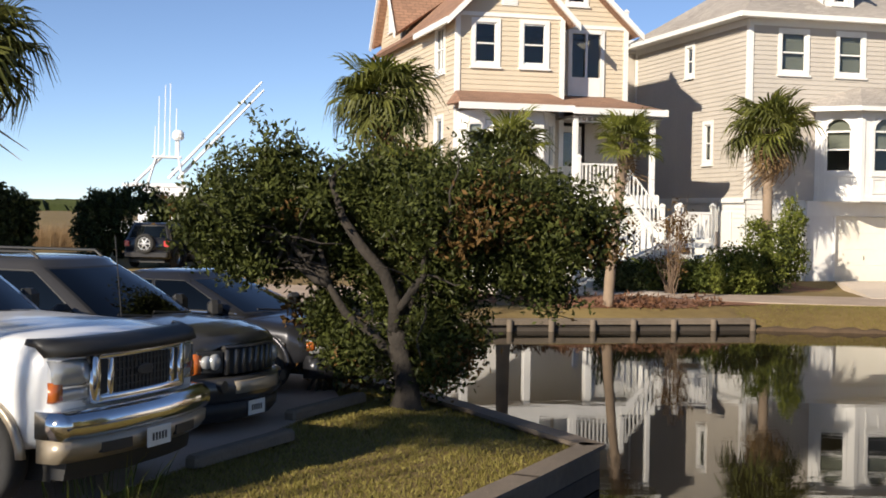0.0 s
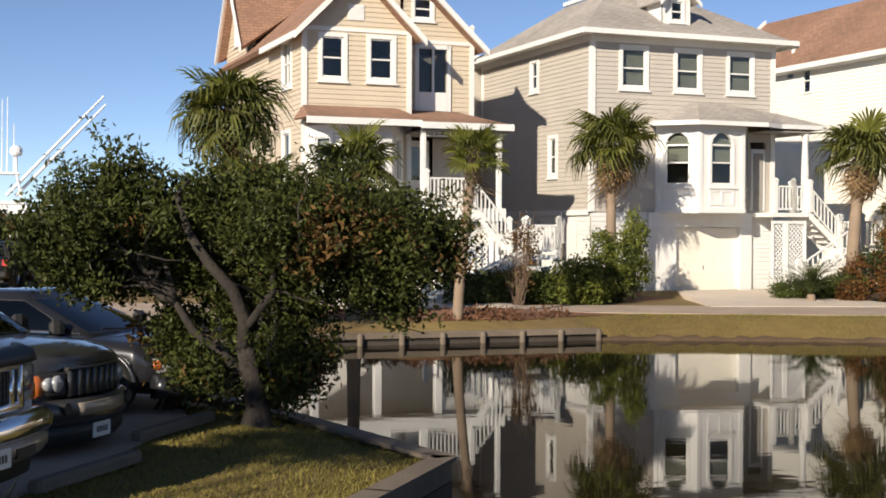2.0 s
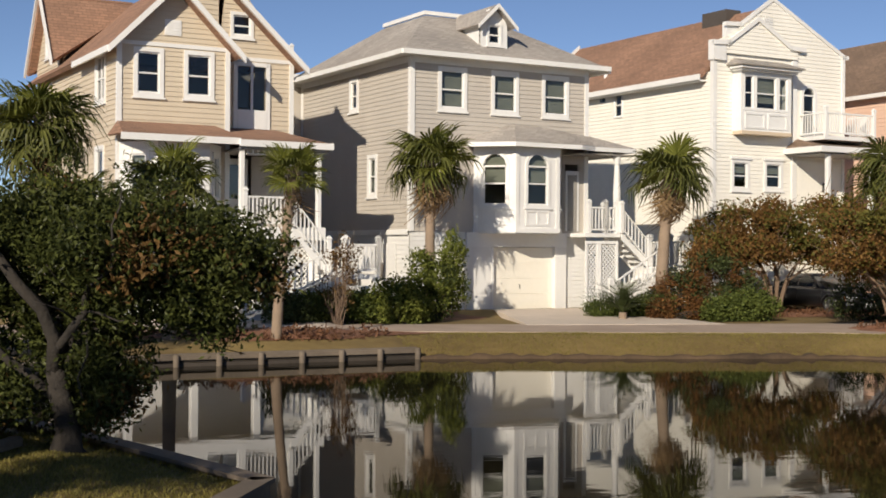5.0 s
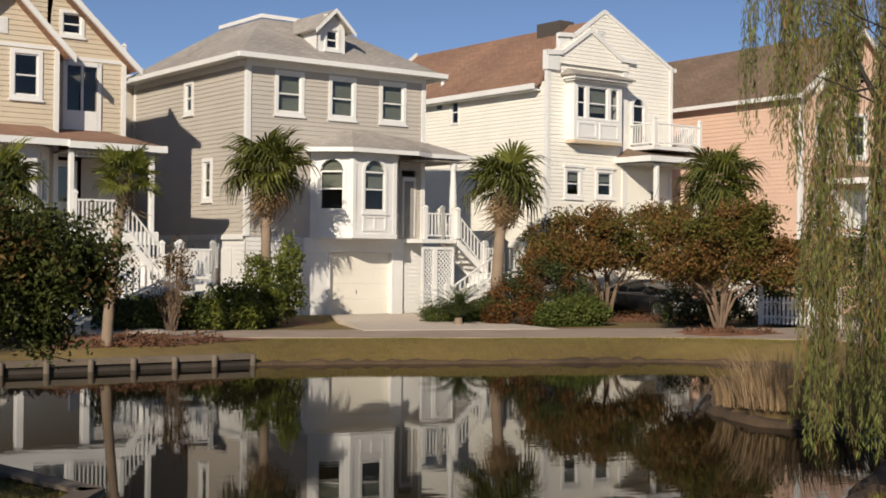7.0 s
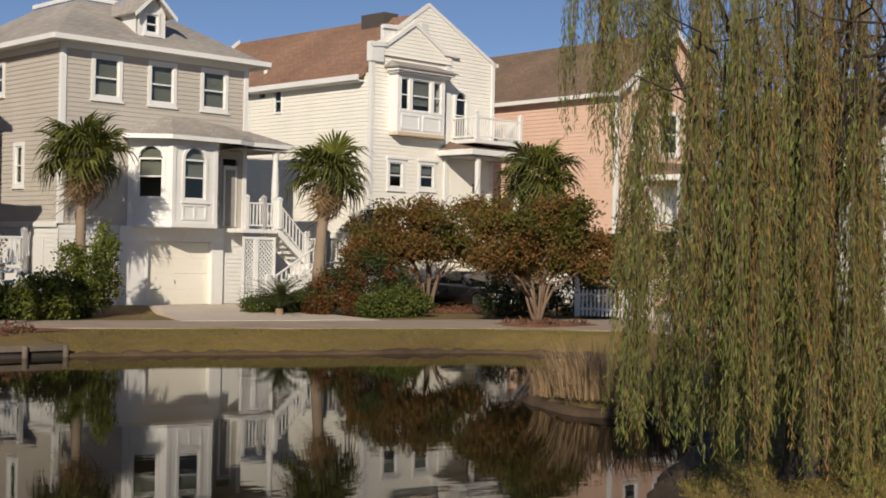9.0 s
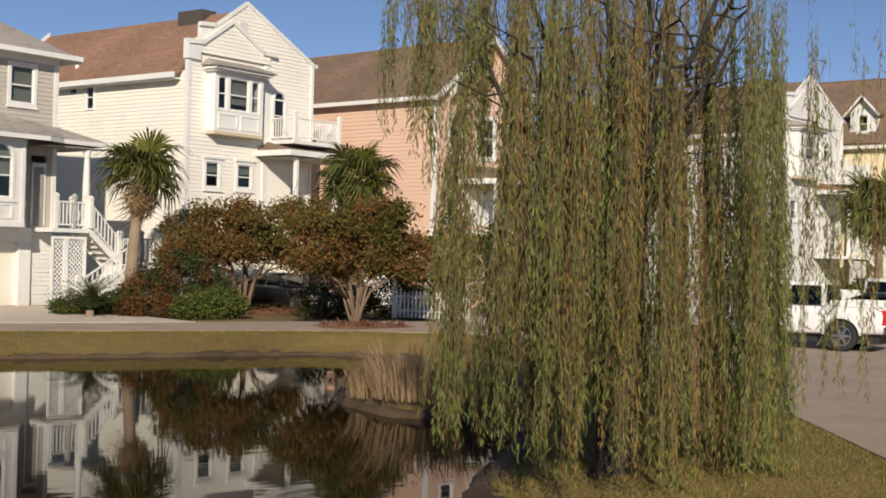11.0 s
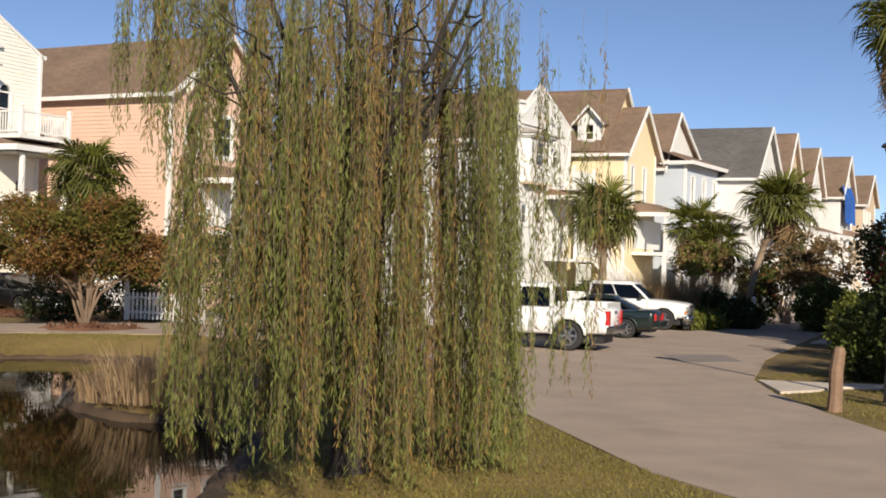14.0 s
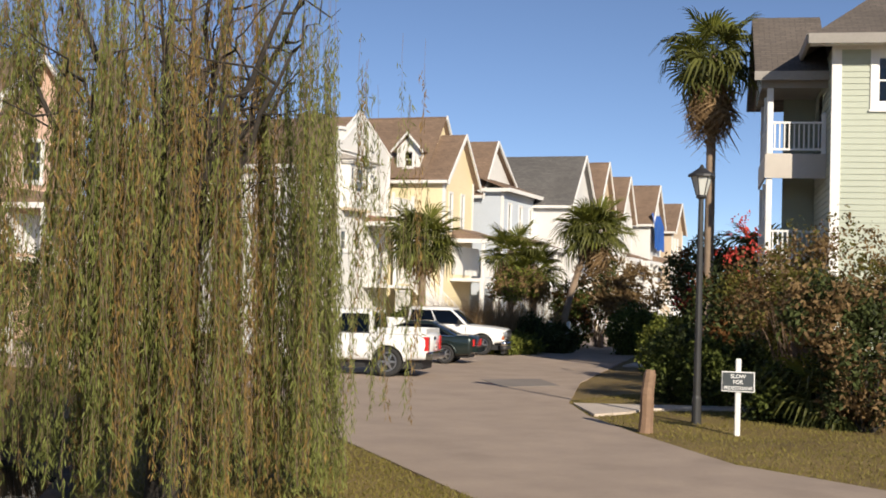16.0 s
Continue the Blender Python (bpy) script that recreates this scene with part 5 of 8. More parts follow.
gable_house(113.0, 48.3, 78, 4.6, 10, 9.2, 11.6, M["tan_siding"], M["tan_roof"], "last tan clapboard house at the end of the street", W2, (), porch=1.0)


# -- the green house across the street, with shaded porches --
def green_house():
    h = thing("house", "pale green clapboard house with white corners and stacked porches", "house", place(36.45, 10.85, 158, 0.1))
    w, d = 9.0, 10.0
    part("wall", siding(Shape(), (0, 0, 0), F, FN, lambda z: (0, w), -0.3, 9.6, [hole(1.0, 2.7, 7.8, 9.5)], 0.17), M["green_siding"], h)
    part("wall", siding(Shape(), (0, 0, 0), S, SN, lambda z: (0.13, d), -0.3, 9.6, [(3.2, 4.2, 6.75, 8.8)], 0.17), M["green_siding"], h)
    part("wall", siding(Shape(), (w, 0, 0), S, (1, 0, 0), lambda z: (0.13, d), -0.3, 9.6, (), 0.3), M["green_siding"], h)
    part("wall", siding(Shape(), (0, d, 0), F, (0, 1, 0), lambda z: (0, w), -0.3, 9.6, (), 0.3), M["green_siding"], h)
    part("floor_slab", Shape().box(0.2, w - 0.2, 0.2, d - 0.2, 6.2, 6.3), M["inside"], h)
    part("partition", Shape().box(0.2, w - 0.2, 3.0, 3.1, 0, 9.5), M["inside"], h)
    boards(h, [(-0.04, 0.22, -0.06, 0.2, -0.3, 9.6)], M["white"], "corner_board")
    boards(h, [(0.22, w, -0.06, 0.0, 9.5, 9.72)], M["white"], "frieze")
    sash_window(h, (0, 0, 0), F, FN, 1.0, 2.7, 7.8, 9.5, trim=0.2)
    zt = 12.6
    roof(h, [[(-0.7, -0.8, 9.75), (w + 0.7, -0.8, 9.75), (w - 2.5, 4.0, zt), (2.5, 4.0, zt)], [(-0.7, -0.8, 9.75), (2.5, 4.0, zt), (2.5, 6.0, zt), (-0.7, d + 0.7, 9.75)], [(w + 0.7, -0.8, 9.75), (w - 2.5, 4.0, zt), (w - 2.5, 6.0, zt), (w + 0.7, d + 0.7, 9.75)], [(-0.7, d + 0.7, 9.75), (w + 0.7, d + 0.7, 9.75), (w - 2.5, 6.0, zt), (2.5, 6.0, zt)]], M["dark_roof"], 0.12)
    sh = Shape().box(-0.76, w + 0.7, -0.9, -0.8, 9.52, 9.8).box(-0.8, -0.7, -0.8, d + 0.7, 9.52, 9.8)
    part("gutter", sh, M["porch_shade"], h)
    part("soffit", Shape().box(-0.68, w, -0.78, 0.0, 9.6, 9.64), M["white"], h)
    part("chimney", Shape().box(1.6, 2.6, 3.0, 4.0, 10.5, 13.6), M["white_siding"], h)
    # stacked porches set back beside the shaded wall
    x0, y0, y1 = -1.72, 1.5, 5.6
    for z in (6.5, 3.3):
        # grey instead of white: the porch front's shade is put into these boards
        boards(h, [(x0, -0.02, y0, y1, z, z + 0.23)], M["grey_siding"], "porch_deck")
        boards(h, [(x0 - 0.04, -0.02, y0 - 0.05, y0, z - 0.5, z + 0.2), (x0 - 0.05, x0, y0, y1, z - 0.5, z + 0.2)], M["grey_siding"], "deck_skirt")
        railing(h, (x0 + 0.1, y0 + 0.08, z + 0.23), (-0.1, y0 + 0.08, z + 0.23), 0.95, 0.13)
        railing(h, (x0 + 0.06, y0 + 0.15, z + 0.23), (x0 + 0.06, y1 - 0.1, z + 0.23), 0.95, 0.13)
        for y in (y0 + 0.1, 3.5, y1 - 0.12):
            part("column", Shape().chamfer(x0, x0 + 0.18, y - 0.09, y + 0.09, z + 0.23, z + (2.2 if z > 5 else 2.7), 0.02), M["white"], h)
        part("wall", siding(Shape(), (0, y1, 0), F, FN, lambda q: (-1.0, 0), z + 0.23, z + 3.1, (), 0.17), M["green_siding"], h)
    for y in (y0 + 0.1, y1 - 0.12):
        part("support_post", Shape().chamfer(x0, x0 + 0.2, y - 0.1, y + 0.1, -0.3, 2.8, 0.02), M["white"], h)
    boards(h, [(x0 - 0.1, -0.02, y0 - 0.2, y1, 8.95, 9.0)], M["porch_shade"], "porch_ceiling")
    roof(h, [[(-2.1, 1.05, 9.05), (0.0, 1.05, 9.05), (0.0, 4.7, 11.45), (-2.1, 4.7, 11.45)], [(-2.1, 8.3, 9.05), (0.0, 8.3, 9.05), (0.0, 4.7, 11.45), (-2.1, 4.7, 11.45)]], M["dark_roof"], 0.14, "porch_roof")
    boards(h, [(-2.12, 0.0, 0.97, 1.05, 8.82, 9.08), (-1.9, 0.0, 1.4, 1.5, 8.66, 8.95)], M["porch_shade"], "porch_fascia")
    sh = Shape().face((-1.8, 1.2, 9.0), (-1.8, 8.1, 9.0), (-1.8, 4.7, 11.3))
    part("porch_gable", sh, M["green_siding"], h)
    return h


green_house()


# ---- timber bulkhead round the pond's west side ----
def bulkhead():
    b = thing("bulkhead", "weathered timber bulkhead with round posts along the pond", "retaining wall")
    for i in range(BULKHEAD):
        (ax, ay), (bx, by) = POND[i], POND[i + 1]
        far_side = i >= 6
        top = -0.24 if far_side else -0.08
        u = Vector((bx - ax, by - ay, 0))
        L = u.length
        u.normalize()
        n = Vector((u.y, -u.x, 0))          # towards the water
        hgt = (top - WATER + 0.4) / 4
        for j in range(4):
            zz = WATER - 0.4 + j * hgt
            part("plank", Shape().block(Vector((ax, ay, zz)), u * L, -n * (0.05 + 0.006 * (j % 2)), (0, 0, hgt - 0.012)), M["timber_dark"] if j < 3 or far_side else M["timber"], b)
        if not far_side:
            part("cap", Shape().block(Vector((ax, ay, top)) + n * 0.05 - u * 0.02, u * (L + 0.04), -n * 0.26, (0, 0, 0.045)), M["timber"], b)
        m = max(1, int(L / (1.0 if far_side else 1.8)))
        for j in range(m + (1 if i == BULKHEAD - 1 else 0)) if i > 2 else ():
            c = Vector((ax, ay, 0)) + u * (L * j / m) + n * 0.09
            hi = top + (0.03 if far_side else -0.02)
            part("post", Shape().tube([(c.x, c.y, WATER - 0.5), (c.x, c.y, hi - 0.03), (c.x, c.y, hi)], [0.075, 0.075, 0.055], 10), M["timber"], b, smooth=True)
        if far_side:
            part("cap", Shape().block(Vector((ax, ay, top)) + n * 0.02, u * L, -n * 0.2, (0, 0, 0.04)), M["timber"], b)
            for zw in (top - 0.1,):
                part("waler", Shape().block(Vector((ax, ay, zw)) + n * 0.005, u * L, n * 0.07, (0, 0, 0.1)), M["timber"], b)


bulkhead()


def bank_edge():
    """The low eroded lip where the lawn meets the water."""
    r = random.Random(4)
    sh = Shape()
    rings = []
    for i in range(BULKHEAD, len(POND) - 3):
        (ax, ay), (bx, by) = POND[i], POND[i + 1]
        L = math.hypot(bx - ax, by - ay)
        m = max(1, int(L / 0.22))
        nx_, ny_ = (by - ay) / L, -(bx - ax) / L
        for j in range(m):
            x, y = ax + (bx - ax) * j / m, ay + (by - ay) * j / m
            w0, hi = r.uniform(-0.05, 0.1), WATER + r.uniform(0.06, 0.15)
            rings.append([(x + nx_ * (0.12 + w0), y + ny_ * (0.12 + w0), WATER - 0.3), (x + nx_ * (0.1 + w0), y + ny_ * (0.1 + w0), WATER + 0.03), (x + nx_ * w0, y + ny_ * w0, hi), (x - nx_ * 0.3, y - ny_ * 0.3, hi - 0.02), (x - nx_ * 0.5, y - ny_ * 0.5, WATER - 0.3)])
    sh.loft(rings, True, True)
    tagged(part("bank_edge", sh, M["mud"], smooth=True), "dark eroded mud lip along the pond's grassy bank", "bank", kind="structure")


bank_edge()

# ---- paving, beds, small ground pieces ----
def slope_z(x, y):
    return float(ground_height(x, y)) + 0.03


plate_of("driveway", [(12.4, 37.6), (18.8, 37.2), (16.6, 44.3), (13.1, 43.4)], 0, M["concrete"], "pale concrete driveway up to the garage", "driveway", 0.3, zf=lambda x, y: 0.035 if y < 40 else 0.225)
plate_of("driveway", [(0.5, 37.2), (6.3, 37.5), (7.0, 38.6), (5.2, 40.6), (1.0, 39.5)], 0, M["concrete"], "pale concrete driveway beside the cream house", "driveway", 0.3, zf=lambda x, y: 0.035 if y < 39.4 else 0.23)
plate_of("driveway", [(27.6, 35.6), (31.5, 34.0), (34.0, 44.0), (30.5, 45.0)], 0, M["concrete"], "concrete driveway under the myrtles", "driveway", 0.3, zf=lambda x, y: 0.035 if y < 40 else 0.2)
plate_of("sidewalk", [(23.75, 11.75), (26.0, 13.4), (26.7, 12.4), (28.6, 10.1), (33.2, 6.6), (32.8, 6.0), (28.0, 9.5), (26.0, 11.6), (24.8, 11.5)], 0.05, M["concrete"], "curved concrete footpath meeting the road", "sidewalk", 0.08)
plate_of("asphalt_patch", [(29.3, 17.2), (31.2, 16.5), (33.4, 18.3), (31.6, 19.2)], 0.03, M["patch"], "darker repaired patch in the asphalt", "road patch", 0.01)
plate_of("footpath", [(43.0, 20.2), (45.4, 20.9), (46.5, 18.6), (44.5, 18.0)], 0.05, M["concrete"], "short concrete path beside the road", "path", 0.08)


def mound(name, cx, cy, rx, ry, high, mat, label, category, seed=0):
    r = random.Random(seed)
    sh = Shape()
    rings = []
    for i in range(6):
        t = i / 5
        ring = []
        for j in range(28):
            a = 6.28319 * j / 28
            w = 1 + 0.14 * math.sin(3 * a + seed) + 0.08 * math.sin(7 * a + 2 * seed)
            x, y = cx + rx * (1 - t) * w * math.cos(a), cy + ry * (1 - t) * w * math.sin(a)
            ring.append((x, y, float(ground_height(x, y)) + 0.012 + high * math.sin(t * 1.57) + r.uniform(0, 0.012)))
        rings.append(ring)
    sh.loft(rings, False, True)
    return tagged(part(name, sh, mat, smooth=True), label, category, kind="structure")


mound("mulch_bed", 4.0, 34.5, 4.0, 1.5, 0.14, M["mulch"], "rust-brown pine straw bed behind the bulkhead", "mulch bed", 1)
mound("mulch_bed", 22.9, 34.0, 1.7, 1.1, 0.16, M["mulch"], "rust-brown pine straw ring round a myrtle", "mulch bed", 2)
mound("mulch_bed", 23.4, 42.5, 5.0, 1.5, 0.1, M["mulch"], "pine straw bed under shrubs", "mulch bed", 3)
mound("mulch_bed", 9.0, 42.0, 3.5, 1.2, 0.08, M["mulch"], "pine straw bed in front of the grey house", "mulch bed", 4)


# ---- plants ----
def lumps(p, k=1.0):
    """A smooth uneven field between about -1 and 1."""
    x, y, z = p[:, 0] * k, p[:, 1] * k, p[:, 2] * k
    return (np.sin(1.9 * x + 1.1 * np.sin(1.3 * y)) + np.sin(2.3 * y + 1.7 * np.sin(1.1 * z + 0.5)) + np.sin(2.1 * z + 1.3 * np.sin(1.7 * x + 1.0))) / 3


def crown_points(rng, blobs, count, hollow=0.55, gap=-0.35, k=1.6):
    """Points in a set of ellipsoids (x, y, z, rx, ry, rz), thicker to the outside, with gaps."""
    out = []
    vol = np.array([b[3] * b[4] * b[5] for b in blobs]) ** 0.7
    for b, share in zip(blobs, vol / vol.sum()):
        n = int(count * share * 1.9)
        d = rng.normal(size=(n, 3))
        d /= np.linalg.norm(d, axis=1)[:, None]
        r = hollow + (1 - hollow) * rng.random(n) ** 0.6
        p = d * r[:, None] * (1 + 0.24 * lumps(d * 2.5 + b[0]))[:, None]
        p = p * np.array(b[3:6]) + np.array(b[:3])
        p = p[lumps(p, k) > gap]
        out.append(p[:int(count * share)])
    return np.concatenate(out)


def leaves(rng, centers, per, spread, length, width, droop=0.0, up=0.0):
    """Small pointed leaves scattered round the given points."""
    c = np.repeat(centers, per, axis=0) + rng.normal(size=(len(centers) * per, 3)) * spread
    n = len(c)
    a = rng.normal(size=(n, 3))
    a[:, 2] += up - droop
    a /= np.linalg.norm(a, axis=1)[:, None]
    b = np.cross(a, rng.normal(size=(n, 3)))
    b /= np.linalg.norm(b, axis=1)[:, None] + 1e-9
    nrm = np.cross(a, b)
    s = (0.7 + 0.6 * rng.random(n))[:, None]
    L, Wd = length * s, width * s
    v = np.stack([c, c + a * L * 0.45 + b * Wd * 0.5 + nrm * Wd * 0.15, c + a * L, c + a * L * 0.45 - b * Wd * 0.5 + nrm * Wd * 0.15], 1).reshape(-1, 3)
    f = np.arange(4 * n).reshape(-1, 4)
    return v, f


def limb(sh, rng, p, q, r0, r1, wob=0.08, n=7, sides=7):
    p, q = np.array(p, float), np.array(q, float)
    pts = [p + (q - p) * t + rng.normal(size=3) * wob * math.sin(math.pi * t) for t in np.linspace(0, 1, n)]
    sh.tube(pts, list(np.linspace(r0, r1, n)), sides)
    return pts


def bush(px, py, blobs, count, mat, label, name="shrub", category="shrub", length=0.07, width=0.035, per=9, spread=0.09, seed=0, accent=None, share=0.2, base=None, twigs=14, group="", gap=-0.5, bark=None, stem=0.025):
    rng = np.random.default_rng(seed + 11)
    z = float(ground_height(px, py)) if base is None else base
    h = thing(name, label, category, pose(px, py, z), group)
    sh = Shape()
    for i in range(twigs):
        b = blobs[i % len(blobs)]
        e = np.array(b[:3]) + rng.normal(size=3) * np.array(b[3:6]) * 0.4
        limb(sh, rng, (rng.normal() * 0.08, rng.normal() * 0.08, -0.05), e, stem, 0.005, 0.06, 5, 5)
    part("branchwork", sh, bark or M["bark"], h)
    pts = crown_points(rng, blobs, int(count * 1.5) // per, gap=gap)
    length, width = length * 1.45, width * 1.6
    if accent:
        pick = lumps(pts, 2.3) + rng.normal(size=len(pts)) * 0.2 > 0.45 - share
        v, f = leaves(rng, pts[pick], per, spread, length, width)
        part("accent_foliage", leaf_mesh("accent_foliage", v, f, accent), None, h)
        pts = pts[~pick]
    v, f = leaves(rng, pts, per, spread, length, width)
    part("foliage", leaf_mesh("foliage", v, f, mat), None, h)
    return h


# -- palms --
def frond_mesh(name, mat, seed, n=26, petiole=0.62, fan=0.92, droop=0.62, dead=False):
    """A costapalmate fan on an arching midrib: segments joined near the hub, then free, pointed and bent at the tips."""
    r = random.Random(seed)
    sh = Shape()
    stalk = [Vector((t * petiole, 0, 0.06 * math.sin(t * 3.1))) for t in (0, 0.5, 1.0)]
    sh.tube(stalk, [0.022, 0.016, 0.012], 4)
    hub = stalk[-1]
    step = radians(250) / (n - 1)
    for i in range(n):
        a = radians(-125) + step * i + r.uniform(-0.03, 0.03)
        L = fan * (0.68 + 0.32 * math.cos(a * 0.62)) * r.uniform(0.88, 1.1)
        lift = 0.30 * abs(math.sin(a)) + 0.05
        d = Vector((math.cos(a), math.sin(a), lift))
        side = Vector((-math.sin(a), math.cos(a), 0))
        p0 = hub + Vector((0.26 * (0.5 - abs(i / n - 0.5)), 0, 0))
        fall = droop * L * r.uniform(0.5, 1.5) * (2.0 if dead else 1)
        wide = math.tan(step * 0.5)
        fr = (0.04, 0.45, 0.74, 0.93)
        pts = [p0 + d * L * f - Vector((0, 0, fall * g)) for f, g in zip(fr, (0, 0.05, 0.3, 1.0))]
        wid = [0.006, L * 0.45 * wide * (0.7 if dead else 1.0), L * 0.40 * wide * (0.6 if dead else 1), 0.003]
        k = len(sh.v)
        for p, ww in zip(pts, wid):
            sh.v += [tuple(p - side * ww + Vector((0, 0, ww * 0.5))), tuple(p), tuple(p + side * ww + Vector((0, 0, ww * 0.5)))]
        for s in range(3):
            q = k + s * 3
            sh.f += [(q, q + 1, q + 4, q + 3), (q + 1, q + 2, q + 5, q + 4)]
    me = bpy.data.meshes.new(name)
    me.from_pydata(sh.v, [], sh.f)
    me.materials.append(mat)
    return me


FROND = [frond_mesh("frond", M["palm_leaf"], s) for s in (1, 2, 3)]
FROND_YOUNG = [frond_mesh("frond", M["palm_yellow"], s, droop=0.25) for s in (4, 5)]
FROND_DEAD = [frond_mesh("frond", M["palm_dead"], s, n=20, droop=0.6, dead=True) for s in (6, 7)]


def palm(px, py, trunk_high, crown_r, label, seed, lean=(0, 0), thick=0.15, fronds=34, dead=4, young=0.2, z=None, skirt=0.0, smooth_trunk=False, low=-44):
    r = random.Random(seed)
    z = float(ground_height(px, py)) if z is None else z
    h = thing("palm_tree", label, "palm tree", pose(px, py, z), "palms round the pond")
    pts, rad = [], []
    n = 16
    for i in range(n + 1):
        t = i / n
        pts.append((lean[0] * t ** 1.5, lean[1] * t ** 1.5, -0.1 + (trunk_high + 0.1) * t))
        rad.append(thick * (1.15 - 0.25 * t + (0.12 * (1 - t) ** 6)) * (1 + (0.0 if smooth_trunk else 0.05 * (i % 2))))
    part("trunk", Shape().tube(pts, rad, 12), M["palm_bark"], h, smooth=True)
    if not smooth_trunk:
        # old leaf bases on the upper trunk
        sh = Shape()
        for i in range(60):
            t = r.uniform(0.45, 1.0) if trunk_high < 4 else r.uniform(0.62, 1.0)
            a = i * 2.399
            c = Vector((lean[0] * t ** 1.5, lean[1] * t ** 1.5, trunk_high * t))
            d = Vector((math.cos(a), math.sin(a), 0))
            s = Vector((-d.y, d.x, 0))
            w = 0.035
            p = c + d * thick * 0.85
            q = c + d * thick * 1.75 + Vector((0, 0, 0.2))
            sh.loft([[p - s * w, p + s * w, p + s * w + Vector((0, 0, 0.05)), p - s * w + Vector((0, 0, 0.05))], [q - s * w * 0.5, q + s * w * 0.5, q + s * w * 0.5 - d * 0.02, q - s * w * 0.5 - d * 0.02]], True, True)
        part("bark_sheath", sh, M["palm_bark"], h)
    top = Vector((lean[0], lean[1], trunk_high))
    scale = crown_r / 1.5
    for i in range(fronds):
        t = i / (fronds - 1)
        el = 54 - (54 - low) * t ** 0.85 + r.uniform(-10, 10)
        az = i * 137.5 + r.uniform(-14, 14)
        me = r.choice(FROND_YOUNG if r.random() < young or t < 0.12 else FROND)
        ob = part("frond", me, None, h)
        s = scale * r.uniform(0.88, 1.1)
        ob.matrix_local = Matrix.Translation(top + Vector((0, 0, 0.05 - 0.2 * t))) @ pose(0, 0, 0, 0, 0, az) @ pose(0, 0, 0, r.uniform(-28, 28), -el, 0) @ Matrix.Diagonal((s, s, s, 1))
    for i in range(dead):
        ob = part("dead_frond", r.choice(FROND_DEAD), None, h)
        s = scale * r.uniform(0.8, 1.05)
        ob.matrix_local = Matrix.Translation(top - Vector((0, 0, 0.2 + skirt * r.random()))) @ pose(0, 0, 0, 0, 0, i * 137.5) @ pose(0, 0, 0, r.uniform(-15, 15), r.uniform(52, 80), 0) @ Matrix.Diagonal((s, s, s, 1))
    return h


def at(az, d):
    a = radians(az)
    return d * math.sin(a), d * math.cos(a)


palm(*at(-1.7, 30.0), 4.35, 1.4, "tall cabbage palm with a dense double crown", 1, fronds=44, dead=8, young=0.1)
palm(*at(-2.75, 30.4), 5.15, 1.3, "taller cabbage palm behind its neighbour", 12, fronds=36, dead=4, young=0.05)
palm(*at(2.7, 33.2), 3.9, 1.25, "short cabbage palm with yellow-green fan leaves", 2, fronds=26, dead=3, young=0.4, low=-22)
palm(4.23, 33.2, 4.25, 0.95, "slim leaning cabbage palm in the pine straw", 3, lean=(0.45, 0.05), thick=0.115, fronds=22, dead=2, young=0.75, low=-18)
palm(*at(13.95, 42.2), 5.1, 1.5, "cabbage palm before the grey house", 4, fronds=30, dead=6, young=0.15, low=-26)
palm(*at(24.0, 46.2), 5.0, 1.55, "cabbage palm between the grey and ivory houses", 5, lean=(0.35, 0), thick=0.19, fronds=30, dead=6, young=0.15, low=-26)
palm(*at(33.6, 50.0), 5.3, 1.6, "cabbage palm rising behind the myrtles", 6, fronds=34, dead=4, young=0.4)
palm(54.5, 28.9, 5.7, 1.9, "leaning cabbage palm at the roadside", 7, lean=(0.95, -1.2), thick=0.15, fronds=36, dead=8, young=0.4, low=-30)
palm(*at(56.0, 56.0), 4.9, 1.75, "cabbage palm behind the parked pickups", 8, fronds=30, dead=9, young=0.4)
palm(*at(59.9, 64.0), 4.7, 1.8, "cabbage palm in the garden row", 9, fronds=22, dead=14, young=0.9)
palm(*at(60.9, 63.0), 3.9, 1.6, "low cabbage palm in the garden row", 10, fronds=20, dead=14, young=0.9)
palm(*at(-20.3, 24.0), 5.0, 1.5, "cabbage palm at the edge of the parking lot", 11, fronds=34, dead=4)
palm(*at(68.4, 42.0), 10.3, 1.7, "tall fan palm with a skirt of dead leaves", 13, thick=0.15, fronds=26, dead=26, young=0.35, skirt=0.9, low=-48, smooth_trunk=True)
palm(*at(70.6, 46.0), 4.0, 1.6, "dark low palm by the green house porch", 14, fronds=26, dead=2, young=0.0)
palm(*at(73.5, 27.0), 0.5, 1.3, "low fan palm among the roadside shrubs", 15, fronds=20, dead=0, young=0.3)


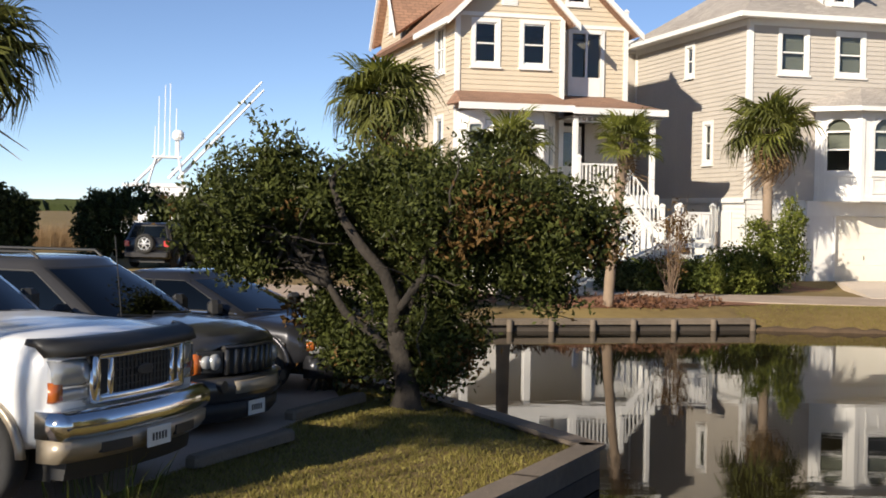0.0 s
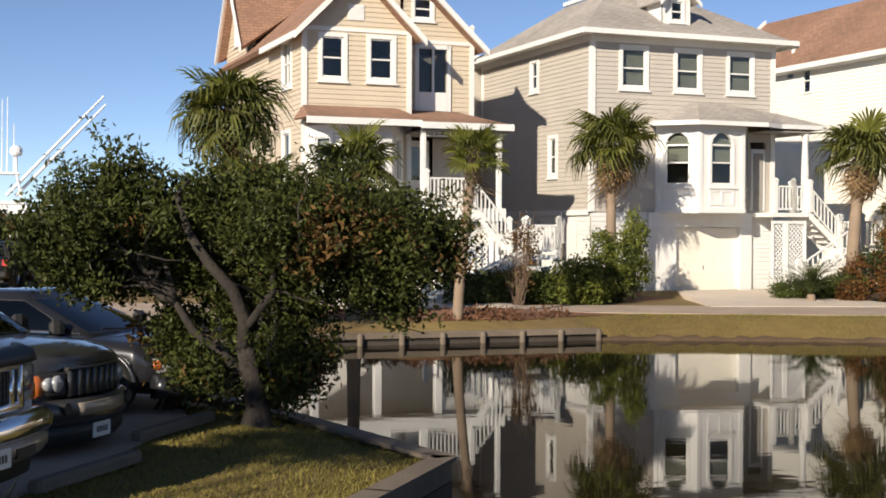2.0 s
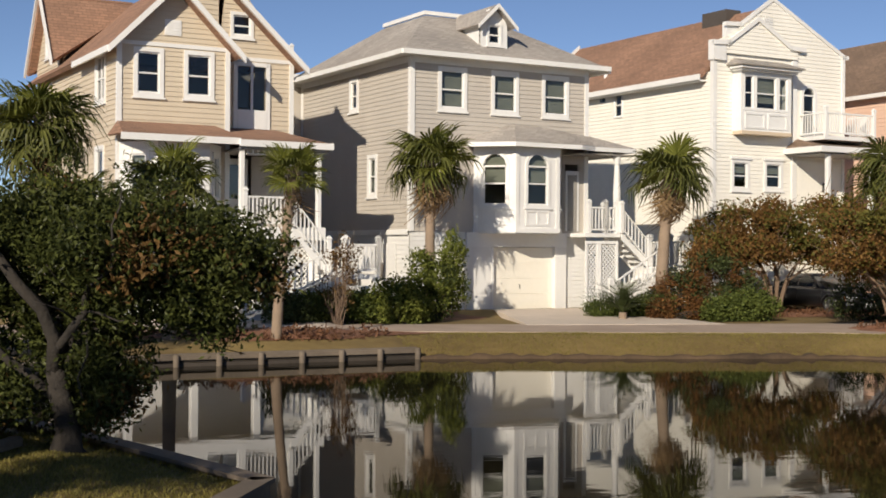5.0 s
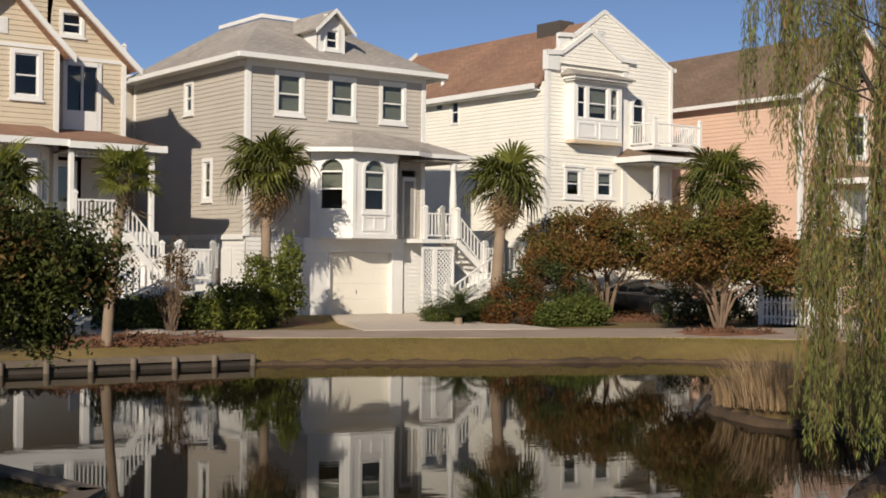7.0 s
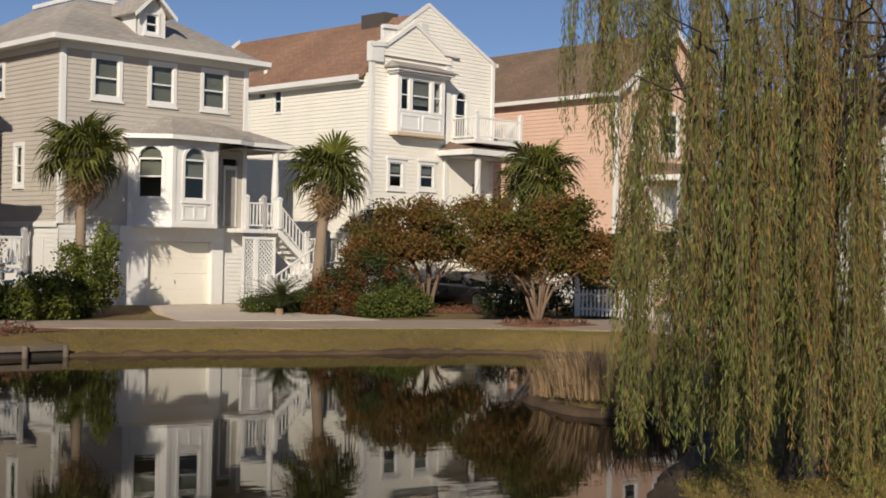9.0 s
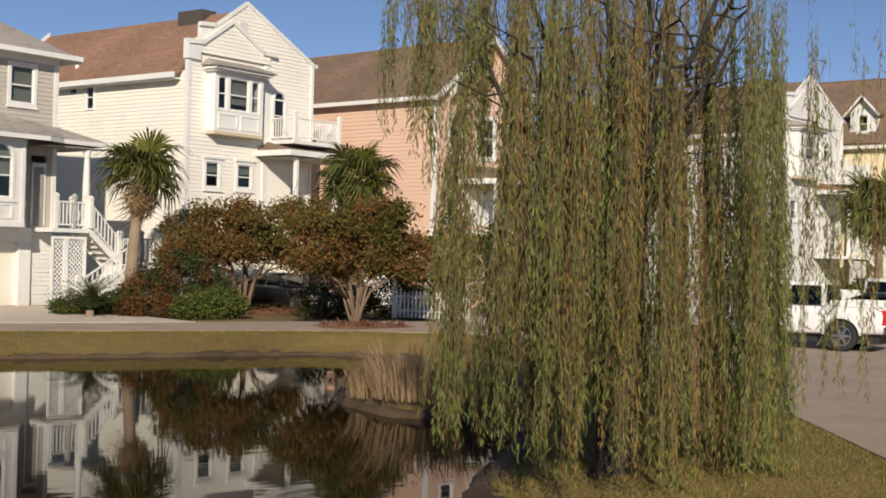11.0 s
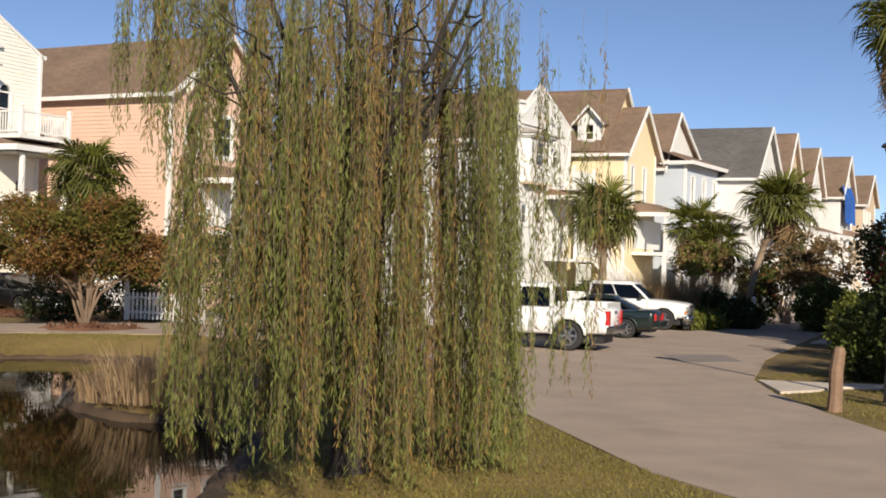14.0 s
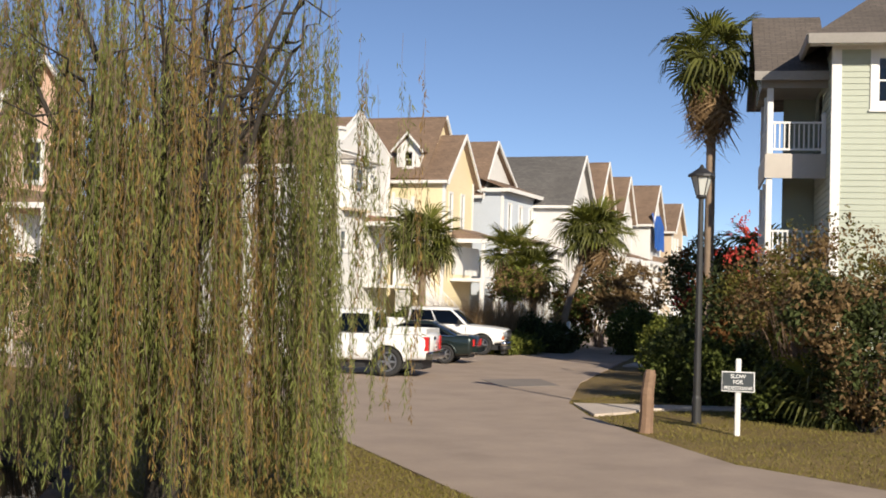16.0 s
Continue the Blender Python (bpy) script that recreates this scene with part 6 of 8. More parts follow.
# -- the dark evergreen on the near bank --
def bank_tree():
    rng = np.random.default_rng(5)
    h = thing("tree", "dark glossy evergreen tree with low spreading limbs on the bank", "tree", pose(-0.42, 15.6, float(ground_height(-0.42, 15.6))))
    sh = Shape()
    sh.tube([(0.02, 0, -0.15), (0.0, 0, 0.04), (0.02, 0, 0.25), (-0.06, 0.0, 0.6), (-0.14, 0.0, 0.95)], [0.3, 0.19, 0.145, 0.12, 0.1], 12)
    main = np.array([(-0.14, 0, 0.9), (-0.14, -0.05, 1.3), (-0.28, -0.1, 1.65), (-0.55, -0.15, 1.95), (-0.78, -0.15, 2.3), (-0.92, -0.1, 2.75), (-0.75, 0.0, 2.95)])
    sh.tube(main, [0.1, 0.085, 0.075, 0.065, 0.052, 0.038, 0.015], 9)
    second = np.array([(-0.1, 0.05, 0.6), (-0.4, 0.1, 0.85), (-0.75, 0.05, 1.15), (-0.95, 0.0, 1.5), (-1.05, 0.0, 1.9), (-1.3, 0.1, 2.3)])
    sh.tube(second, [0.07, 0.06, 0.052, 0.045, 0.036, 0.015], 8)
    tips = [(-1.9, 0.3, 2.3), (-0.3, 0.8, 2.8), (0.5, 0.3, 2.7), (1.3, 0.3, 2.3), (1.9, 0.2, 1.9), (0.9, 0.6, 1.6), (0.5, -0.9, 2.3), (-1.6, -0.4, 2.1), (-2.3, 0.1, 2.2)]
    for i, e in enumerate(tips):
        s = second[3] if e[0] < -1.5 else (-0.1, 0.05, 0.75 + 0.07 * i)
        m = limb(sh, rng, s, e, 0.06, 0.018, 0.09, 8)
        for j in range(6):
            c = m[2 + j % 6]
            limb(sh, rng, c, c + rng.normal(size=3) * np.array([0.5, 0.5, 0.3]) + np.array([0, 0, 0.2]), 0.018, 0.005, 0.05, 4, 5)
    part("trunk", sh, M["bark"], h, smooth=True)
    blobs = [(-1.9, 0.1, 2.35, 0.8, 0.9, 0.62), (-1.25, 0.25, 2.5, 0.75, 0.85, 0.55), (-2.4, 0, 2.1, 0.42, 0.6, 0.4), (-1.15, 0.45, 1.95, 0.6, 0.55, 0.42), (-1.55, 0, 2.98, 0.26, 0.3, 0.3), (-1.75, 0.1, 1.75, 0.5, 0.5, 0.26),
             (-0.45, 0.55, 2.3, 0.75, 0.65, 0.7), (-0.2, 0.3, 2.75, 0.6, 0.6, 0.36), (0.3, -0.2, 2.35, 0.7, 0.85, 0.6), (0.95, 0, 2.4, 0.85, 0.95, 0.6), (1.6, 0, 2.25, 0.7, 0.8, 0.58), (2.1, 0.1, 2.1, 0.4, 0.55, 0.42),
             (1.3, 0, 1.72, 0.55, 0.6, 0.38), (1.72, 0, 1.5, 0.26, 0.3, 0.32), (0.45, 0.1, 1.75, 0.65, 0.65, 0.45), (0.55, 0.35, 1.15, 0.5, 0.45, 0.36), (0.35, 0.5, 0.65, 0.45, 0.4, 0.34), (-0.35, 0.55, 1.25, 0.4, 0.35, 0.4),
             (0.72, 0.3, 0.8, 0.3, 0.32, 0.26), (0.1, 0.5, 0.32, 0.4, 0.35, 0.25), (-0.7, 0.5, 0.62, 0.36, 0.34, 0.3), (0.3, -0.15, 0.95, 0.34, 0.3, 0.34), (-0.6, -0.05, 0.72, 0.42, 0.36, 0.32), (0.45, -0.1, 0.6, 0.42, 0.36, 0.4), (0.0, 0.4, 0.95, 0.55, 0.4, 0.5), (-0.9, 0.4, 1.1, 0.4, 0.35, 0.4), (-0.15, 0.35, 1.7, 0.6, 0.4, 0.4)]
    pts = crown_points(rng, blobs, 8200, 0.2, -0.3, 2.6)
    # sprays that break the outline
    out = crown_points(rng, blobs[:14], 260, 0.98, -0.5, 2.0)
    mid = np.array([-0.2, 0.0, 1.9])
    sprays = [c + (c - mid) / np.linalg.norm(c - mid) * t + np.array([0, 0, 0.05 * t]) for c in out for t in np.arange(0.0, rng.uniform(0.12, 0.4), 0.06)]
    pts = np.concatenate([pts, np.array(sprays)])
    # the limbs on the near side stand clear of leaves
    for line, wide in ((main, 0.1), (second, 0.07)):
        for p, q in zip(line[:5], line[1:6]):
            near = edge_distance(pts[:, 0], pts[:, 2], (p[0], p[2]), (q[0], q[2]))
            pts = pts[(near > wide * (0.7 + 0.5 * rng.random(len(pts)))) | (pts[:, 1] > 0.3)]
    rust = lumps(pts, 1.7) + 0.22 * pts[:, 0] + rng.normal(size=len(pts)) * 0.3 > 0.95
    v, f = leaves(rng, pts[~rust], 10, 0.075, 0.083, 0.035, 0, 0.3)
    part("crown", leaf_mesh("crown", v, f, M["oak_leaf"]), None, h)
    v, f = leaves(rng, pts[rust], 9, 0.085, 0.083, 0.038, 0, 0.3)
    part("rusty_foliage", leaf_mesh("rusty_foliage", v, f, M["oak_rust"]), None, h)


bank_tree()
bush(-1.5, 16.6, [(0, 0, 0.75, 0.4, 0.4, 0.5), (0.25, 0.2, 0.45, 0.35, 0.3, 0.35)], 1400, M["oak_rust"], "rusty brown azalea under the tree", seed=3)
bush(0.5, 17.3, [(0, 0, 0.25, 0.35, 0.35, 0.35)], 700, M["oak_leaf"], "small glossy shrub by the bulkhead", seed=4)


# -- the weeping willow --
def willow():
    rng = np.random.default_rng(8)
    cx, cy = at(45.25, 14.7)
    z0 = float(ground_height(cx, cy))
    h = thing("tree", "weeping willow with yellow-green and browning hanging shoots", "tree", pose(cx, cy, z0))
    sh = Shape()
    sh.tube([(0, 0, -0.2), (0, 0, 0.1), (0.03, 0.02, 1.0), (-0.02, 0.05, 2.0), (0.05, 0.0, 3.0)], [0.36, 0.24, 0.2, 0.18, 0.16], 12)
    heads = []
    for i in range(17):
        a = i * 2.4
        rr = rng.uniform(0.5, 1.75)
        e = (rr * math.cos(a), rr * math.sin(a), rng.uniform(5.0, 7.2) - 0.5 * rr)
        m = limb(sh, rng, (0.02, 0.02, rng.uniform(1.9, 3.0)), e, 0.08, 0.016, 0.05, 9, 6)
        heads += m[3:]
        for j in range(7):
            c = m[3 + j % 6]
            q = c + rng.normal(size=3) * np.array([0.5, 0.5, 0.25]) + np.array([0, 0, 0.3])
            heads.append(q)
            limb(sh, rng, c, q, 0.018, 0.005, 0.07, 5, 4)
    # bare twigs out of the top and side
    side = Vector((math.sin(radians(135)), math.cos(radians(135)), 0))
    for i in range(70):
        c = np.array(heads[int(rng.integers(len(heads)))])
        q = c + np.array([side.x, side.y, 0]) * rng.uniform(-0.3, 0.8) + rng.normal(size=3) * 0.3 + np.array([0, 0, 0.55])
        arch = np.array([0, 0, rng.uniform(0.05, 0.25)])
        sh.tube([c + (q - c) * t + arch * math.sin(math.pi * t) - arch * t * t for t in np.linspace(0, 1, 7)], list(np.linspace(0.008, 0.002, 7)), 4)
    part("trunk", sh, M["bark"], h, smooth=True)
    green, dry = [], []
    stems = Shape()

    def shoot(x, y, zt, zb, group, lean):
        n = int((zt - zb) / 0.043)
        if n < 4:
            return
        t = np.linspace(0, 1, n)
        sway = 0.10 * np.sin(t * rng.uniform(2, 5) + rng.uniform(0, 6)) * t
        px, py = x + lean[0] * t + sway + 0.02 * rng.normal(size=n), y + lean[1] * t + 0.1 * np.sin(t * 3 + rng.uniform(0, 6)) * t
        pz = zt + (zb - zt) * t ** 1.04
        keep = rng.random(n) < 0.3 + 0.65 * smoothstep(0.02, 0.3, t)
        group.append(np.stack([px, py, pz], -1)[keep])
        k = len(stems.v)
        for q in range(0, n, 7):
            stems.v.extend([(px[q] - 0.003, py[q], pz[q]), (px[q] + 0.003, py[q], pz[q])])
        m = (len(stems.v) - k) // 2
        stems.f.extend((k + 2 * q, k + 2 * q + 1, k + 2 * q + 3, k + 2 * q + 2) for q in range(m - 1))

    for i in range(150):
        a, r = rng.uniform(0, 6.283), 1.9 * math.sqrt(rng.random() * 0.96 + 0.04)
        cx_, cy_ = r * math.cos(a), r * math.sin(a)
        top_, low_ = rng.uniform(3.6, 7.0) - 0.75 * r, rng.uniform(0.02, 0.45) if rng.random() < 0.5 else rng.uniform(0.4, 3.2)
        across = 0.707 * (cx_ - cy_)
        if across < -0.9 and rng.random() < 0.15:
            continue
        dry_part = 0.52 - 0.28 * abs(across) + 0.22 * math.sin(2.2 * cx_ - 1.4 * cy_ + 0.6) + rng.uniform(-0.4, 0.35)
        wide = rng.uniform(0.03, 0.12)
        for j in range(int(rng.integers(3, 15))):
            x, y = cx_ + rng.normal() * wide, cy_ + rng.normal() * wide
            zb = max(0.02, low_ + abs(rng.normal()) * 0.4)
            shoot(x, y, top_ + rng.normal() * 0.35, zb, dry if rng.random() < dry_part else green, (0.14 * math.cos(a), 0.14 * math.sin(a)))
    left = Vector((math.sin(radians(-45)), math.cos(radians(-45)), 0))
    for i in range(26):
        c_ = left * rng.uniform(1.55, 2.62) + Vector((rng.normal() * 0.3, rng.normal() * 0.3, 0))
        zt, zb = rng.uniform(5.2, 6.6), rng.uniform(3.1, 4.9)
        for j in range(int(rng.integers(3, 8))):
            shoot(c_.x + rng.normal() * 0.06, c_.y + rng.normal() * 0.06, zt + rng.normal() * 0.2, zb + abs(rng.normal()) * 0.3, green if rng.random() < 0.85 else dry, (0, 0))
    for i in range(20):
        c_ = left * rng.uniform(1.0, 2.25) + Vector((rng.normal() * 0.3, rng.normal() * 0.3, 0))
        zt, zb = rng.uniform(2.9, 4.4), rng.uniform(0.7, 2.0)
        for j in range(int(rng.integers(1, 5))):
            shoot(c_.x + rng.normal() * 0.07, c_.y + rng.normal() * 0.07, zt + rng.normal() * 0.3, zb + abs(rng.normal()) * 0.3, green if rng.random() < 0.6 else dry, (0, 0))
    for i in range(34):
        s = rng.uniform(1.7, 2.5)
        p = -left * s + Vector((rng.normal() * 0.35, rng.normal() * 0.35, 0))
        shoot(p.x, p.y, rng.uniform(3.0, 5.5), rng.uniform(0.8, 2.6), green if rng.random() < 0.8 else dry, (0, 0))
    for name_, pts, mat in (("green_foliage", green, M["willow_leaf"]), ("brown_foliage", dry, M["willow_dry"])):
        v, f = leaves(rng, np.concatenate(pts), 2, 0.016, 0.095, 0.0125, 3.2)
        tagged(part(name_, leaf_mesh(name_, v, f, mat), None, h), kind="stuff")
    part("branchwork", stems, M["twig"], h)


willow()


# -- crape myrtles, hedges and shrubs --
def myrtle(px, py, blobs, count, seed, label):
    rng = np.random.default_rng(seed)
    clumps = []
    for b in blobs:
        for k in range(6):
            d = rng.normal(size=3)
            d *= rng.uniform(0.35, 0.95) / np.linalg.norm(d)
            s = rng.uniform(0.38, 0.6)
            clumps.append((b[0] + d[0] * b[3], b[1] + d[1] * b[4], b[2] + d[2] * b[5], b[3] * s * 1.15, b[4] * s * 1.15, b[5] * s * 0.75))
    h = thing("tree", label, "tree", pose(px, py, float(ground_height(px, py))), "crape myrtles by the road")
    sh = Shape()
    for i in range(13):
        b = clumps[(i * 5) % len(clumps)]
        e = np.array(b[:3])
        waist = (0.2 * e[0], 0.2 * e[1], 0.9 + 0.05 * i)
        limb(sh, rng, (0.09 * math.cos(i * 2.4), 0.09 * math.sin(i * 2.4), -0.08), waist, 0.06, 0.042, 0.02, 5, 6)
        m = limb(sh, rng, waist, e, 0.042, 0.012, 0.06, 8, 6)
        for j in range(6):
            c = m[3 + j % 5]
            limb(sh, rng, c, c + rng.normal(size=3) * 0.5 + np.array([0, 0, 0.3]), 0.015, 0.004, 0.05, 4, 4)
    part("trunk", sh, M["pale_bark"], h, smooth=True)
    pts = crown_points(rng, clumps, int(count * 1.6) // 8, 0.15, -0.2, 1.9)
    green = lumps(pts, 1.1) + rng.normal(size=len(pts)) * 0.3 > 0.02
    for name_, q, mat in (("russet_crown", pts[~green], M["myrtle_leaf"]), ("green_crown", pts[green], M["myrtle_green"])):
        v, f = leaves(rng, q, 8, 0.15, 0.13, 0.07)
        part(name_, leaf_mesh(name_, v, f, mat), None, h)


myrtle(*at(28.9, 48.0), [(-1.9, 0, 3.1, 1.5, 1.4, 1.0), (0.2, 0.2, 3.5, 1.7, 1.5, 1.1), (2.0, 0, 3.2, 1.3, 1.4, 1.0), (-0.8, -0.4, 2.3, 1.5, 1.2, 0.7), (-3.1, 0, 2.5, 1.0, 1.0, 0.9), (1.2, 0, 2.4, 1.4, 1.2, 0.6)], 17000, 21, "crape myrtle turning russet, with bare tan stems")
myrtle(22.9, 34.3, [(-1.3, 0, 2.95, 1.2, 1.3, 0.75), (0.2, 0, 3.35, 1.4, 1.4, 0.8), (1.5, 0.2, 3.1, 1.2, 1.2, 0.8), (2.2, 0.3, 2.4, 0.8, 1.0, 0.6), (-1.7, 0, 2.2, 0.9, 1.0, 0.5), (0.4, 0.2, 2.3, 1.3, 1.0, 0.6), (1.6, 0.4, 1.9, 1.0, 0.9, 0.5), (-0.8, 0.4, 1.8, 0.9, 0.8, 0.4)], 21000, 22, "russet crape myrtle in a pine straw ring")
H = M["hedge_leaf"]
bush(*at(10.2, 39.3), [(-1.1, 0.3, 0.45, 0.7, 0.45, 0.5), (-0.2, 0.5, 0.5, 0.8, 0.45, 0.5), (0.7, 0.7, 0.5, 0.7, 0.45, 0.5)], 6500, H, "clipped dark green hedge before the grey house", "hedge", "hedge", seed=31)
bush(*at(12.5, 40.0), [(0, 0, 0.7, 0.75, 0.7, 0.75), (0.6, 0.2, 0.5, 0.5, 0.5, 0.5)], 4500, M["shrub_leaf"], "rounded green shrub beside the driveway lawn", seed=32)
bush(*at(14.0, 41.3), [(-0.15, 0, 0.72, 0.8, 0.7, 0.76), (0.4, 0.2, 1.35, 0.5, 0.55, 0.75), (0.85, 0.45, 2.1, 0.4, 0.5, 0.7), (-0.3, 0.3, 1.8, 0.32, 0.4, 0.5), (0.9, 0.6, 1.0, 0.42, 0.5, 0.7)], 7000, M["shrub_leaf"], "tall loose green shrub round a palm", seed=33, accent=M["dark_leaf"])
bush(*at(7.4, 38.6), [(0, 0, 0.5, 0.5, 0.5, 0.5), (0.6, 0.2, 0.4, 0.4, 0.4, 0.4), (-0.1, 0.1, 1.2, 0.3, 0.3, 0.5)], 2400, M["dark_leaf"], "dark shrub at the foot of the stair", seed=34)
bush(*at(9.9, 38.9), [(0, 0, 1.5, 0.7, 0.6, 0.9), (0.3, 0, 2.2, 0.5, 0.5, 0.6)], 450, M["oak_rust"], "nearly bare twiggy crape myrtle beside the stair", "shrub", "shrub", seed=35, twigs=46, bark=M["pale_bark"], stem=0.014)
bush(*at(21.6, 43.6), [(0, 0, 0.3, 0.6, 0.5, 0.32), (0.9, 0, 0.34, 0.7, 0.5, 0.36), (1.9, 0.1, 0.4, 0.7, 0.5, 0.42)], 5200, H, "low hedge by the driveway", "hedge", "hedge", seed=36)
bush(*at(24.6, 44.4), [(0, 0, 0.8, 0.7, 0.6, 0.8), (0.7, 0.2, 1.05, 0.6, 0.55, 0.8)], 3400, M["red_leaf"], "russet shrub among the roadside bushes", seed=37, accent=M["dark_leaf"], share=0.4)
bush(*at(26.2, 45.0), [(0, 0, 1.2, 1.0, 0.8, 1.2), (1.2, 0.2, 0.9, 0.9, 0.8, 0.9)], 5200, M["dark_leaf"], "dark shrub under the myrtles", seed=38, accent=M["red_leaf"])
bush(*at(27.2, 43.9), [(-0.6, 0, 0.35, 0.6, 0.5, 0.38), (0.3, 0, 0.5, 0.75, 0.6, 0.5), (1.0, 0, 0.45, 0.55, 0.5, 0.42)], 5200, H, "rounded bright green hedge by the road", "hedge", "hedge", seed=39)
bush(*at(24.0, 43.3), [(0, 0, 0.35, 0.4, 0.4, 0.35), (1.5, 0.1, 0.35, 0.45, 0.4, 0.35)], 1800, M["red_leaf"], "small russet shrub in pine straw", seed=40)
bush(*at(32.2, 46.0), [(0, 0, 0.7, 1.0, 0.7, 0.7), (1.4, 0, 0.6, 0.8, 0.6, 0.6), (3.2, 0.3, 0.8, 1.2, 0.8, 0.8), (5.0, 0.5, 0.9, 1.0, 0.8, 0.9)], 7000, M["dark_leaf"], "dark foundation shrubs under the porch", seed=41)
# shrubs made taller so their dark mass also stands in for the porch's shade
bush(*at(36.5, 47.0), [(0, 0, 1.3, 1.0, 0.7, 1.3), (1.6, 0, 2.2, 1.2, 0.9, 1.8), (3.4, 0, 2.0, 1.4, 0.9, 1.7), (5.2, 0, 1.6, 1.2, 0.9, 1.5)], 9500, M["dark_leaf"], "dark shrubs before the salmon house", seed=42)


def cycad(px, py, r0, label, seed):
    """A rosette of stiff feather leaves."""
    rng = random.Random(seed)
    h = thing("sago_palm", label, "sago palm", pose(px, py, float(ground_height(px, py))))
    part("stem", Shape().tube([(0, 0, -0.05), (0, 0, 0.3)], [0.16, 0.12], 10), M["palm_bark"], h)
    sh = Shape()
    pts = [Vector((r0 * t, 0, r0 * (0.55 * t - 0.75 * t * t))) for t in np.linspace(0, 1, 14)]
    sh.tube(pts, list(np.linspace(0.014, 0.004, 14)), 4)
    for p, t in zip(pts[2:], np.linspace(0.15, 1, 12)):
        for k in (-1, 1):
            for o in (0, 0.5):
                c = p + Vector((o * r0 / 13, 0, 0))
                q = c + Vector((0.08, k * 0.2 * math.sin(math.pi * min(1, t * 0.85 + 0.12)), 0.03))
                sh.face(c - Vector((0.012, 0, 0)), q, c + Vector((0.014, 0, 0)))
    me = mesh_of("frond", sh, M["dark_leaf"])
    for i in range(40):
        f = part("frond", me, None, h)
        f.matrix_local = Matrix.Translation((0, 0, 0.3)) @ pose(0, 0, 0, 0, 0, i * 137.5) @ pose(0, 0, 0, 0, rng.uniform(-62, -8), 0)


cycad(*at(22.4, 42.6), 1.35, "dark sago palm with stiff feather leaves", 2)


def reeds(px, py, r, count, high, mat, label, seed, name="reeds"):
    rng = np.random.default_rng(seed)
    h = thing(name, label, "grass clump", pose(px, py, float(ground_height(px, py))), kind="stuff")
    a, rr = rng.uniform(0, 6.283, count), r * np.sqrt(rng.random(count))
    b = np.stack([rr * np.cos(a), rr * np.sin(a), -0.05 + 0 * a], -1)
    L = high * rng.uniform(0.6, 1.1, count)
    out = np.stack([np.cos(a), np.sin(a), 0 * a], -1) * (0.12 + 0.5 * rng.random(count)[:, None]) * L[:, None] + rng.normal(size=(count, 3)) * 0.06
    s = np.cross(rng.normal(size=(count, 3)), [0, 0, 1.0])
    s /= np.linalg.norm(s, axis=1)[:, None]
    w = 0.006
    mid, tip = b + out * 0.4 + np.array([0, 0, 1]) * L[:, None] * 0.6, b + out + np.array([0, 0, 1]) * L[:, None]
    v = np.stack([b - s * w, b + s * w, mid + s * w, mid - s * w, tip], 1).reshape(-1, 3)
    k = np.arange(count)[:, None] * 5
    part("blades", leaf_mesh("blades", v, np.concatenate([k, k + 1, k + 2, k + 3], 1).tolist() + np.concatenate([k + 3, k + 2, k + 4], 1).tolist(), mat), None, h)


reeds(*at(-14.6, 10.5), 0.45, 46, 0.5, M["shrub_leaf"], "sparse long green blades at the lawn corner", 5, "grass_tuft")
reeds(*at(36.4, 23.6), 0.75, 600, 1.0, M["reed"], "brown dead reeds on the little point", 1)
reeds(*at(38.2, 23.2), 0.8, 650, 0.8, M["dry_grass"], "dry grass tuft on the little point", 2)
reeds(*at(35.0, 24.5), 0.6, 350, 0.7, M["dry_grass"], "dry grass tuft at the water's edge", 3)
for az, d in ((58.6, 58.0), (59.3, 59.0), (59.9, 60.5), (60.9, 62.0), (57.9, 57.0)):
    reeds(*at(az, d), 1.1, 900, 2.4, M["dry_grass"], "tall tan pampas grass behind the parked cars", int(az * 10), "pampas_grass")
bush(*at(61.9, 57.5), [(0, 0, 0.6, 0.9, 0.9, 0.65), (0.5, 1.5, 0.8, 0.8, 0.8, 0.8)], 3600, M["dark_leaf"], "dark rounded shrub at the road's edge", seed=51, length=0.12, width=0.06)
bush(*at(60.2, 55.0), [(0, 0, 0.4, 1.2, 0.9, 0.45), (-1.3, 0, 0.35, 0.8, 0.8, 0.35)], 3600, M["shrub_leaf"], "green ground cover beside the road", seed=52, length=0.12, width=0.05)
bush(*at(60.2, 61.0), [(0, 0, 3.2, 1.3, 1.2, 0.6), (1.0, 0.6, 2.9, 1.1, 1.0, 0.6), (-0.9, 0, 2.7, 0.8, 0.9, 0.5)], 1500, M["shrub_leaf"], "thin spreading green tree in a front garden", "tree", "tree", seed=53, length=0.13, width=0.06, twigs=30, accent=M["myrtle_tan"], share=0.4, gap=-0.1)
bush(*at(55.4, 58.0), [(0, 0, 1.2, 0.8, 0.8, 0.5)], 1800, H, "green hedge top behind the pickups", "hedge", "hedge", seed=54, length=0.1, width=0.05)
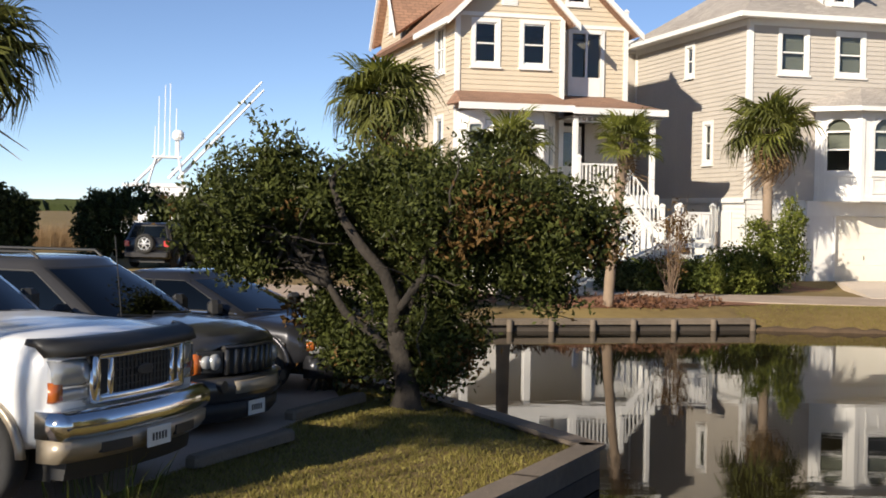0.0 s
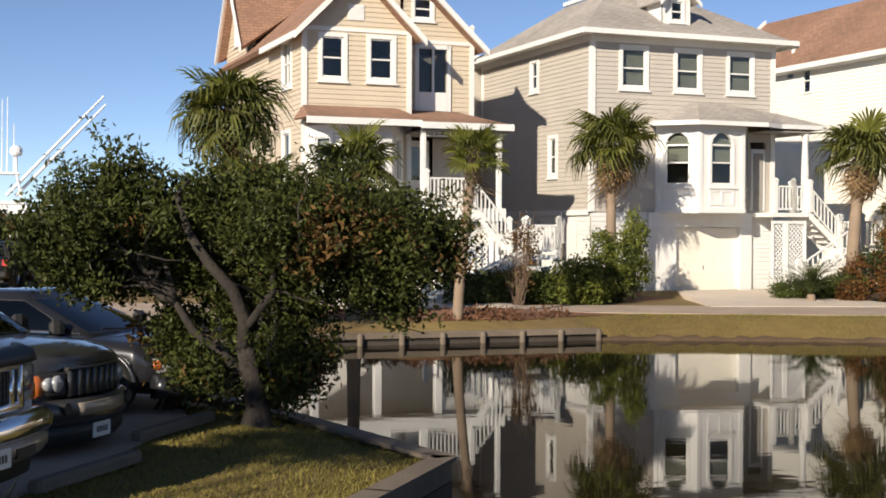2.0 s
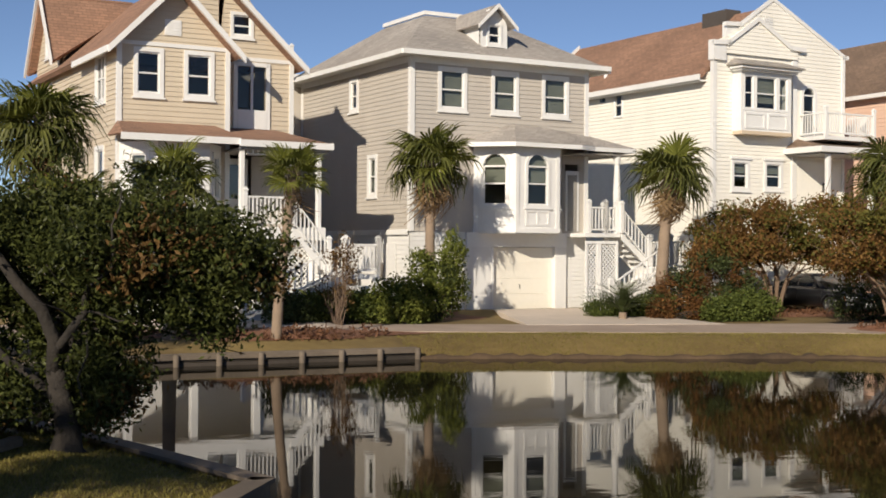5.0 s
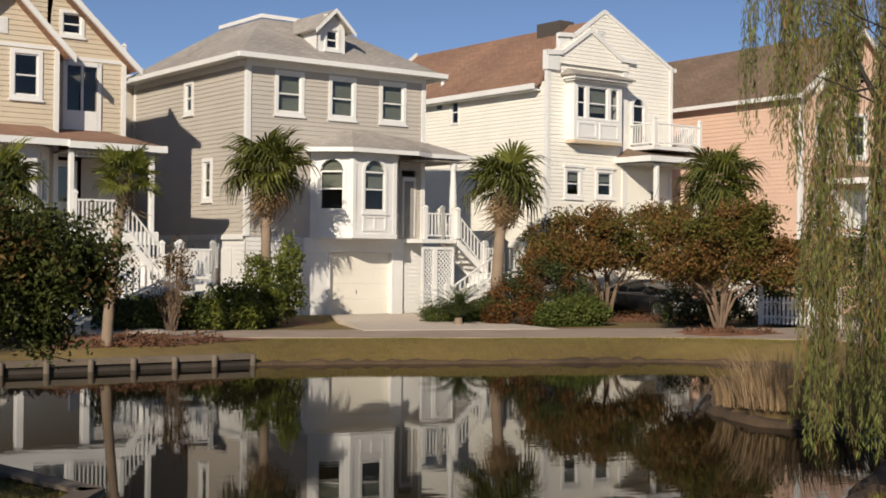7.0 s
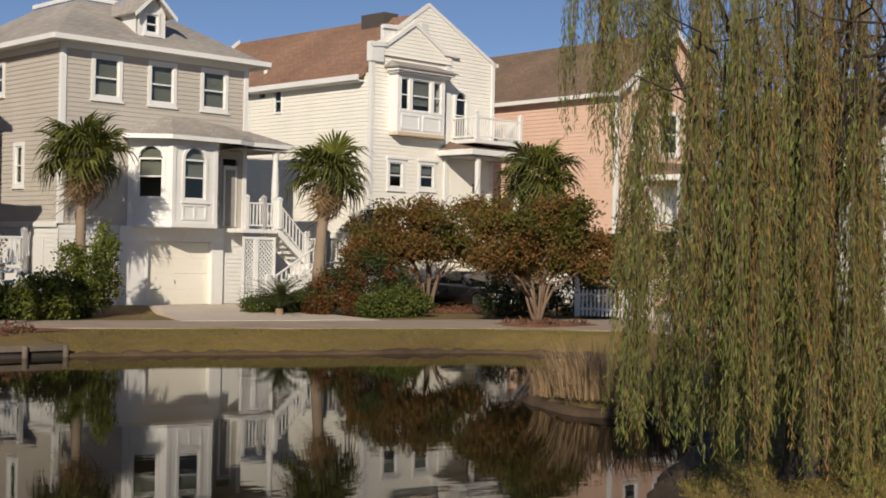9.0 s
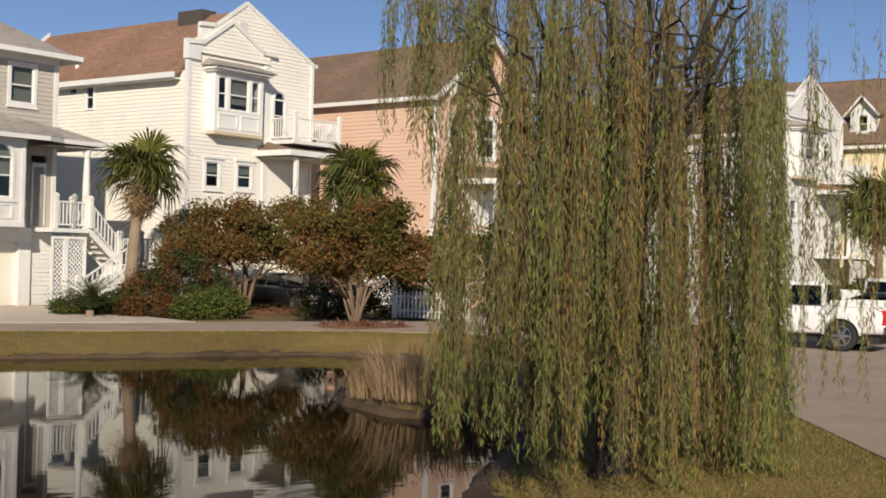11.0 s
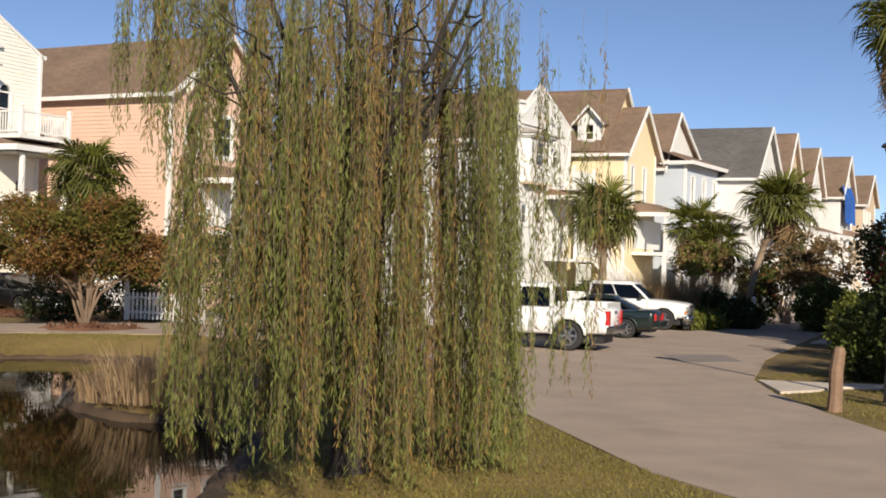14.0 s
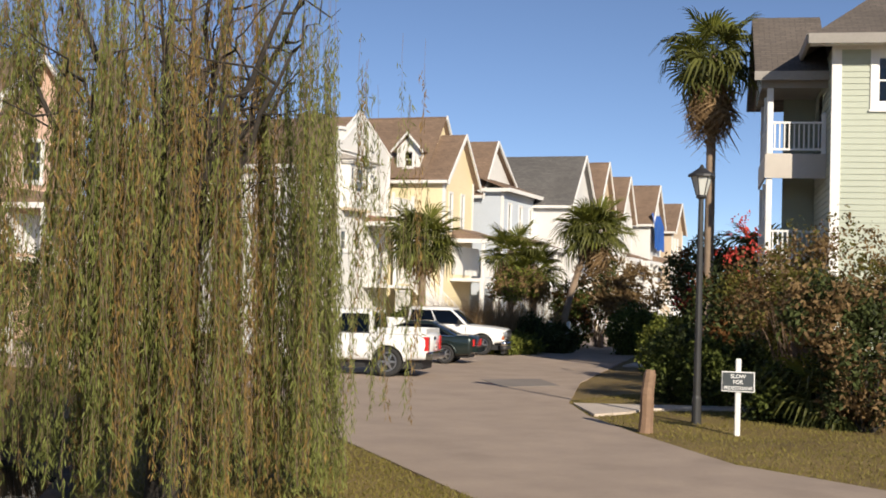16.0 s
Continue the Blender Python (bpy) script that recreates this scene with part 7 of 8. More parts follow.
# the right-hand side of the street
bush(*at(65.3, 58.0), [(0, 0, 1.1, 1.6, 1.4, 1.1), (1.6, 0.3, 0.9, 1.2, 1.1, 0.9)], 6000, H, "rounded green shrub at the corner of the path", seed=55, length=0.11, width=0.05)
bush(*at(66.8, 44.0), [(0, 0, 1.05, 0.85, 0.8, 0.85), (0.45, -0.5, 0.8, 0.7, 0.65, 0.75), (-0.3, 0.4, 0.8, 0.5, 0.5, 0.65)], 9500, M["shrub_leaf"], "sunlit rounded hedge beside the footpath", seed=56, length=0.09, width=0.045)
bush(*at(68.6, 52.0), [(0, 0, 3.4, 2.2, 2.0, 1.6), (2.2, 0.8, 3.0, 2.0, 1.8, 1.5), (-1.2, -0.8, 1.6, 1.3, 1.4, 1.3), (0.6, 0, 1.4, 2.4, 2.0, 1.2)], 11000, M["dark_leaf"], "dark oleander thicket with red flowers", seed=57, length=0.13, width=0.05, accent=M["red_leaf"], share=0.12, twigs=30)
bush(*at(68.5, 30.5), [(0, 0, 0.8, 0.8, 0.7, 0.8), (0.9, -0.9, 0.75, 0.9, 0.7, 0.75), (0.3, 0.9, 0.9, 0.8, 0.7, 0.9)], 9500, H, "green roadside shrubs behind the lamp post", seed=58, length=0.09, width=0.045, accent=M["dark_leaf"], share=0.35)
bush(*at(70.4, 37.0), [(0, 0, 2.2, 1.3, 1.3, 1.1), (1.3, -0.8, 2.5, 1.2, 1.2, 1.0), (-1.0, 0.5, 2.3, 1.0, 1.0, 1.0), (0.3, 0, 1.0, 1.6, 1.4, 1.0)], 7500, M["dark_leaf"], "dark evergreen mass behind the footpath", seed=59, length=0.11, width=0.05, accent=M["red_leaf"], share=0.1, twigs=26)
bush(*at(72.4, 29.0), [(0, 0, 2.9, 1.3, 1.2, 1.0), (1.2, -0.5, 3.1, 1.2, 1.2, 1.1), (-0.9, 0.5, 2.6, 0.9, 1.0, 0.9), (0.5, 0, 1.9, 1.4, 1.2, 0.8), (2.2, -1.0, 2.7, 0.9, 0.9, 0.9)], 7600, M["myrtle_tan"], "thin crape myrtle with tan seed heads", "tree", "tree", seed=60, length=0.07, width=0.035, accent=M["myrtle_green"], share=0.3, twigs=64, gap=-0.2, bark=M["pale_bark"])
bush(*at(71.5, 27.5), [(0, 0, 0.5, 0.9, 0.8, 0.6), (1.2, -0.6, 0.6, 0.9, 0.8, 0.7), (2.4, -1.4, 0.65, 1.0, 0.8, 0.75)], 7500, M["dark_leaf"], "dense mixed shrubs along the verge", seed=61, length=0.08, width=0.04, accent=H, share=0.4)
bush(*at(75.0, 26.0), [(0, 0, 1.1, 1.0, 1.0, 0.9), (1.2, -1.0, 1.2, 1.0, 1.0, 1.0), (0.3, 0, 2.3, 0.6, 0.6, 0.5), (-0.8, 0.6, 2.2, 0.8, 0.8, 0.7), (0.9, -0.8, 2.6, 0.8, 0.8, 0.6)], 8500, M["dark_leaf"], "tall dark shrubs before the green house", seed=62, length=0.09, width=0.045, accent=M["myrtle_tan"], share=0.4)
fl = np.random.default_rng(4)
for az, d, z in ((67.6, 49.0, 2.6), (67.9, 48.5, 3.0), (67.2, 49.0, 2.4), (69.8, 35.0, 4.4), (69.3, 35.0, 3.6), (68.0, 50.2, 1.9), (70.3, 34.8, 3.9)):
    x, y = at(az, d)
    v, f = leaves(fl, np.array([[0, 0, 0.0]]) + fl.normal(size=(12, 3)) * 0.16, 7, 0.05, 0.08, 0.06)
    hh = thing("flower_cluster", "bright red oleander blossom cluster", "flowers", pose(x, y, z), "oleander blossoms")
    tagged(part("petals", leaf_mesh("petals", v, f, M["flower"]), None, hh), kind="stuff")
bush(*at(63.7, 67.0), [(0, 0, 2.6, 2.0, 1.2, 1.6), (1.8, 0, 3.2, 1.5, 1.2, 1.5), (-0.6, 0.3, 1.9, 1.0, 1.0, 0.7)], 2600, M["myrtle_tan"], "brownish crape myrtle before the far porches", "tree", "tree", seed=64, length=0.13, width=0.07, accent=M["dark_leaf"], share=0.4, twigs=26, gap=-0.2, bark=M["pale_bark"])
bush(*at(62.5, 64.0), [(0, 0, 1.0, 1.3, 1.0, 1.0), (0.6, 0.4, 2.2, 0.9, 0.9, 0.9)], 3200, H, "green shrub behind the picket fence", seed=65, length=0.12, width=0.06, accent=M["red_leaf"], share=0.25)
bush(*at(65.4, 63.0), [(0, 0, 2.9, 1.6, 1.2, 1.3), (-1.2, 0.4, 2.4, 1.1, 1.0, 1.1)], 2600, M["myrtle_tan"], "thin brown tree behind the clipped shrub", "tree", "tree", seed=66, length=0.12, width=0.06, twigs=24, gap=-0.1, bark=M["pale_bark"])
# far left
bush(*at(-13.4, 62.0), [(0, 0, 1.7, 2.4, 1.5, 1.7), (-1.6, 0.4, 1.5, 1.3, 1.3, 1.5), (2.3, 0, 1.4, 1.5, 1.3, 1.4)], 9000, M["dark_leaf"], "dark rounded bush beyond the parking lot", seed=71, length=0.14, width=0.08)
bush(*at(-19.6, 55.0), [(0, 0, 1.6, 2.4, 1.6, 1.6)], 8000, M["dark_leaf"], "dark bush at the lot's far corner", seed=72, length=0.14, width=0.08)
bush(*at(-6.5, 60.0), [(0, 0, 2.2, 3.0, 1.6, 2.0), (4.0, 0, 2.4, 3.0, 1.6, 2.2), (-3.0, 0, 1.6, 2.0, 1.5, 1.6)], 9000, M["dark_leaf"], "dark trees closing the parking lot", "tree", "tree", seed=73, length=0.16, width=0.08)
for az in (-17.6, -16.9, -16.2):
    reeds(*at(az, 75.0), 2.2, 900, 1.5, M["dry_grass"], "tall tan marsh grass beyond the lot", int(-az * 10), "marsh_grass")
sh = Shape()
for i in range(90):
    az = -30 + i * 0.9
    x, y = at(az, 900)
    w, t = 22, 6 + 3 * math.sin(i * 1.7) + 2 * math.sin(i * 0.6)
    sh.loft([[(x - w, y, -1), (x + w, y, -1), (x + w, y + 20, -1), (x - w, y + 20, -1)], [(x - w * 0.8, y + 5, t), (x + w * 0.8, y + 5, t * 0.9), (x + w * 0.8, y + 12, t * 0.9), (x - w * 0.8, y + 12, t)]], False, True)
tagged(part("far_woods", sh, M["dark_leaf"]), "low dark treeline on the horizon", "woods", kind="stuff")


# ---- vehicles: local x forwards, y to the left, z up from the ground ----
def heading(px, py, az, forward=0.0):
    """The pose of a vehicle pointing towards azimuth az; forward shifts it along that way."""
    a = radians(az)
    return pose(px + math.sin(a) * forward, py + math.cos(a) * forward, 0.024, 0, 0, 90 - az)


def wheel_mesh(r, w):
    tyre = Shape()
    prof = [(0.62, -0.5), (0.9, -0.5), (0.98, -0.4), (1.0, -0.15), (1.0, 0.15), (0.98, 0.4), (0.9, 0.5), (0.62, 0.5)]
    rings = [[(math.cos(a) * p * r, q * w, math.sin(a) * p * r) for p, q in prof] for a in np.linspace(0, 6.28319, 25)]
    tyre.loft(rings)
    rim = Shape()
    rim.loft([[(math.cos(a) * p * r, q * w, math.sin(a) * p * r) for p, q in ((0.63, -0.42), (0.66, 0.5), (0.58, 0.5), (0.54, 0.3), (0.54, -0.42))] for a in np.linspace(0, 6.28319, 25)])
    for k in range(6):
        a = 6.28319 * k / 6
        c, s = math.cos(a), math.sin(a)
        u, v = Vector((c, 0, s)), Vector((-s, 0, c))
        rim.loft([[u * 0.08 * r - v * 0.09 * r + Vector((0, d, 0)) for d in (0.26 * w, 0.42 * w)] + [u * 0.08 * r + v * 0.09 * r + Vector((0, d, 0)) for d in (0.42 * w, 0.26 * w)],
                  [u * 0.57 * r - v * 0.06 * r + Vector((0, d, 0)) for d in (0.22 * w, 0.38 * w)] + [u * 0.57 * r + v * 0.06 * r + Vector((0, d, 0)) for d in (0.38 * w, 0.22 * w)]], True, True)
    rim.tube([(0, 0.2 * w, 0), (0, 0.46 * w, 0)], 0.13 * r, 12)
    back = Shape().tube([(0, -0.3 * w, 0), (0, 0.1 * w, 0)], 0.54 * r, 20)
    return mesh_of("tyre", tyre, M["rubber"], True), mesh_of("rim", rim, M["alloy"]), mesh_of("brake_drum", back, M["black_plastic"])


def vehicle(name, label, category, m, paint, L, W, stations, cabin, wheels, wheel_r=0.36, lower=None, front="car", plate_on="front", grille=None, antenna=False, roof_rack=False, spare=False, bed=None, group=""):
    """stations: (x, half width, low z, high z) from tail to nose. cabin: (tail, front) at the belt, (tail, front) at the roof, belt z, roof z, half widths."""
    h = thing(name, label, category, m, group)
    st = np.array(stations, float)
    X, xt = st[-1, 0], st[0, 0]
    wn2, zl, zh = stations[-1][1:]
    wmax = st[:, 1].max()
    sweep = {"truck": 0.13, "suv": 0.2, "car": 0.34}[front]

    def nose(y):
        """How far the nose has curved back at y."""
        return sweep * min(1.0, abs(y) / wn2) ** 2.6

    # the body: dense sections, raised over the wheels
    ra = wheel_r * 1.13
    xs = np.unique(np.round(np.concatenate([np.linspace(xt, X, 46), st[:, 0]] + [x + ra * np.cos(np.linspace(0.02, 3.12, 15)) for x in wheels]), 3))
    rings = []
    for x in xs:
        w, lo, hi = (float(np.interp(x, st[:, 0], st[:, k])) for k in (1, 2, 3))
        arch = max([wheel_r + math.sqrt(max(0.0, ra * ra - (x - q) ** 2)) if abs(x - q) < ra else 0 for q in wheels])
        hh = hi - lo
        half = [(w * 0.88, lo), (w * 0.97, lo + 0.06), (w * 0.985, lo + hh * 0.3), (w, lo + hh * 0.55), (w * 0.99, lo + hh * 0.78), (w * 0.965, hi - 0.07), (w * 0.92, hi - 0.025), (w * 0.8, hi + 0.004), (w * 0.45, hi + 0.028), (w * 0.12, hi + 0.034)]
        half = [(y, min(max(z, arch), hi + 0.034)) for y, z in half]
        k = smoothstep(X - 0.75, X, x)
        ring = [(x - float(k) * nose(y), y, z) for y, z in half]
        rings.append(ring + [(a, -b, c) for a, b, c in reversed(ring)])
    part("body", Shape().loft(rings, True, True), paint, h, smooth=True)
    part("underbody", Shape().box(xt + 0.2, X - 0.3, -wmax + 0.3, wmax - 0.3, 0.22, st[:, 2].max() + 0.3), M["black_plastic"], h)
    for x in wheels:
        for sgn in (1, -1):
            lip = Shape().loft([[(x + math.cos(a) * r, sgn * (wmax * 0.985 + o), wheel_r + math.sin(a) * r) for r, o in ((ra - 0.005, -0.03), (ra - 0.005, 0.018), (ra + 0.05, 0.014), (ra + 0.055, -0.03))] for a in np.linspace(0.05, 3.09, 22)], True, True)
            part("wheel_arch", lip, lower or paint, h, smooth=True)
    if lower or front == "suv":
        for sgn in (1, -1):
            y0, y1 = sorted((sgn * (wmax - 0.05), sgn * (wmax + 0.012)))
            part("lower_cladding", Shape().chamfer(wheels[1] + ra + 0.08, wheels[0] - ra - 0.08, y0, y1, st[2, 2], st[2, 2] + 0.22, 0.02), lower or M["black_plastic"], h)
    # the cabin: bowed front and tail, sides that lean in, a crowned roof
    (bt, bf), (rt, rf), zb, zr, wb, wr = cabin
    bow = 0.16

    def plan(t, inset=0.0):
        tt, ff, w = bt + (rt - bt) * t + inset, bf + (rf - bf) * t + 0.03 * math.sin(math.pi * t) - inset, wb + (wr - wb) * t ** 1.25 - inset * 0.7
        return tt, ff, w

    def cabin_ring(t, z, inset=0.0):
        tt, ff, w = plan(t, inset)
        ys = np.linspace(-1, 1, 11)
        return [(ff - bow * abs(q) ** 3.2, q * w, z) for q in ys] + [(tt + 0.1 * abs(q) ** 3.2, -q * w, z) for q in ys]

    hz = zr - 0.06 - zb
    lv = [cabin_ring(0, zb - 0.1)] + [cabin_ring(t, zb + hz * t) for t in np.linspace(0, 1, 7)] + [cabin_ring(1, zr - 0.02, 0.03), cabin_ring(1, zr + 0.005, 0.1), cabin_ring(1, zr + 0.02, 0.3)]
    part("cabin", Shape().loft(lv, True, True), paint, h, smooth=True)

    def side_pane(a, b, sgn, out, t0, t1):
        rows_ = []
        for t in np.linspace(t0, t1, 5):
            tt, ff, w = plan(t)
            ff, tt = ff - bow, tt + 0.1
            rows_.append([(tt + (ff - tt) * q, sgn * (w + out), zb + hz * t) for q in np.linspace(a, b, 4)])
        return Shape().loft(rows_, closed=False)

    def end_pane(head, k, out, t0, t1):
        rows_ = []
        for t in np.linspace(t0, t1, 6):
            tt, ff, w = plan(t)
            rows_.append([((ff - bow * abs(q) ** 3.2 + out) if head else (tt + 0.1 * abs(q) ** 3.2 - out), q * w, zb + hz * t) for q in np.linspace(-k, k, 9)])
        return Shape().loft(rows_, closed=False)

    n_side = 2 if L < 5.3 or bed else 3
    spans = np.linspace(0.03, 0.985, n_side + 1)
    for sgn in (1, -1):
        for a, b in zip(spans, spans[1:]):
            part("side_window", side_pane(a + 0.022, b - 0.022, sgn, 0.01, 0.08, 0.88), M["car_glass"], h, smooth=True)
            # black sheet behind the whole pane: seal at the rim, unlit cabin within
            part("seal_and_dark_cabin", side_pane(a + 0.012, b - 0.012, sgn, 0.005, 0.05, 0.91), M["black_plastic"], h, smooth=True)
        part("belt_trim", side_pane(0.0, 1.0, sgn, 0.012, -0.01, 0.045), M["chrome"] if front == "car" else M["black_plastic"], h)
    for head, nm in ((True, "windscreen"), (False, "rear_window")):
        part(nm, end_pane(head, 0.86, 0.012, 0.06, 0.92), M["car_glass"], h, smooth=True)
        # same here: the black sheet paints the dark interior as well as the seal
        part("seal_and_dark_cabin", end_pane(head, 0.9, 0.006, 0.02, 0.95), M["black_plastic"], h, smooth=True)
    for sgn in (0.55, -0.15):
        part("wiper", Shape().tube([(bf + 0.05, sgn * wb, zb + 0.03), (bf - 0.06, (sgn - 0.5) * wb, zb + 0.06)], 0.012, 5), M["black_plastic"], h)
    # wheels
    ty, ri, dr = wheel_mesh(wheel_r, 0.23)
    for x in wheels:
        for sgn in (1, -1):
            w = part("wheel", dr, None, h)
            w.matrix_local = pose(x, sgn * (wmax - 0.13), wheel_r, 0, 0, 0 if sgn > 0 else 180)
            part("tyre", ty, None, w)
            part("rim", ri, None, w)
    for sgn in (1, -1):
        part("mirror", Shape().chamfer(bf - 0.5, bf - 0.34, min(sgn * (wb + 0.03), sgn * (wb + 0.24)), max(sgn * (wb + 0.03), sgn * (wb + 0.24)), zb + 0.02, zb + 0.19, 0.05), M["black_plastic"], h)
        for xx in [bt + (bf - bt) * (spans[k] + 0.05) for k in range(n_side)][-2:]:
            part("door_handle", Shape().chamfer(xx, xx + 0.18, sgn * wmax - 0.02, sgn * wmax + 0.018, zb - 0.2, zb - 0.16, 0.01), paint, h)
        for k in range(1, n_side + 1):
            xx = bt + (bf - bt) * min(spans[k], 0.94)
            part("door_gap", Shape().box(xx - 0.004, xx + 0.004, min(sgn * wmax * 0.975, sgn * (wmax + 0.002)), max(sgn * wmax * 0.975, sgn * (wmax + 0.002)), st[2, 2] + 0.25, zb - 0.06), M["black_plastic"], h)
        wt, th = stations[0][1], stations[0][3]
        y0, y1 = sorted((sgn * wt * 1.03, sgn * wt * 0.80))
        part("tail_light", Shape().chamfer(xt - 0.025, xt + 0.16, y0, y1, th - 0.46 if bed else th - 0.28, th - 0.06, 0.02), M["red_lens"], h)

    def band(y0, y1, prof):
        """A piece across the nose from y0 to y1; prof: (how far proud, z) round its section."""
        ys = np.linspace(y0, y1, max(3, int(abs(y1 - y0) / 0.07) + 1))
        return Shape().loft([[(X - nose(y) + o, y, z) for o, z in prof] for y in ys], True, True)

    def bar(y0, y1, z0, z1, o0=-0.05, o1=0.03, r=0.015):
        return band(y0, y1, [(o0, z0), (o1 - r, z0), (o1, z0 + r), (o1, z1 - r), (o1 - r, z1), (o0, z1)])

    half, gm_, bars = grille or (0.42, M["black_plastic"], 7)
    if front == "truck":
        z0, z1 = zh - 0.36, zh - 0.06
        part("grille_back", bar(-half, half, z0, z1, -0.06, 0.012), M["black_plastic"], h)
        for a, b, c, e in ((-half - 0.03, half + 0.03, z1 - 0.02, z1 + 0.05), (-half - 0.03, half + 0.03, z0 - 0.05, z0 + 0.02), (-half - 0.05, -half + 0.02, z0 - 0.04, z1 + 0.04), (half - 0.02, half + 0.05, z0 - 0.04, z1 + 0.04), (-half + 0.13, -half + 0.16, z0, z1), (half - 0.16, half - 0.13, z0, z1)):
            part("grille_surround", bar(a, b, c, e, -0.05, 0.045), gm_, h, smooth=True)
        for i in range(bars):
            y = -half + 0.18 + (i + 0.5) * 2 * (half - 0.18) / bars
            part("grille_bar", bar(y - 0.009, y + 0.009, z0 + 0.02, z1 - 0.02, 0.0, 0.024, 0.004), M["iron"], h)
        for z in np.linspace(z0 + 0.06, z1 - 0.06, 4):
            part("grille_bar", bar(-half + 0.16, half - 0.16, z - 0.006, z + 0.006, 0.0, 0.02, 0.003), M["iron"], h)
        for sgn in (1, -1):
            a, b = sorted((sgn * (half + 0.07), sgn * wn2 * 1.0))
            part("headlight", bar(a, b, z0 + 0.1, z1, -0.1, 0.02, 0.03), M["lamp_lens"], h, smooth=True)
            part("turn_signal", bar(a, b, z0 - 0.01, z0 + 0.085, -0.1, 0.018, 0.02), M["lamp_lens"], h, smooth=True)
            a, b = sorted((sgn * wn2 * 0.93, sgn * wn2 * 1.015))
            part("side_marker", bar(a, b, z0 - 0.01, z0 + 0.14, -0.1, 0.022, 0.02), M["amber"], h, smooth=True)
        zc = z0 - 0.07
        part("front_bumper", band(-wn2 * 1.05, wn2 * 1.05, [(-0.12, zc - 0.2), (0.12, zc - 0.2), (0.16, zc - 0.15), (0.17, zc - 0.08), (0.14, zc - 0.03), (0.1, zc), (-0.12, zc)]), M["chrome"], h, smooth=True)
        part("bumper_valance", band(-wn2 * 1.03, wn2 * 1.03, [(-0.12, zc - 0.38), (0.06, zc - 0.38), (0.13, zc - 0.3), (0.14, zc - 0.21), (-0.12, zc - 0.205)]), lower or M["iron"], h, smooth=True)
        part("air_dam", band(-wn2 * 0.9, wn2 * 0.9, [(-0.12, zc - 0.52), (0.0, zc - 0.52), (0.03, zc - 0.385), (-0.12, zc - 0.385)]), M["black_plastic"], h)
        for a in (-0.62, 0.3):
            part("air_intake", bar(a, a + 0.32, zc - 0.33, zc - 0.25, 0.1, 0.143, 0.003), M["black_plastic"], h)
        zp, op = zc - 0.36, 0.16
    elif front == "suv":
        z0, z1 = zh - 0.3, zh - 0.04
        part("grille_back", bar(-half, half, z0, z1, -0.06, 0.006), M["black_plastic"], h)
        part("grille_surround", bar(-half - 0.03, half + 0.03, z1, z1 + 0.035, -0.05, 0.03), paint, h)
        for i in range(bars + 1):
            y = -half + i * 2 * half / bars
            part("grille_bar", bar(y - 0.022, y + 0.022, z0, z1, -0.02, 0.03, 0.012), paint, h, smooth=True)
        for sgn in (1, -1):
            a, b = sorted((sgn * (half + 0.05), sgn * wn2 * 0.98))
            part("headlight_well", bar(a, b, z0 + 0.02, z1 - 0.01, -0.06, 0.012), M["black_plastic"], h)
            for c, r in ((half + 0.13, 0.085), (half + 0.29, 0.07)):
                y = sgn * min(c, wn2 * 0.86)
                zc = (z0 + z1) / 2 + 0.01
                part("headlight", Shape().tube([(X - nose(y) - 0.04, y, zc), (X - nose(y) + 0.025, y, zc), (X - nose(y) + 0.04, y, zc)], [r, r, r * 0.6], 16), M["lamp_lens"], h, smooth=True)
            a, b = sorted((sgn * wn2 * 0.94, sgn * wn2 * 1.03))
            part("turn_signal", bar(a, b, z0 + 0.02, z1 - 0.03, -0.14, 0.02, 0.02), M["amber"], h, smooth=True)
        zc = z0 - 0.02
        part("front_bumper", band(-wn2 * 1.04, wn2 * 1.04, [(-0.12, zc - 0.26), (0.05, zc - 0.26), (0.1, zc - 0.2), (0.11, zc - 0.1), (0.08, zc - 0.02), (0.02, zc), (-0.12, zc)]), paint, h, smooth=True)
        part("bumper_valance", band(-wn2 * 1.0, wn2 * 1.0, [(-0.12, zc - 0.46), (-0.02, zc - 0.46), (0.05, zc - 0.38), (0.06, zc - 0.265), (-0.12, zc - 0.265)]), M["black_plastic"], h, smooth=True)
        part("bumper_step", bar(-half * 0.95, half * 0.95, zc - 0.17, zc - 0.04, 0.03, 0.113, 0.01), M["silver_trim"], h, smooth=True)
        zp, op = zc - 0.42, 0.05
    else:
        z0, z1 = zh - 0.2, zh - 0.06
        part("grille_back", bar(-half, half, z0, z1, -0.06, 0.012), M["black_plastic"], h)
        part("grille_surround", bar(-half - 0.03, half + 0.03, z1, z1 + 0.03, -0.05, 0.03), M["chrome"], h, smooth=True)
        for z in np.linspace(z0 + 0.02, z1 - 0.03, 3):
            part("grille_bar", bar(-half, half, z, z + 0.018, -0.02, 0.025, 0.005), M["chrome"], h)
        for sgn in (1, -1):
            a, b = sorted((sgn * (half + 0.05), sgn * wn2 * 1.04))
            part("headlight", bar(a, b, z0 + 0.02, z1 + 0.05, -0.2, 0.02, 0.03), M["lamp_lens"], h, smooth=True)
            a, b = sorted((sgn * wn2 * 1.0, sgn * wn2 * 1.07))
            part("turn_signal", bar(a, b, z0 + 0.06, z1 + 0.03, -0.24, 0.025, 0.02), M["amber"], h, smooth=True)
        zc = z0 - 0.01
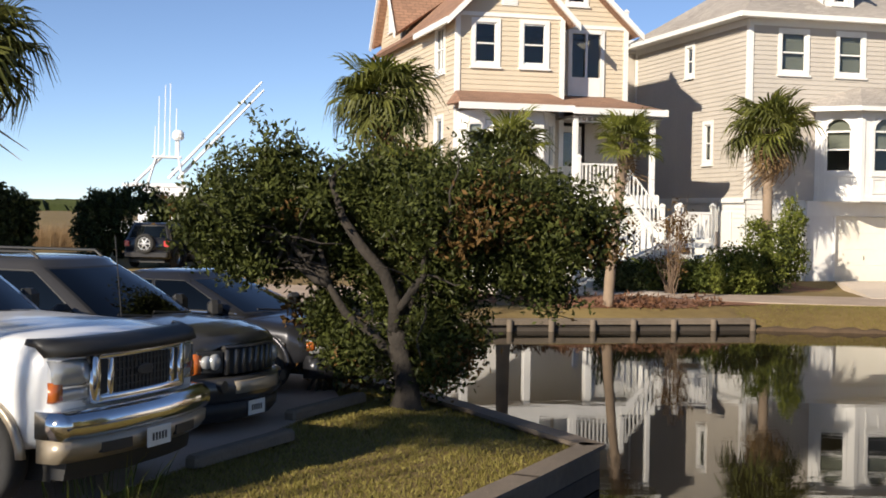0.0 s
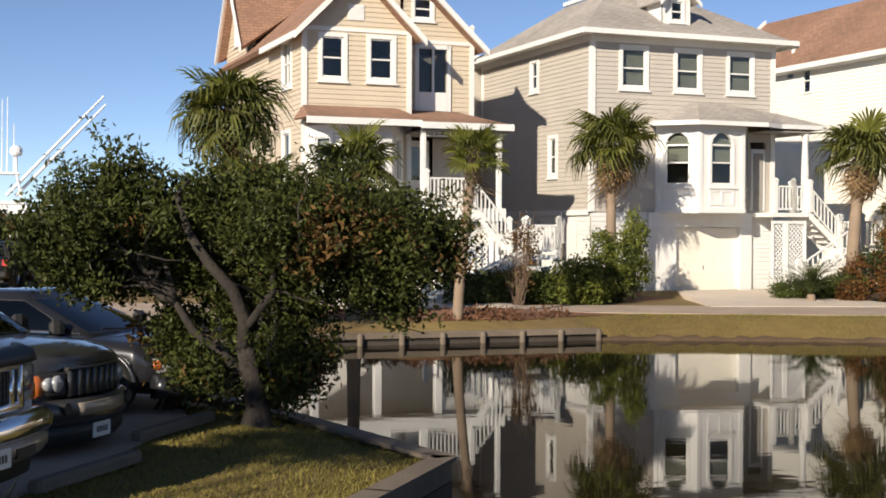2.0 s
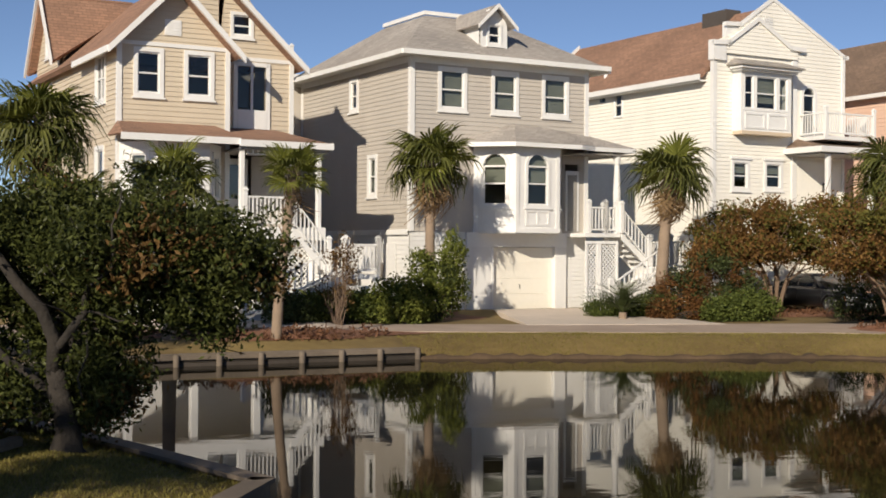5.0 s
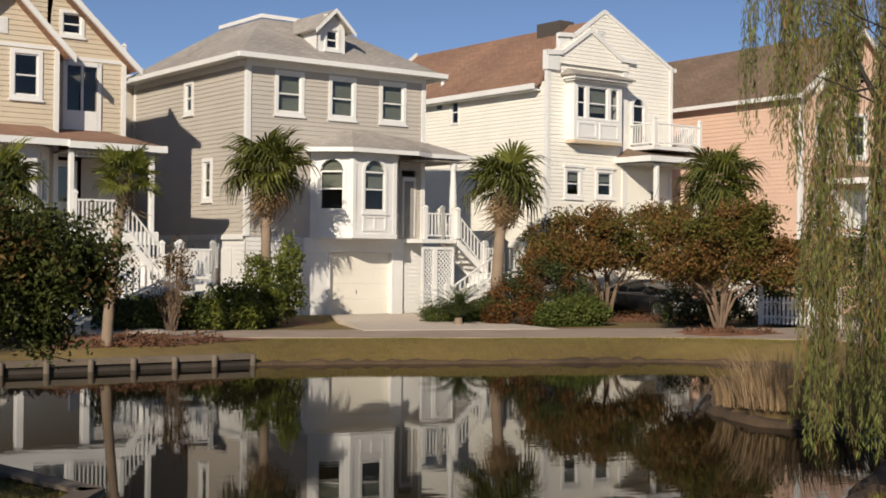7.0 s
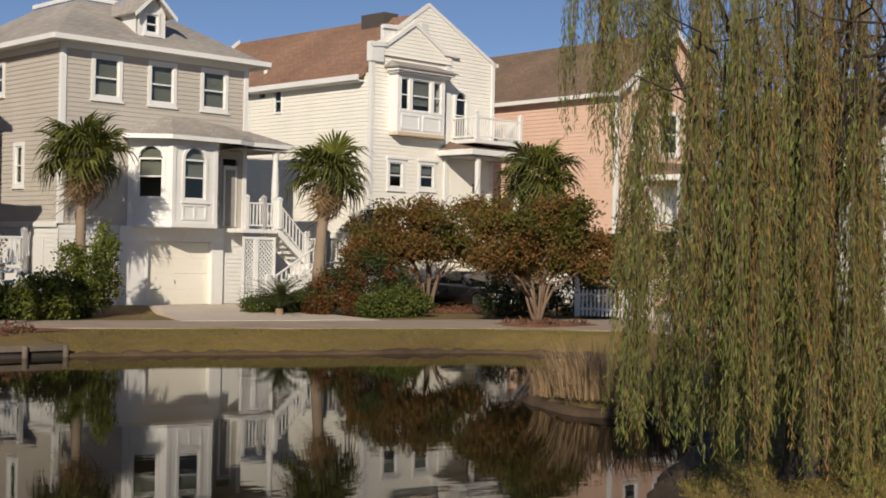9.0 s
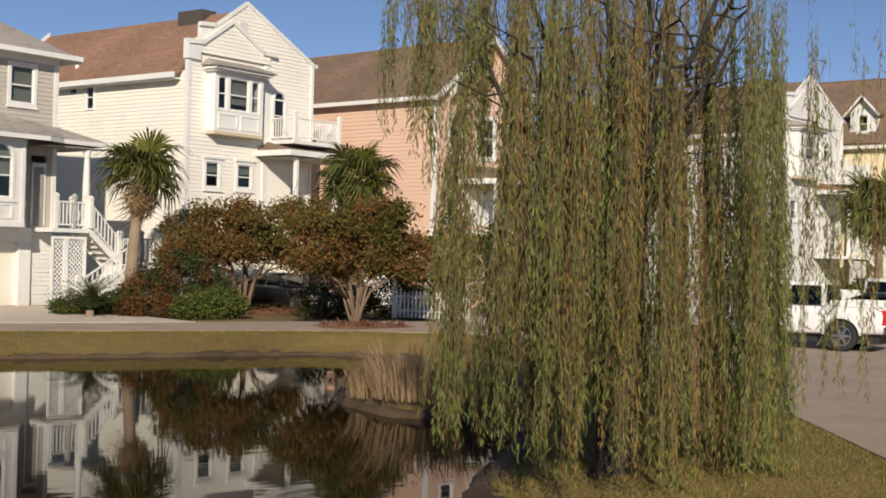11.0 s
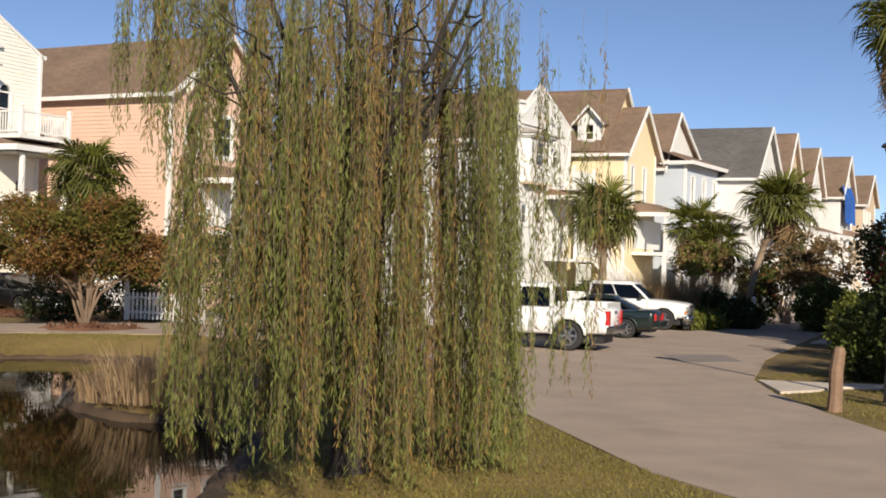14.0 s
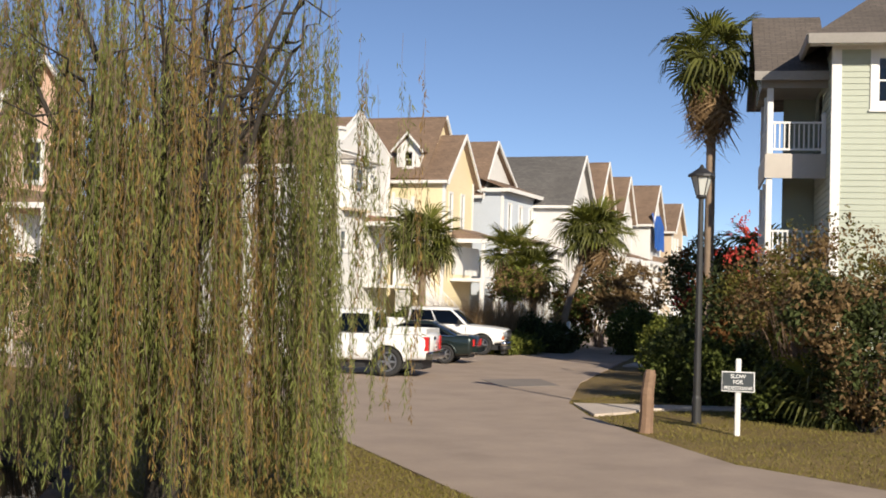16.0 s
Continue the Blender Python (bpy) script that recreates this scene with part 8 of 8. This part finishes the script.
        part("front_bumper", band(-wn2 * 1.06, wn2 * 1.06, [(-0.12, zc - 0.28), (0.03, zc - 0.28), (0.08, zc - 0.2), (0.08, zc - 0.06), (0.04, zc), (-0.12, zc)]), paint, h, smooth=True)
        part("air_intake", bar(-wn2 * 0.6, wn2 * 0.6, zc - 0.25, zc - 0.14, 0.03, 0.084, 0.01), M["black_plastic"], h)
        zp, op = zc - 0.17, 0.09
    part("rear_bumper", Shape().chamfer(xt - 0.14, xt + 0.1, -stations[0][1], stations[0][1], stations[0][2] - 0.06, stations[0][2] + 0.16, 0.05), M["chrome"] if bed else paint, h)
    if plate_on == "front":
        xp, s = X + op + 0.012, 1
    else:
        xp, zp, s = xt - 0.05, stations[0][3] - 0.45, -1
    pl = part("number_plate", Shape().chamfer(xp - 0.008, xp + 0.008, -0.155, 0.155, zp, zp + 0.15, 0.003), M["plate"], h)
    for i in range(5):
        part("plate_bar", Shape().box(min(xp + s * 0.008, xp + s * 0.011), max(xp + s * 0.008, xp + s * 0.011), -0.1 + i * 0.042, -0.075 + i * 0.042, zp + 0.045, zp + 0.105), M["iron"], pl)
    if antenna:
        part("antenna", Shape().tube([(bf + 0.1, -wb * 0.8, zb - 0.05), (bf - 0.0, -wb * 0.8, zb + 0.9)], 0.006, 5), M["black_plastic"], h)
    if roof_rack:
        for sgn in (1, -1):
            part("roof_rail", Shape().tube([(rt + 0.1, sgn * wr * 0.78, zr), (rt + 0.2, sgn * wr * 0.78, zr + 0.07), (rf - 0.3, sgn * wr * 0.78, zr + 0.07), (rf - 0.2, sgn * wr * 0.78, zr)], 0.018, 6), M["black_plastic"], h)
    if spare:
        sp = part("spare_wheel", dr, None, h)
        sp.matrix_local = pose(xt - 0.16, 0, 0.95, 0, 0, 90)
        part("tyre", ty, None, sp)
        part("rim", ri, None, sp)
    if bed:
        b0, b1, zt3 = bed
        part("bed_liner", Shape().box(b0 + 0.08, b1 - 0.05, -wmax + 0.2, wmax - 0.2, zt3 + 0.02, zt3 + 0.04), M["black_plastic"], h)
        for sgn in (1, -1):
            y0, y1 = sorted((sgn * (wmax - 0.16), sgn * (wmax - 0.03)))
            part("bed_rail", Shape().chamfer(b0, b1, y0, y1, zt3 - 0.04, zt3 + 0.13, 0.03), paint, h)
        part("tailgate_cap", Shape().chamfer(b0 - 0.0, b0 + 0.1, -wmax + 0.1, wmax - 0.1, zt3 - 0.04, zt3 + 0.13, 0.03), paint, h)
        part("tailgate_handle", Shape().chamfer(xt - 0.03, xt + 0.02, -0.12, 0.12, zt3 - 0.18, zt3 - 0.1, 0.01), M["black_plastic"], h)
    return h


SUV = [(-2.3, 0.86, 0.5, 1.12), (-2.15, 0.93, 0.36, 1.16), (-1.2, 0.95, 0.32, 1.16), (0.6, 0.95, 0.32, 1.13), (0.95, 0.945, 0.34, 1.1), (1.7, 0.92, 0.36, 1.05), (2.05, 0.89, 0.42, 1.0), (2.2, 0.84, 0.47, 0.96), (2.27, 0.74, 0.52, 0.9)]
SUV_CABIN = ((-2.2, 1.05), (-2.0, 0.1), 1.1, 1.72, 0.88, 0.68)
SEDAN = [(-2.4, 0.76, 0.48, 0.92), (-2.25, 0.86, 0.34, 0.98), (-1.3, 0.91, 0.26, 0.98), (0.5, 0.92, 0.25, 0.95), (1.0, 0.91, 0.27, 0.92), (1.8, 0.88, 0.3, 0.84), (2.2, 0.82, 0.36, 0.76), (2.4, 0.7, 0.44, 0.68)]
SEDAN_CABIN = ((-1.85, 1.2), (-0.95, 0.15), 0.95, 1.45, 0.84, 0.6)
BIG = [(-2.9, 0.95, 0.55, 1.3), (-2.75, 1.0, 0.45, 1.32), (-1.2, 1.01, 0.42, 1.32), (0.7, 1.01, 0.42, 1.36), (1.1, 1.0, 0.45, 1.36), (2.2, 0.98, 0.46, 1.32), (2.55, 0.97, 0.5, 1.28), (2.7, 0.95, 0.54, 1.25), (2.76, 0.92, 0.58, 1.22)]
BIG_CABIN = ((-2.8, 1.2), (-2.6, 0.35), 1.34, 2.0, 0.95, 0.8)
PICKUP = [(-2.9, 0.93, 0.58, 1.22), (-2.78, 0.98, 0.5, 1.25), (-1.1, 1.0, 0.45, 1.25), (0.6, 1.0, 0.42, 1.22), (1.1, 0.99, 0.44, 1.2), (2.1, 0.97, 0.46, 1.14), (2.6, 0.93, 0.5, 1.08), (2.8, 0.86, 0.56, 1.02)]
PICKUP_CABIN = ((-1.4, 1.3), (-1.32, 0.6), 1.2, 1.88, 0.93, 0.77)

truck = vehicle("sport_utility_car", "white full-size sport utility with chrome grille, two-tone sills", "car", heading(-2.28, 10.2, 111.5, -2.85), M["white_paint"], 5.6, 2.02, BIG, BIG_CABIN, (1.92, -1.75), 0.41, M["silver_trim"], "truck", grille=(0.56, M["chrome"], 15), antenna=True)
part("hood_deflector", Shape().loft([[(2.64 - k, y, 1.27), (2.66 - k, y, 1.315), (2.74 - k, y, 1.31), (2.84 - k, y, 1.275), (2.87 - k, y, 1.2), (2.82 - k, y, 1.18), (2.74 - k, y, 1.25)] for y in np.linspace(-0.95, 0.95, 19) for k in (0.13 * abs(y / 0.92) ** 2.6 + 0.1 * smoothstep(0.75, 0.97, abs(y)),)], True, True), M["black_plastic"], truck, "smoked black hood deflector", smooth=True)
part("badge", Shape().loft([[(2.79 + o, 0.11 * k * math.cos(a), 1.02 + 0.045 * k * math.sin(a)) for a in np.linspace(0, 6.28319, 17)[:-1]] for o, k in ((0.0, 1), (0.012, 1), (0.016, 0.8))], True, True), M["iron"], truck)
jeep = vehicle("sport_utility_car", "graphite sport utility with seven-slot grille in a parking bay", "car", heading(-1.95, 13.55, 114, -2.3), M["grey_paint"], 4.7, 1.9, SUV, SUV_CABIN, (1.42, -1.38), 0.37, None, "suv", grille=(0.42, M["grey_paint"], 7), antenna=True, roof_rack=True)
for sg in (1, -1):
    part("fog_lamp", Shape().tube([(2.2, sg * 0.56, 0.5), (2.31, sg * 0.56, 0.5)], 0.06, 14), M["black_plastic"], jeep)
vehicle("sedan", "charcoal sedan with bright wheels parked beside the tree", "car", heading(-1.0, 16.7, 114, -2.4), M["dark_paint"], 4.8, 1.85, SEDAN, SEDAN_CABIN, (1.42, -1.4), 0.33)
vehicle("sedan", "dark blue car farther back in the lot", "car", heading(-7.2, 21.5, 114, -2.4), M["dark_paint"], 4.7, 1.9, SUV, SUV_CABIN, (1.42, -1.38), 0.36)
vehicle("sport_utility_car", "black off-road car with a spare wheel on its tail", "car", heading(-11.0, 52.0, 8), M["black_paint"], 4.3, 1.9, SUV, SUV_CABIN, (1.4, -1.4), 0.38, plate_on="rear", spare=True)
vehicle("sport_utility_car", "black sport utility across the parking lot", "car", heading(-8.7, 51.0, 120), M["black_paint"], 4.6, 1.9, SUV, SUV_CABIN, (1.4, -1.4), 0.38)
vehicle("pickup_truck", "dark pickup across the parking lot", "car", heading(-5.2, 51.5, 120), M["black_paint"], 5.7, 2.0, PICKUP, PICKUP_CABIN, (1.8, -1.75), 0.4, bed=(-2.85, -1.42, 1.25))
vehicle("pickup_truck", "white crew-cab pickup parked nose to the garden", "pickup", heading(31.4, 20.7, -22, 2.9), M["white_paint"], 5.7, 2.0, PICKUP, PICKUP_CABIN, (1.8, -1.75), 0.42, None, "truck", plate_on="rear", bed=(-2.85, -1.42, 1.25), group="parked pickups")
vehicle("sedan", "dark green sedan with red tail lights between the pickups", "car", heading(39.0, 23.9, -22, 2.4), M["green_paint"], 4.8, 1.85, SEDAN, SEDAN_CABIN, (1.42, -1.4), 0.33, plate_on="rear")
vehicle("pickup_truck", "white pickup backed in beside the road", "pickup", heading(46.3, 26.85, 158, -2.8), M["white_paint"], 5.7, 2.0, PICKUP, PICKUP_CABIN, (1.8, -1.75), 0.42, None, "truck", bed=(-2.85, -1.42, 1.25), group="parked pickups")
vehicle("sedan", "black car in the shade under the myrtles", "car", heading(*at(30.7, 51.5), 168), M["black_paint"], 4.8, 1.85, SEDAN, SEDAN_CABIN, (1.42, -1.4), 0.33)

# ---- street furniture ----
for x, y in ((-1.3, 14.9), (-1.85, 12.2)):
    b = thing("wheel_stop", "low grey concrete wheel stop", "wheel stop", pose(x, y, 0.02, 0, 0, 66), "wheel stops")
    # concrete in the darker timber colour, which stands in for shade on the lot
    part("kerb", Shape().chamfer(-0.85, 0.85, -0.075, 0.075, 0, 0.11, 0.03), M["timber"], b)

lamp = thing("street_lamp", "dark iron lamp post with a frosted glass lantern", "street lamp", pose(24.02, 9.69, float(ground_height(24.02, 9.69))))
part("post", Shape().tube([(0, 0, -0.1), (0, 0, 0.5), (0, 0, 0.55), (0, 0, 3.9), (0, 0, 4.4)], [0.1, 0.09, 0.075, 0.055, 0.05], 12), M["iron"], lamp)
part("collar", Shape().tube([(0, 0, 4.38), (0, 0, 4.42), (0, 0, 4.46)], [0.06, 0.11, 0.09], 12), M["iron"], lamp)
sh = Shape().loft([[(math.cos(a) * r, math.sin(a) * r, z) for a in np.linspace(0, 6.28319, 7)[:-1]] for r, z in ((0.1, 4.46), (0.2, 4.82))], True, True)
part("lantern_glass", sh, M["lantern"], lamp, "frosted glass lantern")
for a in np.linspace(0, 6.28319, 7)[:-1]:
    part("glazing_bar", Shape().tube([(math.cos(a) * 0.1, math.sin(a) * 0.1, 4.46), (math.cos(a) * 0.2, math.sin(a) * 0.2, 4.82)], 0.012, 5), M["iron"], lamp)
part("cap", Shape().loft([[(math.cos(a) * r, math.sin(a) * r, z) for a in np.linspace(0, 6.28319, 13)[:-1]] for r, z in ((0.27, 4.82), (0.26, 4.86), (0.12, 4.95), (0.05, 5.0), (0.02, 5.06))], True, True), M["iron"], lamp)

sign = thing("road_sign", "white post with a dark slow-for-pedestrians board", "road sign", pose(22.55, 8.32, float(ground_height(22.55, 8.32)), 0, 0, -70))
part("post", Shape().chamfer(-0.05, 0.05, -0.05, 0.05, -0.1, 1.38, 0.015), M["white"], sign)
part("board", Shape().chamfer(-0.29, 0.29, -0.085, -0.055, 0.79, 1.15, 0.01), M["white"], sign)
part("board_face", Shape().box(-0.272, 0.272, -0.09, -0.086, 0.808, 1.132), M["sign_face"], sign, "dark slate panel with white words")
for word, z, size in (("SLOW", 1.035, 0.095), ("FOR", 0.93, 0.095), ("PEDESTRIANS", 0.83, 0.082)):
    cu = bpy.data.curves.new("word", "FONT")
    cu.body, cu.size, cu.align_x, cu.extrude, cu.offset = word, size, "CENTER", 0.001, 0.0018
    tmp = new("word", cu)
    me = bpy.data.meshes.new_from_object(tmp)
    bpy.data.objects.remove(tmp)
    me.materials.append(M["letter"])
    lt = part("lettering", me, None, sign)
    lt.matrix_local = pose(0, -0.0925, z, 90, 0, 0)

lg = thing("bollard", "weathered split log bollard at the lawn's edge", "bollard", pose(21.57, 9.66, float(ground_height(21.57, 9.66)), 2, 2))
part("log", Shape().tube([(0, 0, -0.1), (0.01, 0, 0.3), (-0.01, 0.01, 0.7), (0.03, 0, 1.05), (0.04, 0, 1.12)], [0.14, 0.125, 0.12, 0.11, 0.08], 9), M["log"], lg)
for az, d in ((65.1, 60.0), (63.9, 66.0)):
    x, y = at(az, d)
    lg = thing("bollard", "short weathered timber bollard on the verge", "bollard", pose(x, y, 0), "short bollards")
    part("log", Shape().tube([(0, 0, -0.1), (0.01, 0, 0.3), (0, 0, 0.62), (0, 0, 0.66)], [0.14, 0.13, 0.12, 0.09], 9), M["log"], lg)


def picket_fence(p, q, label):
    p, q = Vector(p), Vector(q)
    d = q - p
    L = d.length
    h = thing("picket_fence", label, "fence", Matrix.Translation(p) @ pose(0, 0, 0, 0, 0, math.degrees(math.atan2(d.y, d.x))))
    for z in (0.25, 0.75):
        part("rail", Shape().box(0, L, 0.02, 0.06, z, z + 0.08), M["white"], h)
    sh = Shape().loft([[(-0.04, -0.01, 0.04), (0.04, -0.01, 0.04), (0.04, 0.015, 0.04), (-0.04, 0.015, 0.04)], [(-0.04, -0.01, 0.92), (0.04, -0.01, 0.92), (0.04, 0.015, 0.92), (-0.04, 0.015, 0.92)], [(-0.004, -0.01, 1.0), (0.004, -0.01, 1.0), (0.004, 0.015, 1.0), (-0.004, 0.015, 1.0)]], True, True)
    me = mesh_of("picket", sh, M["white"])
    for i in range(int(L / 0.15)):
        part("picket", me, None, h).location = (0.1 + i * 0.15, 0, 0)
    for x in (0, L):
        newel(h, (x, 0.05, 0), 1.25)


picket_fence((*at(35.4, 46.5), 0.05), (*at(38.6, 45.5), 0.05), "white picket fence before the salmon house")
picket_fence((*at(61.7, 60.0), 0.0), (*at(62.5, 61.5), 0.0), "short white picket fence by the leaning palm")

# ---- the sport-fishing boat moored beyond the lot ----
boat = thing("fishing_boat", "white sport-fishing boat with tower, aerials and outriggers", "boat", pose(*at(-11.9, 110), -0.4, 0, 0, 12))
part("hull", Shape().loft([[(x, -w, 1.6 + s), (x, -w * 0.8, 0.0), (x, 0, -0.3), (x, w * 0.8, 0.0), (x, w, 1.6 + s)] for x, w, s in ((-6, 2.2, 0), (-2, 2.4, 0.1), (3, 2.2, 0.4), (7, 1.3, 0.9), (9, 0.1, 1.3))], True, True), M["boat_white"], boat)
part("deckhouse", Shape().loft([[(-2.5, -1.7, 1.6), (4.0, -1.6, 1.8), (4.0, 1.6, 1.8), (-2.5, 1.7, 1.6)], [(-2.3, -1.5, 3.5), (2.4, -1.4, 3.6), (2.4, 1.4, 3.6), (-2.3, 1.5, 3.5)]], True, True), M["boat_white"], boat)
part("flybridge", Shape().chamfer(-2.2, 1.8, -1.5, 1.5, 3.5, 4.5, 0.2), M["boat_white"], boat)
for sg in (1, -1):
    for x in (-1.8, 1.2):
        part("tower_leg", Shape().tube([(x, sg * 1.3, 4.4), (x * 0.6, sg * 0.9, 6.9)], 0.09, 6), M["boat_white"], boat)
    part("tower_brace", Shape().tube([(-3.9, sg * 1.2, 3.6), (-0.4, sg * 0.7, 7.2)], 0.11, 6), M["boat_white"], boat)
    part("outrigger", Shape().tube([(0.3 + sg * 0.35, sg * 0.8, 5.2), (7.6 + sg * 0.15, sg * 0.9, 13.1 - sg * 0.25)], [0.15, 0.08], 6), M["boat_white"], boat)
part("tower_top", Shape().chamfer(-1.4, 1.0, -1.0, 1.0, 6.9, 7.05, 0.04), M["boat_white"], boat)
part("hard_top", Shape().chamfer(-3.7, 1.4, -1.5, 1.5, 4.5, 4.75, 0.05), M["boat_white"], boat)
part("radar_dome", Shape().loft([[(0.7 + math.cos(a) * r, math.sin(a) * r, z) for a in np.linspace(0, 6.28319, 13)[:-1]] for r, z in ((0.35, 8.4), (0.5, 8.6), (0.5, 8.95), (0.3, 9.2))], True, True), M["boat_white"], boat)
part("radar_post", Shape().tube([(0.7, 0, 7.05), (0.7, 0, 8.4)], 0.12, 8), M["boat_white"], boat)
for x, z in ((-0.9, 12.0), (-0.4, 12.9), (0.0, 13.1), (0.5, 11.0), (-1.2, 9.5)):
    part("aerial", Shape().tube([(x, 0.2, 7.0), (x + 0.05, 0.2, z)], [0.06, 0.035], 5), M["boat_white"], boat)


# ---- blades of the nearer lawns ----
def lawn_blades(x0, x1, y0, y1, count, seed):
    rng = np.random.default_rng(seed)
    x, y = rng.uniform(x0, x1, count), rng.uniform(y0, y1, count)
    z = ground_height(x, y)
    keep = ~inside(x, y, ROAD) & ~inside(x, y, POND) & (z > WATER + 0.05)
    x, y, z = x[keep], y[keep], z[keep]
    n = len(x)
    a = rng.uniform(0, 6.283, n)
    w, hgt = 0.006 + 0.005 * rng.random(n), 0.025 + 0.05 * rng.random(n) * (0.6 + 0.4 * np.sin(x * 2.1) * np.sin(y * 1.7))
    c = np.stack([x, y, z - 0.005], -1)
    s = np.stack([np.cos(a), np.sin(a), 0 * a], -1) * w[:, None]
    t = np.stack([rng.normal(size=n) * 0.025, rng.normal(size=n) * 0.025, hgt], -1)
    v = np.stack([c - s, c + s, c + t], 1).reshape(-1, 3)
    ob = part("grass", leaf_mesh("grass", v, np.arange(3 * n).reshape(-1, 3), M["blade"]), None)
    tagged(ob, "short dry blades of the patchy lawn", "grass", kind="stuff")


lawn_blades(-3.2, 1.8, 8.5, 17.5, 60000, 1)
lawn_blades(8.0, 18.5, 6.0, 18.0, 80000, 2)
lawn_blades(17.0, 34.0, 3.0, 14.0, 60000, 3)
lawn_blades(7.5, 24.0, 30.0, 34.5, 40000, 4)


def litter(cx, cy, rx, ry, count, seed):
    rng = np.random.default_rng(seed)
    a, q = rng.uniform(0, 6.283, count), np.sqrt(rng.random(count))
    x, y = cx + rx * q * np.cos(a), cy + ry * q * np.sin(a)
    keep = lumps(np.stack([x, y, 0 * x], -1), 1.5) + rng.normal(size=count) * 0.3 > -0.25
    x, y = x[keep], y[keep]
    v, f = leaves(rng, np.stack([x, y, ground_height(x, y) + 0.05 + 0.05 * rng.random(len(x))], -1), 3, 0.05, 0.16, 0.05)
    tagged(part("leaf_litter", leaf_mesh("leaf_litter", v, f, M["litter"]), None), "scattered rusty leaves and pine straw on the bed", "leaf litter", kind="stuff")


litter(3.6, 34.3, 3.8, 1.4, 1500, 1)
litter(22.9, 34.0, 1.5, 0.9, 350, 2)
litter(23.4, 42.5, 5.0, 1.4, 1200, 3)


# ---- shade casters added out of view: a plain building left of the parking lot, which shades its far end, and a loose tree behind the camera that dapples the near lawn ----
tagged(part("shade_wall_west", siding(Shape(), (-36.0, 44.0, 0), (1, 0, 0), (0, -1, 0), lambda z: (0, 20.0), 0.0, 13.0, (), 0.4), M["white_siding"]), "unseen plain clapboard wall added to shade the parking lot", "wall", kind="structure")
tagged(part("shade_wall_west_end", siding(Shape(), (-16.0, 44.15, 0), (0, 1, 0), (1, 0, 0), lambda z: (0, 2.5), 0.0, 13.0, (), 0.4), M["white_siding"]), "unseen clapboard end wall added to cast shade", "wall", kind="structure")
bush(-8.6, 2.0, [(0.3, 0.9, 6.2, 0.8, 0.8, 0.5), (0.5, 1.9, 6.5, 0.9, 0.9, 0.6), (0.9, 0.0, 6.4, 0.6, 0.7, 0.35)], 1300, M["dark_leaf"], "unseen loose evergreen added to dapple the lawn", "tree", "tree", seed=91, length=0.12, width=0.06, spread=0.14, gap=-0.1, stem=0.12, twigs=18)
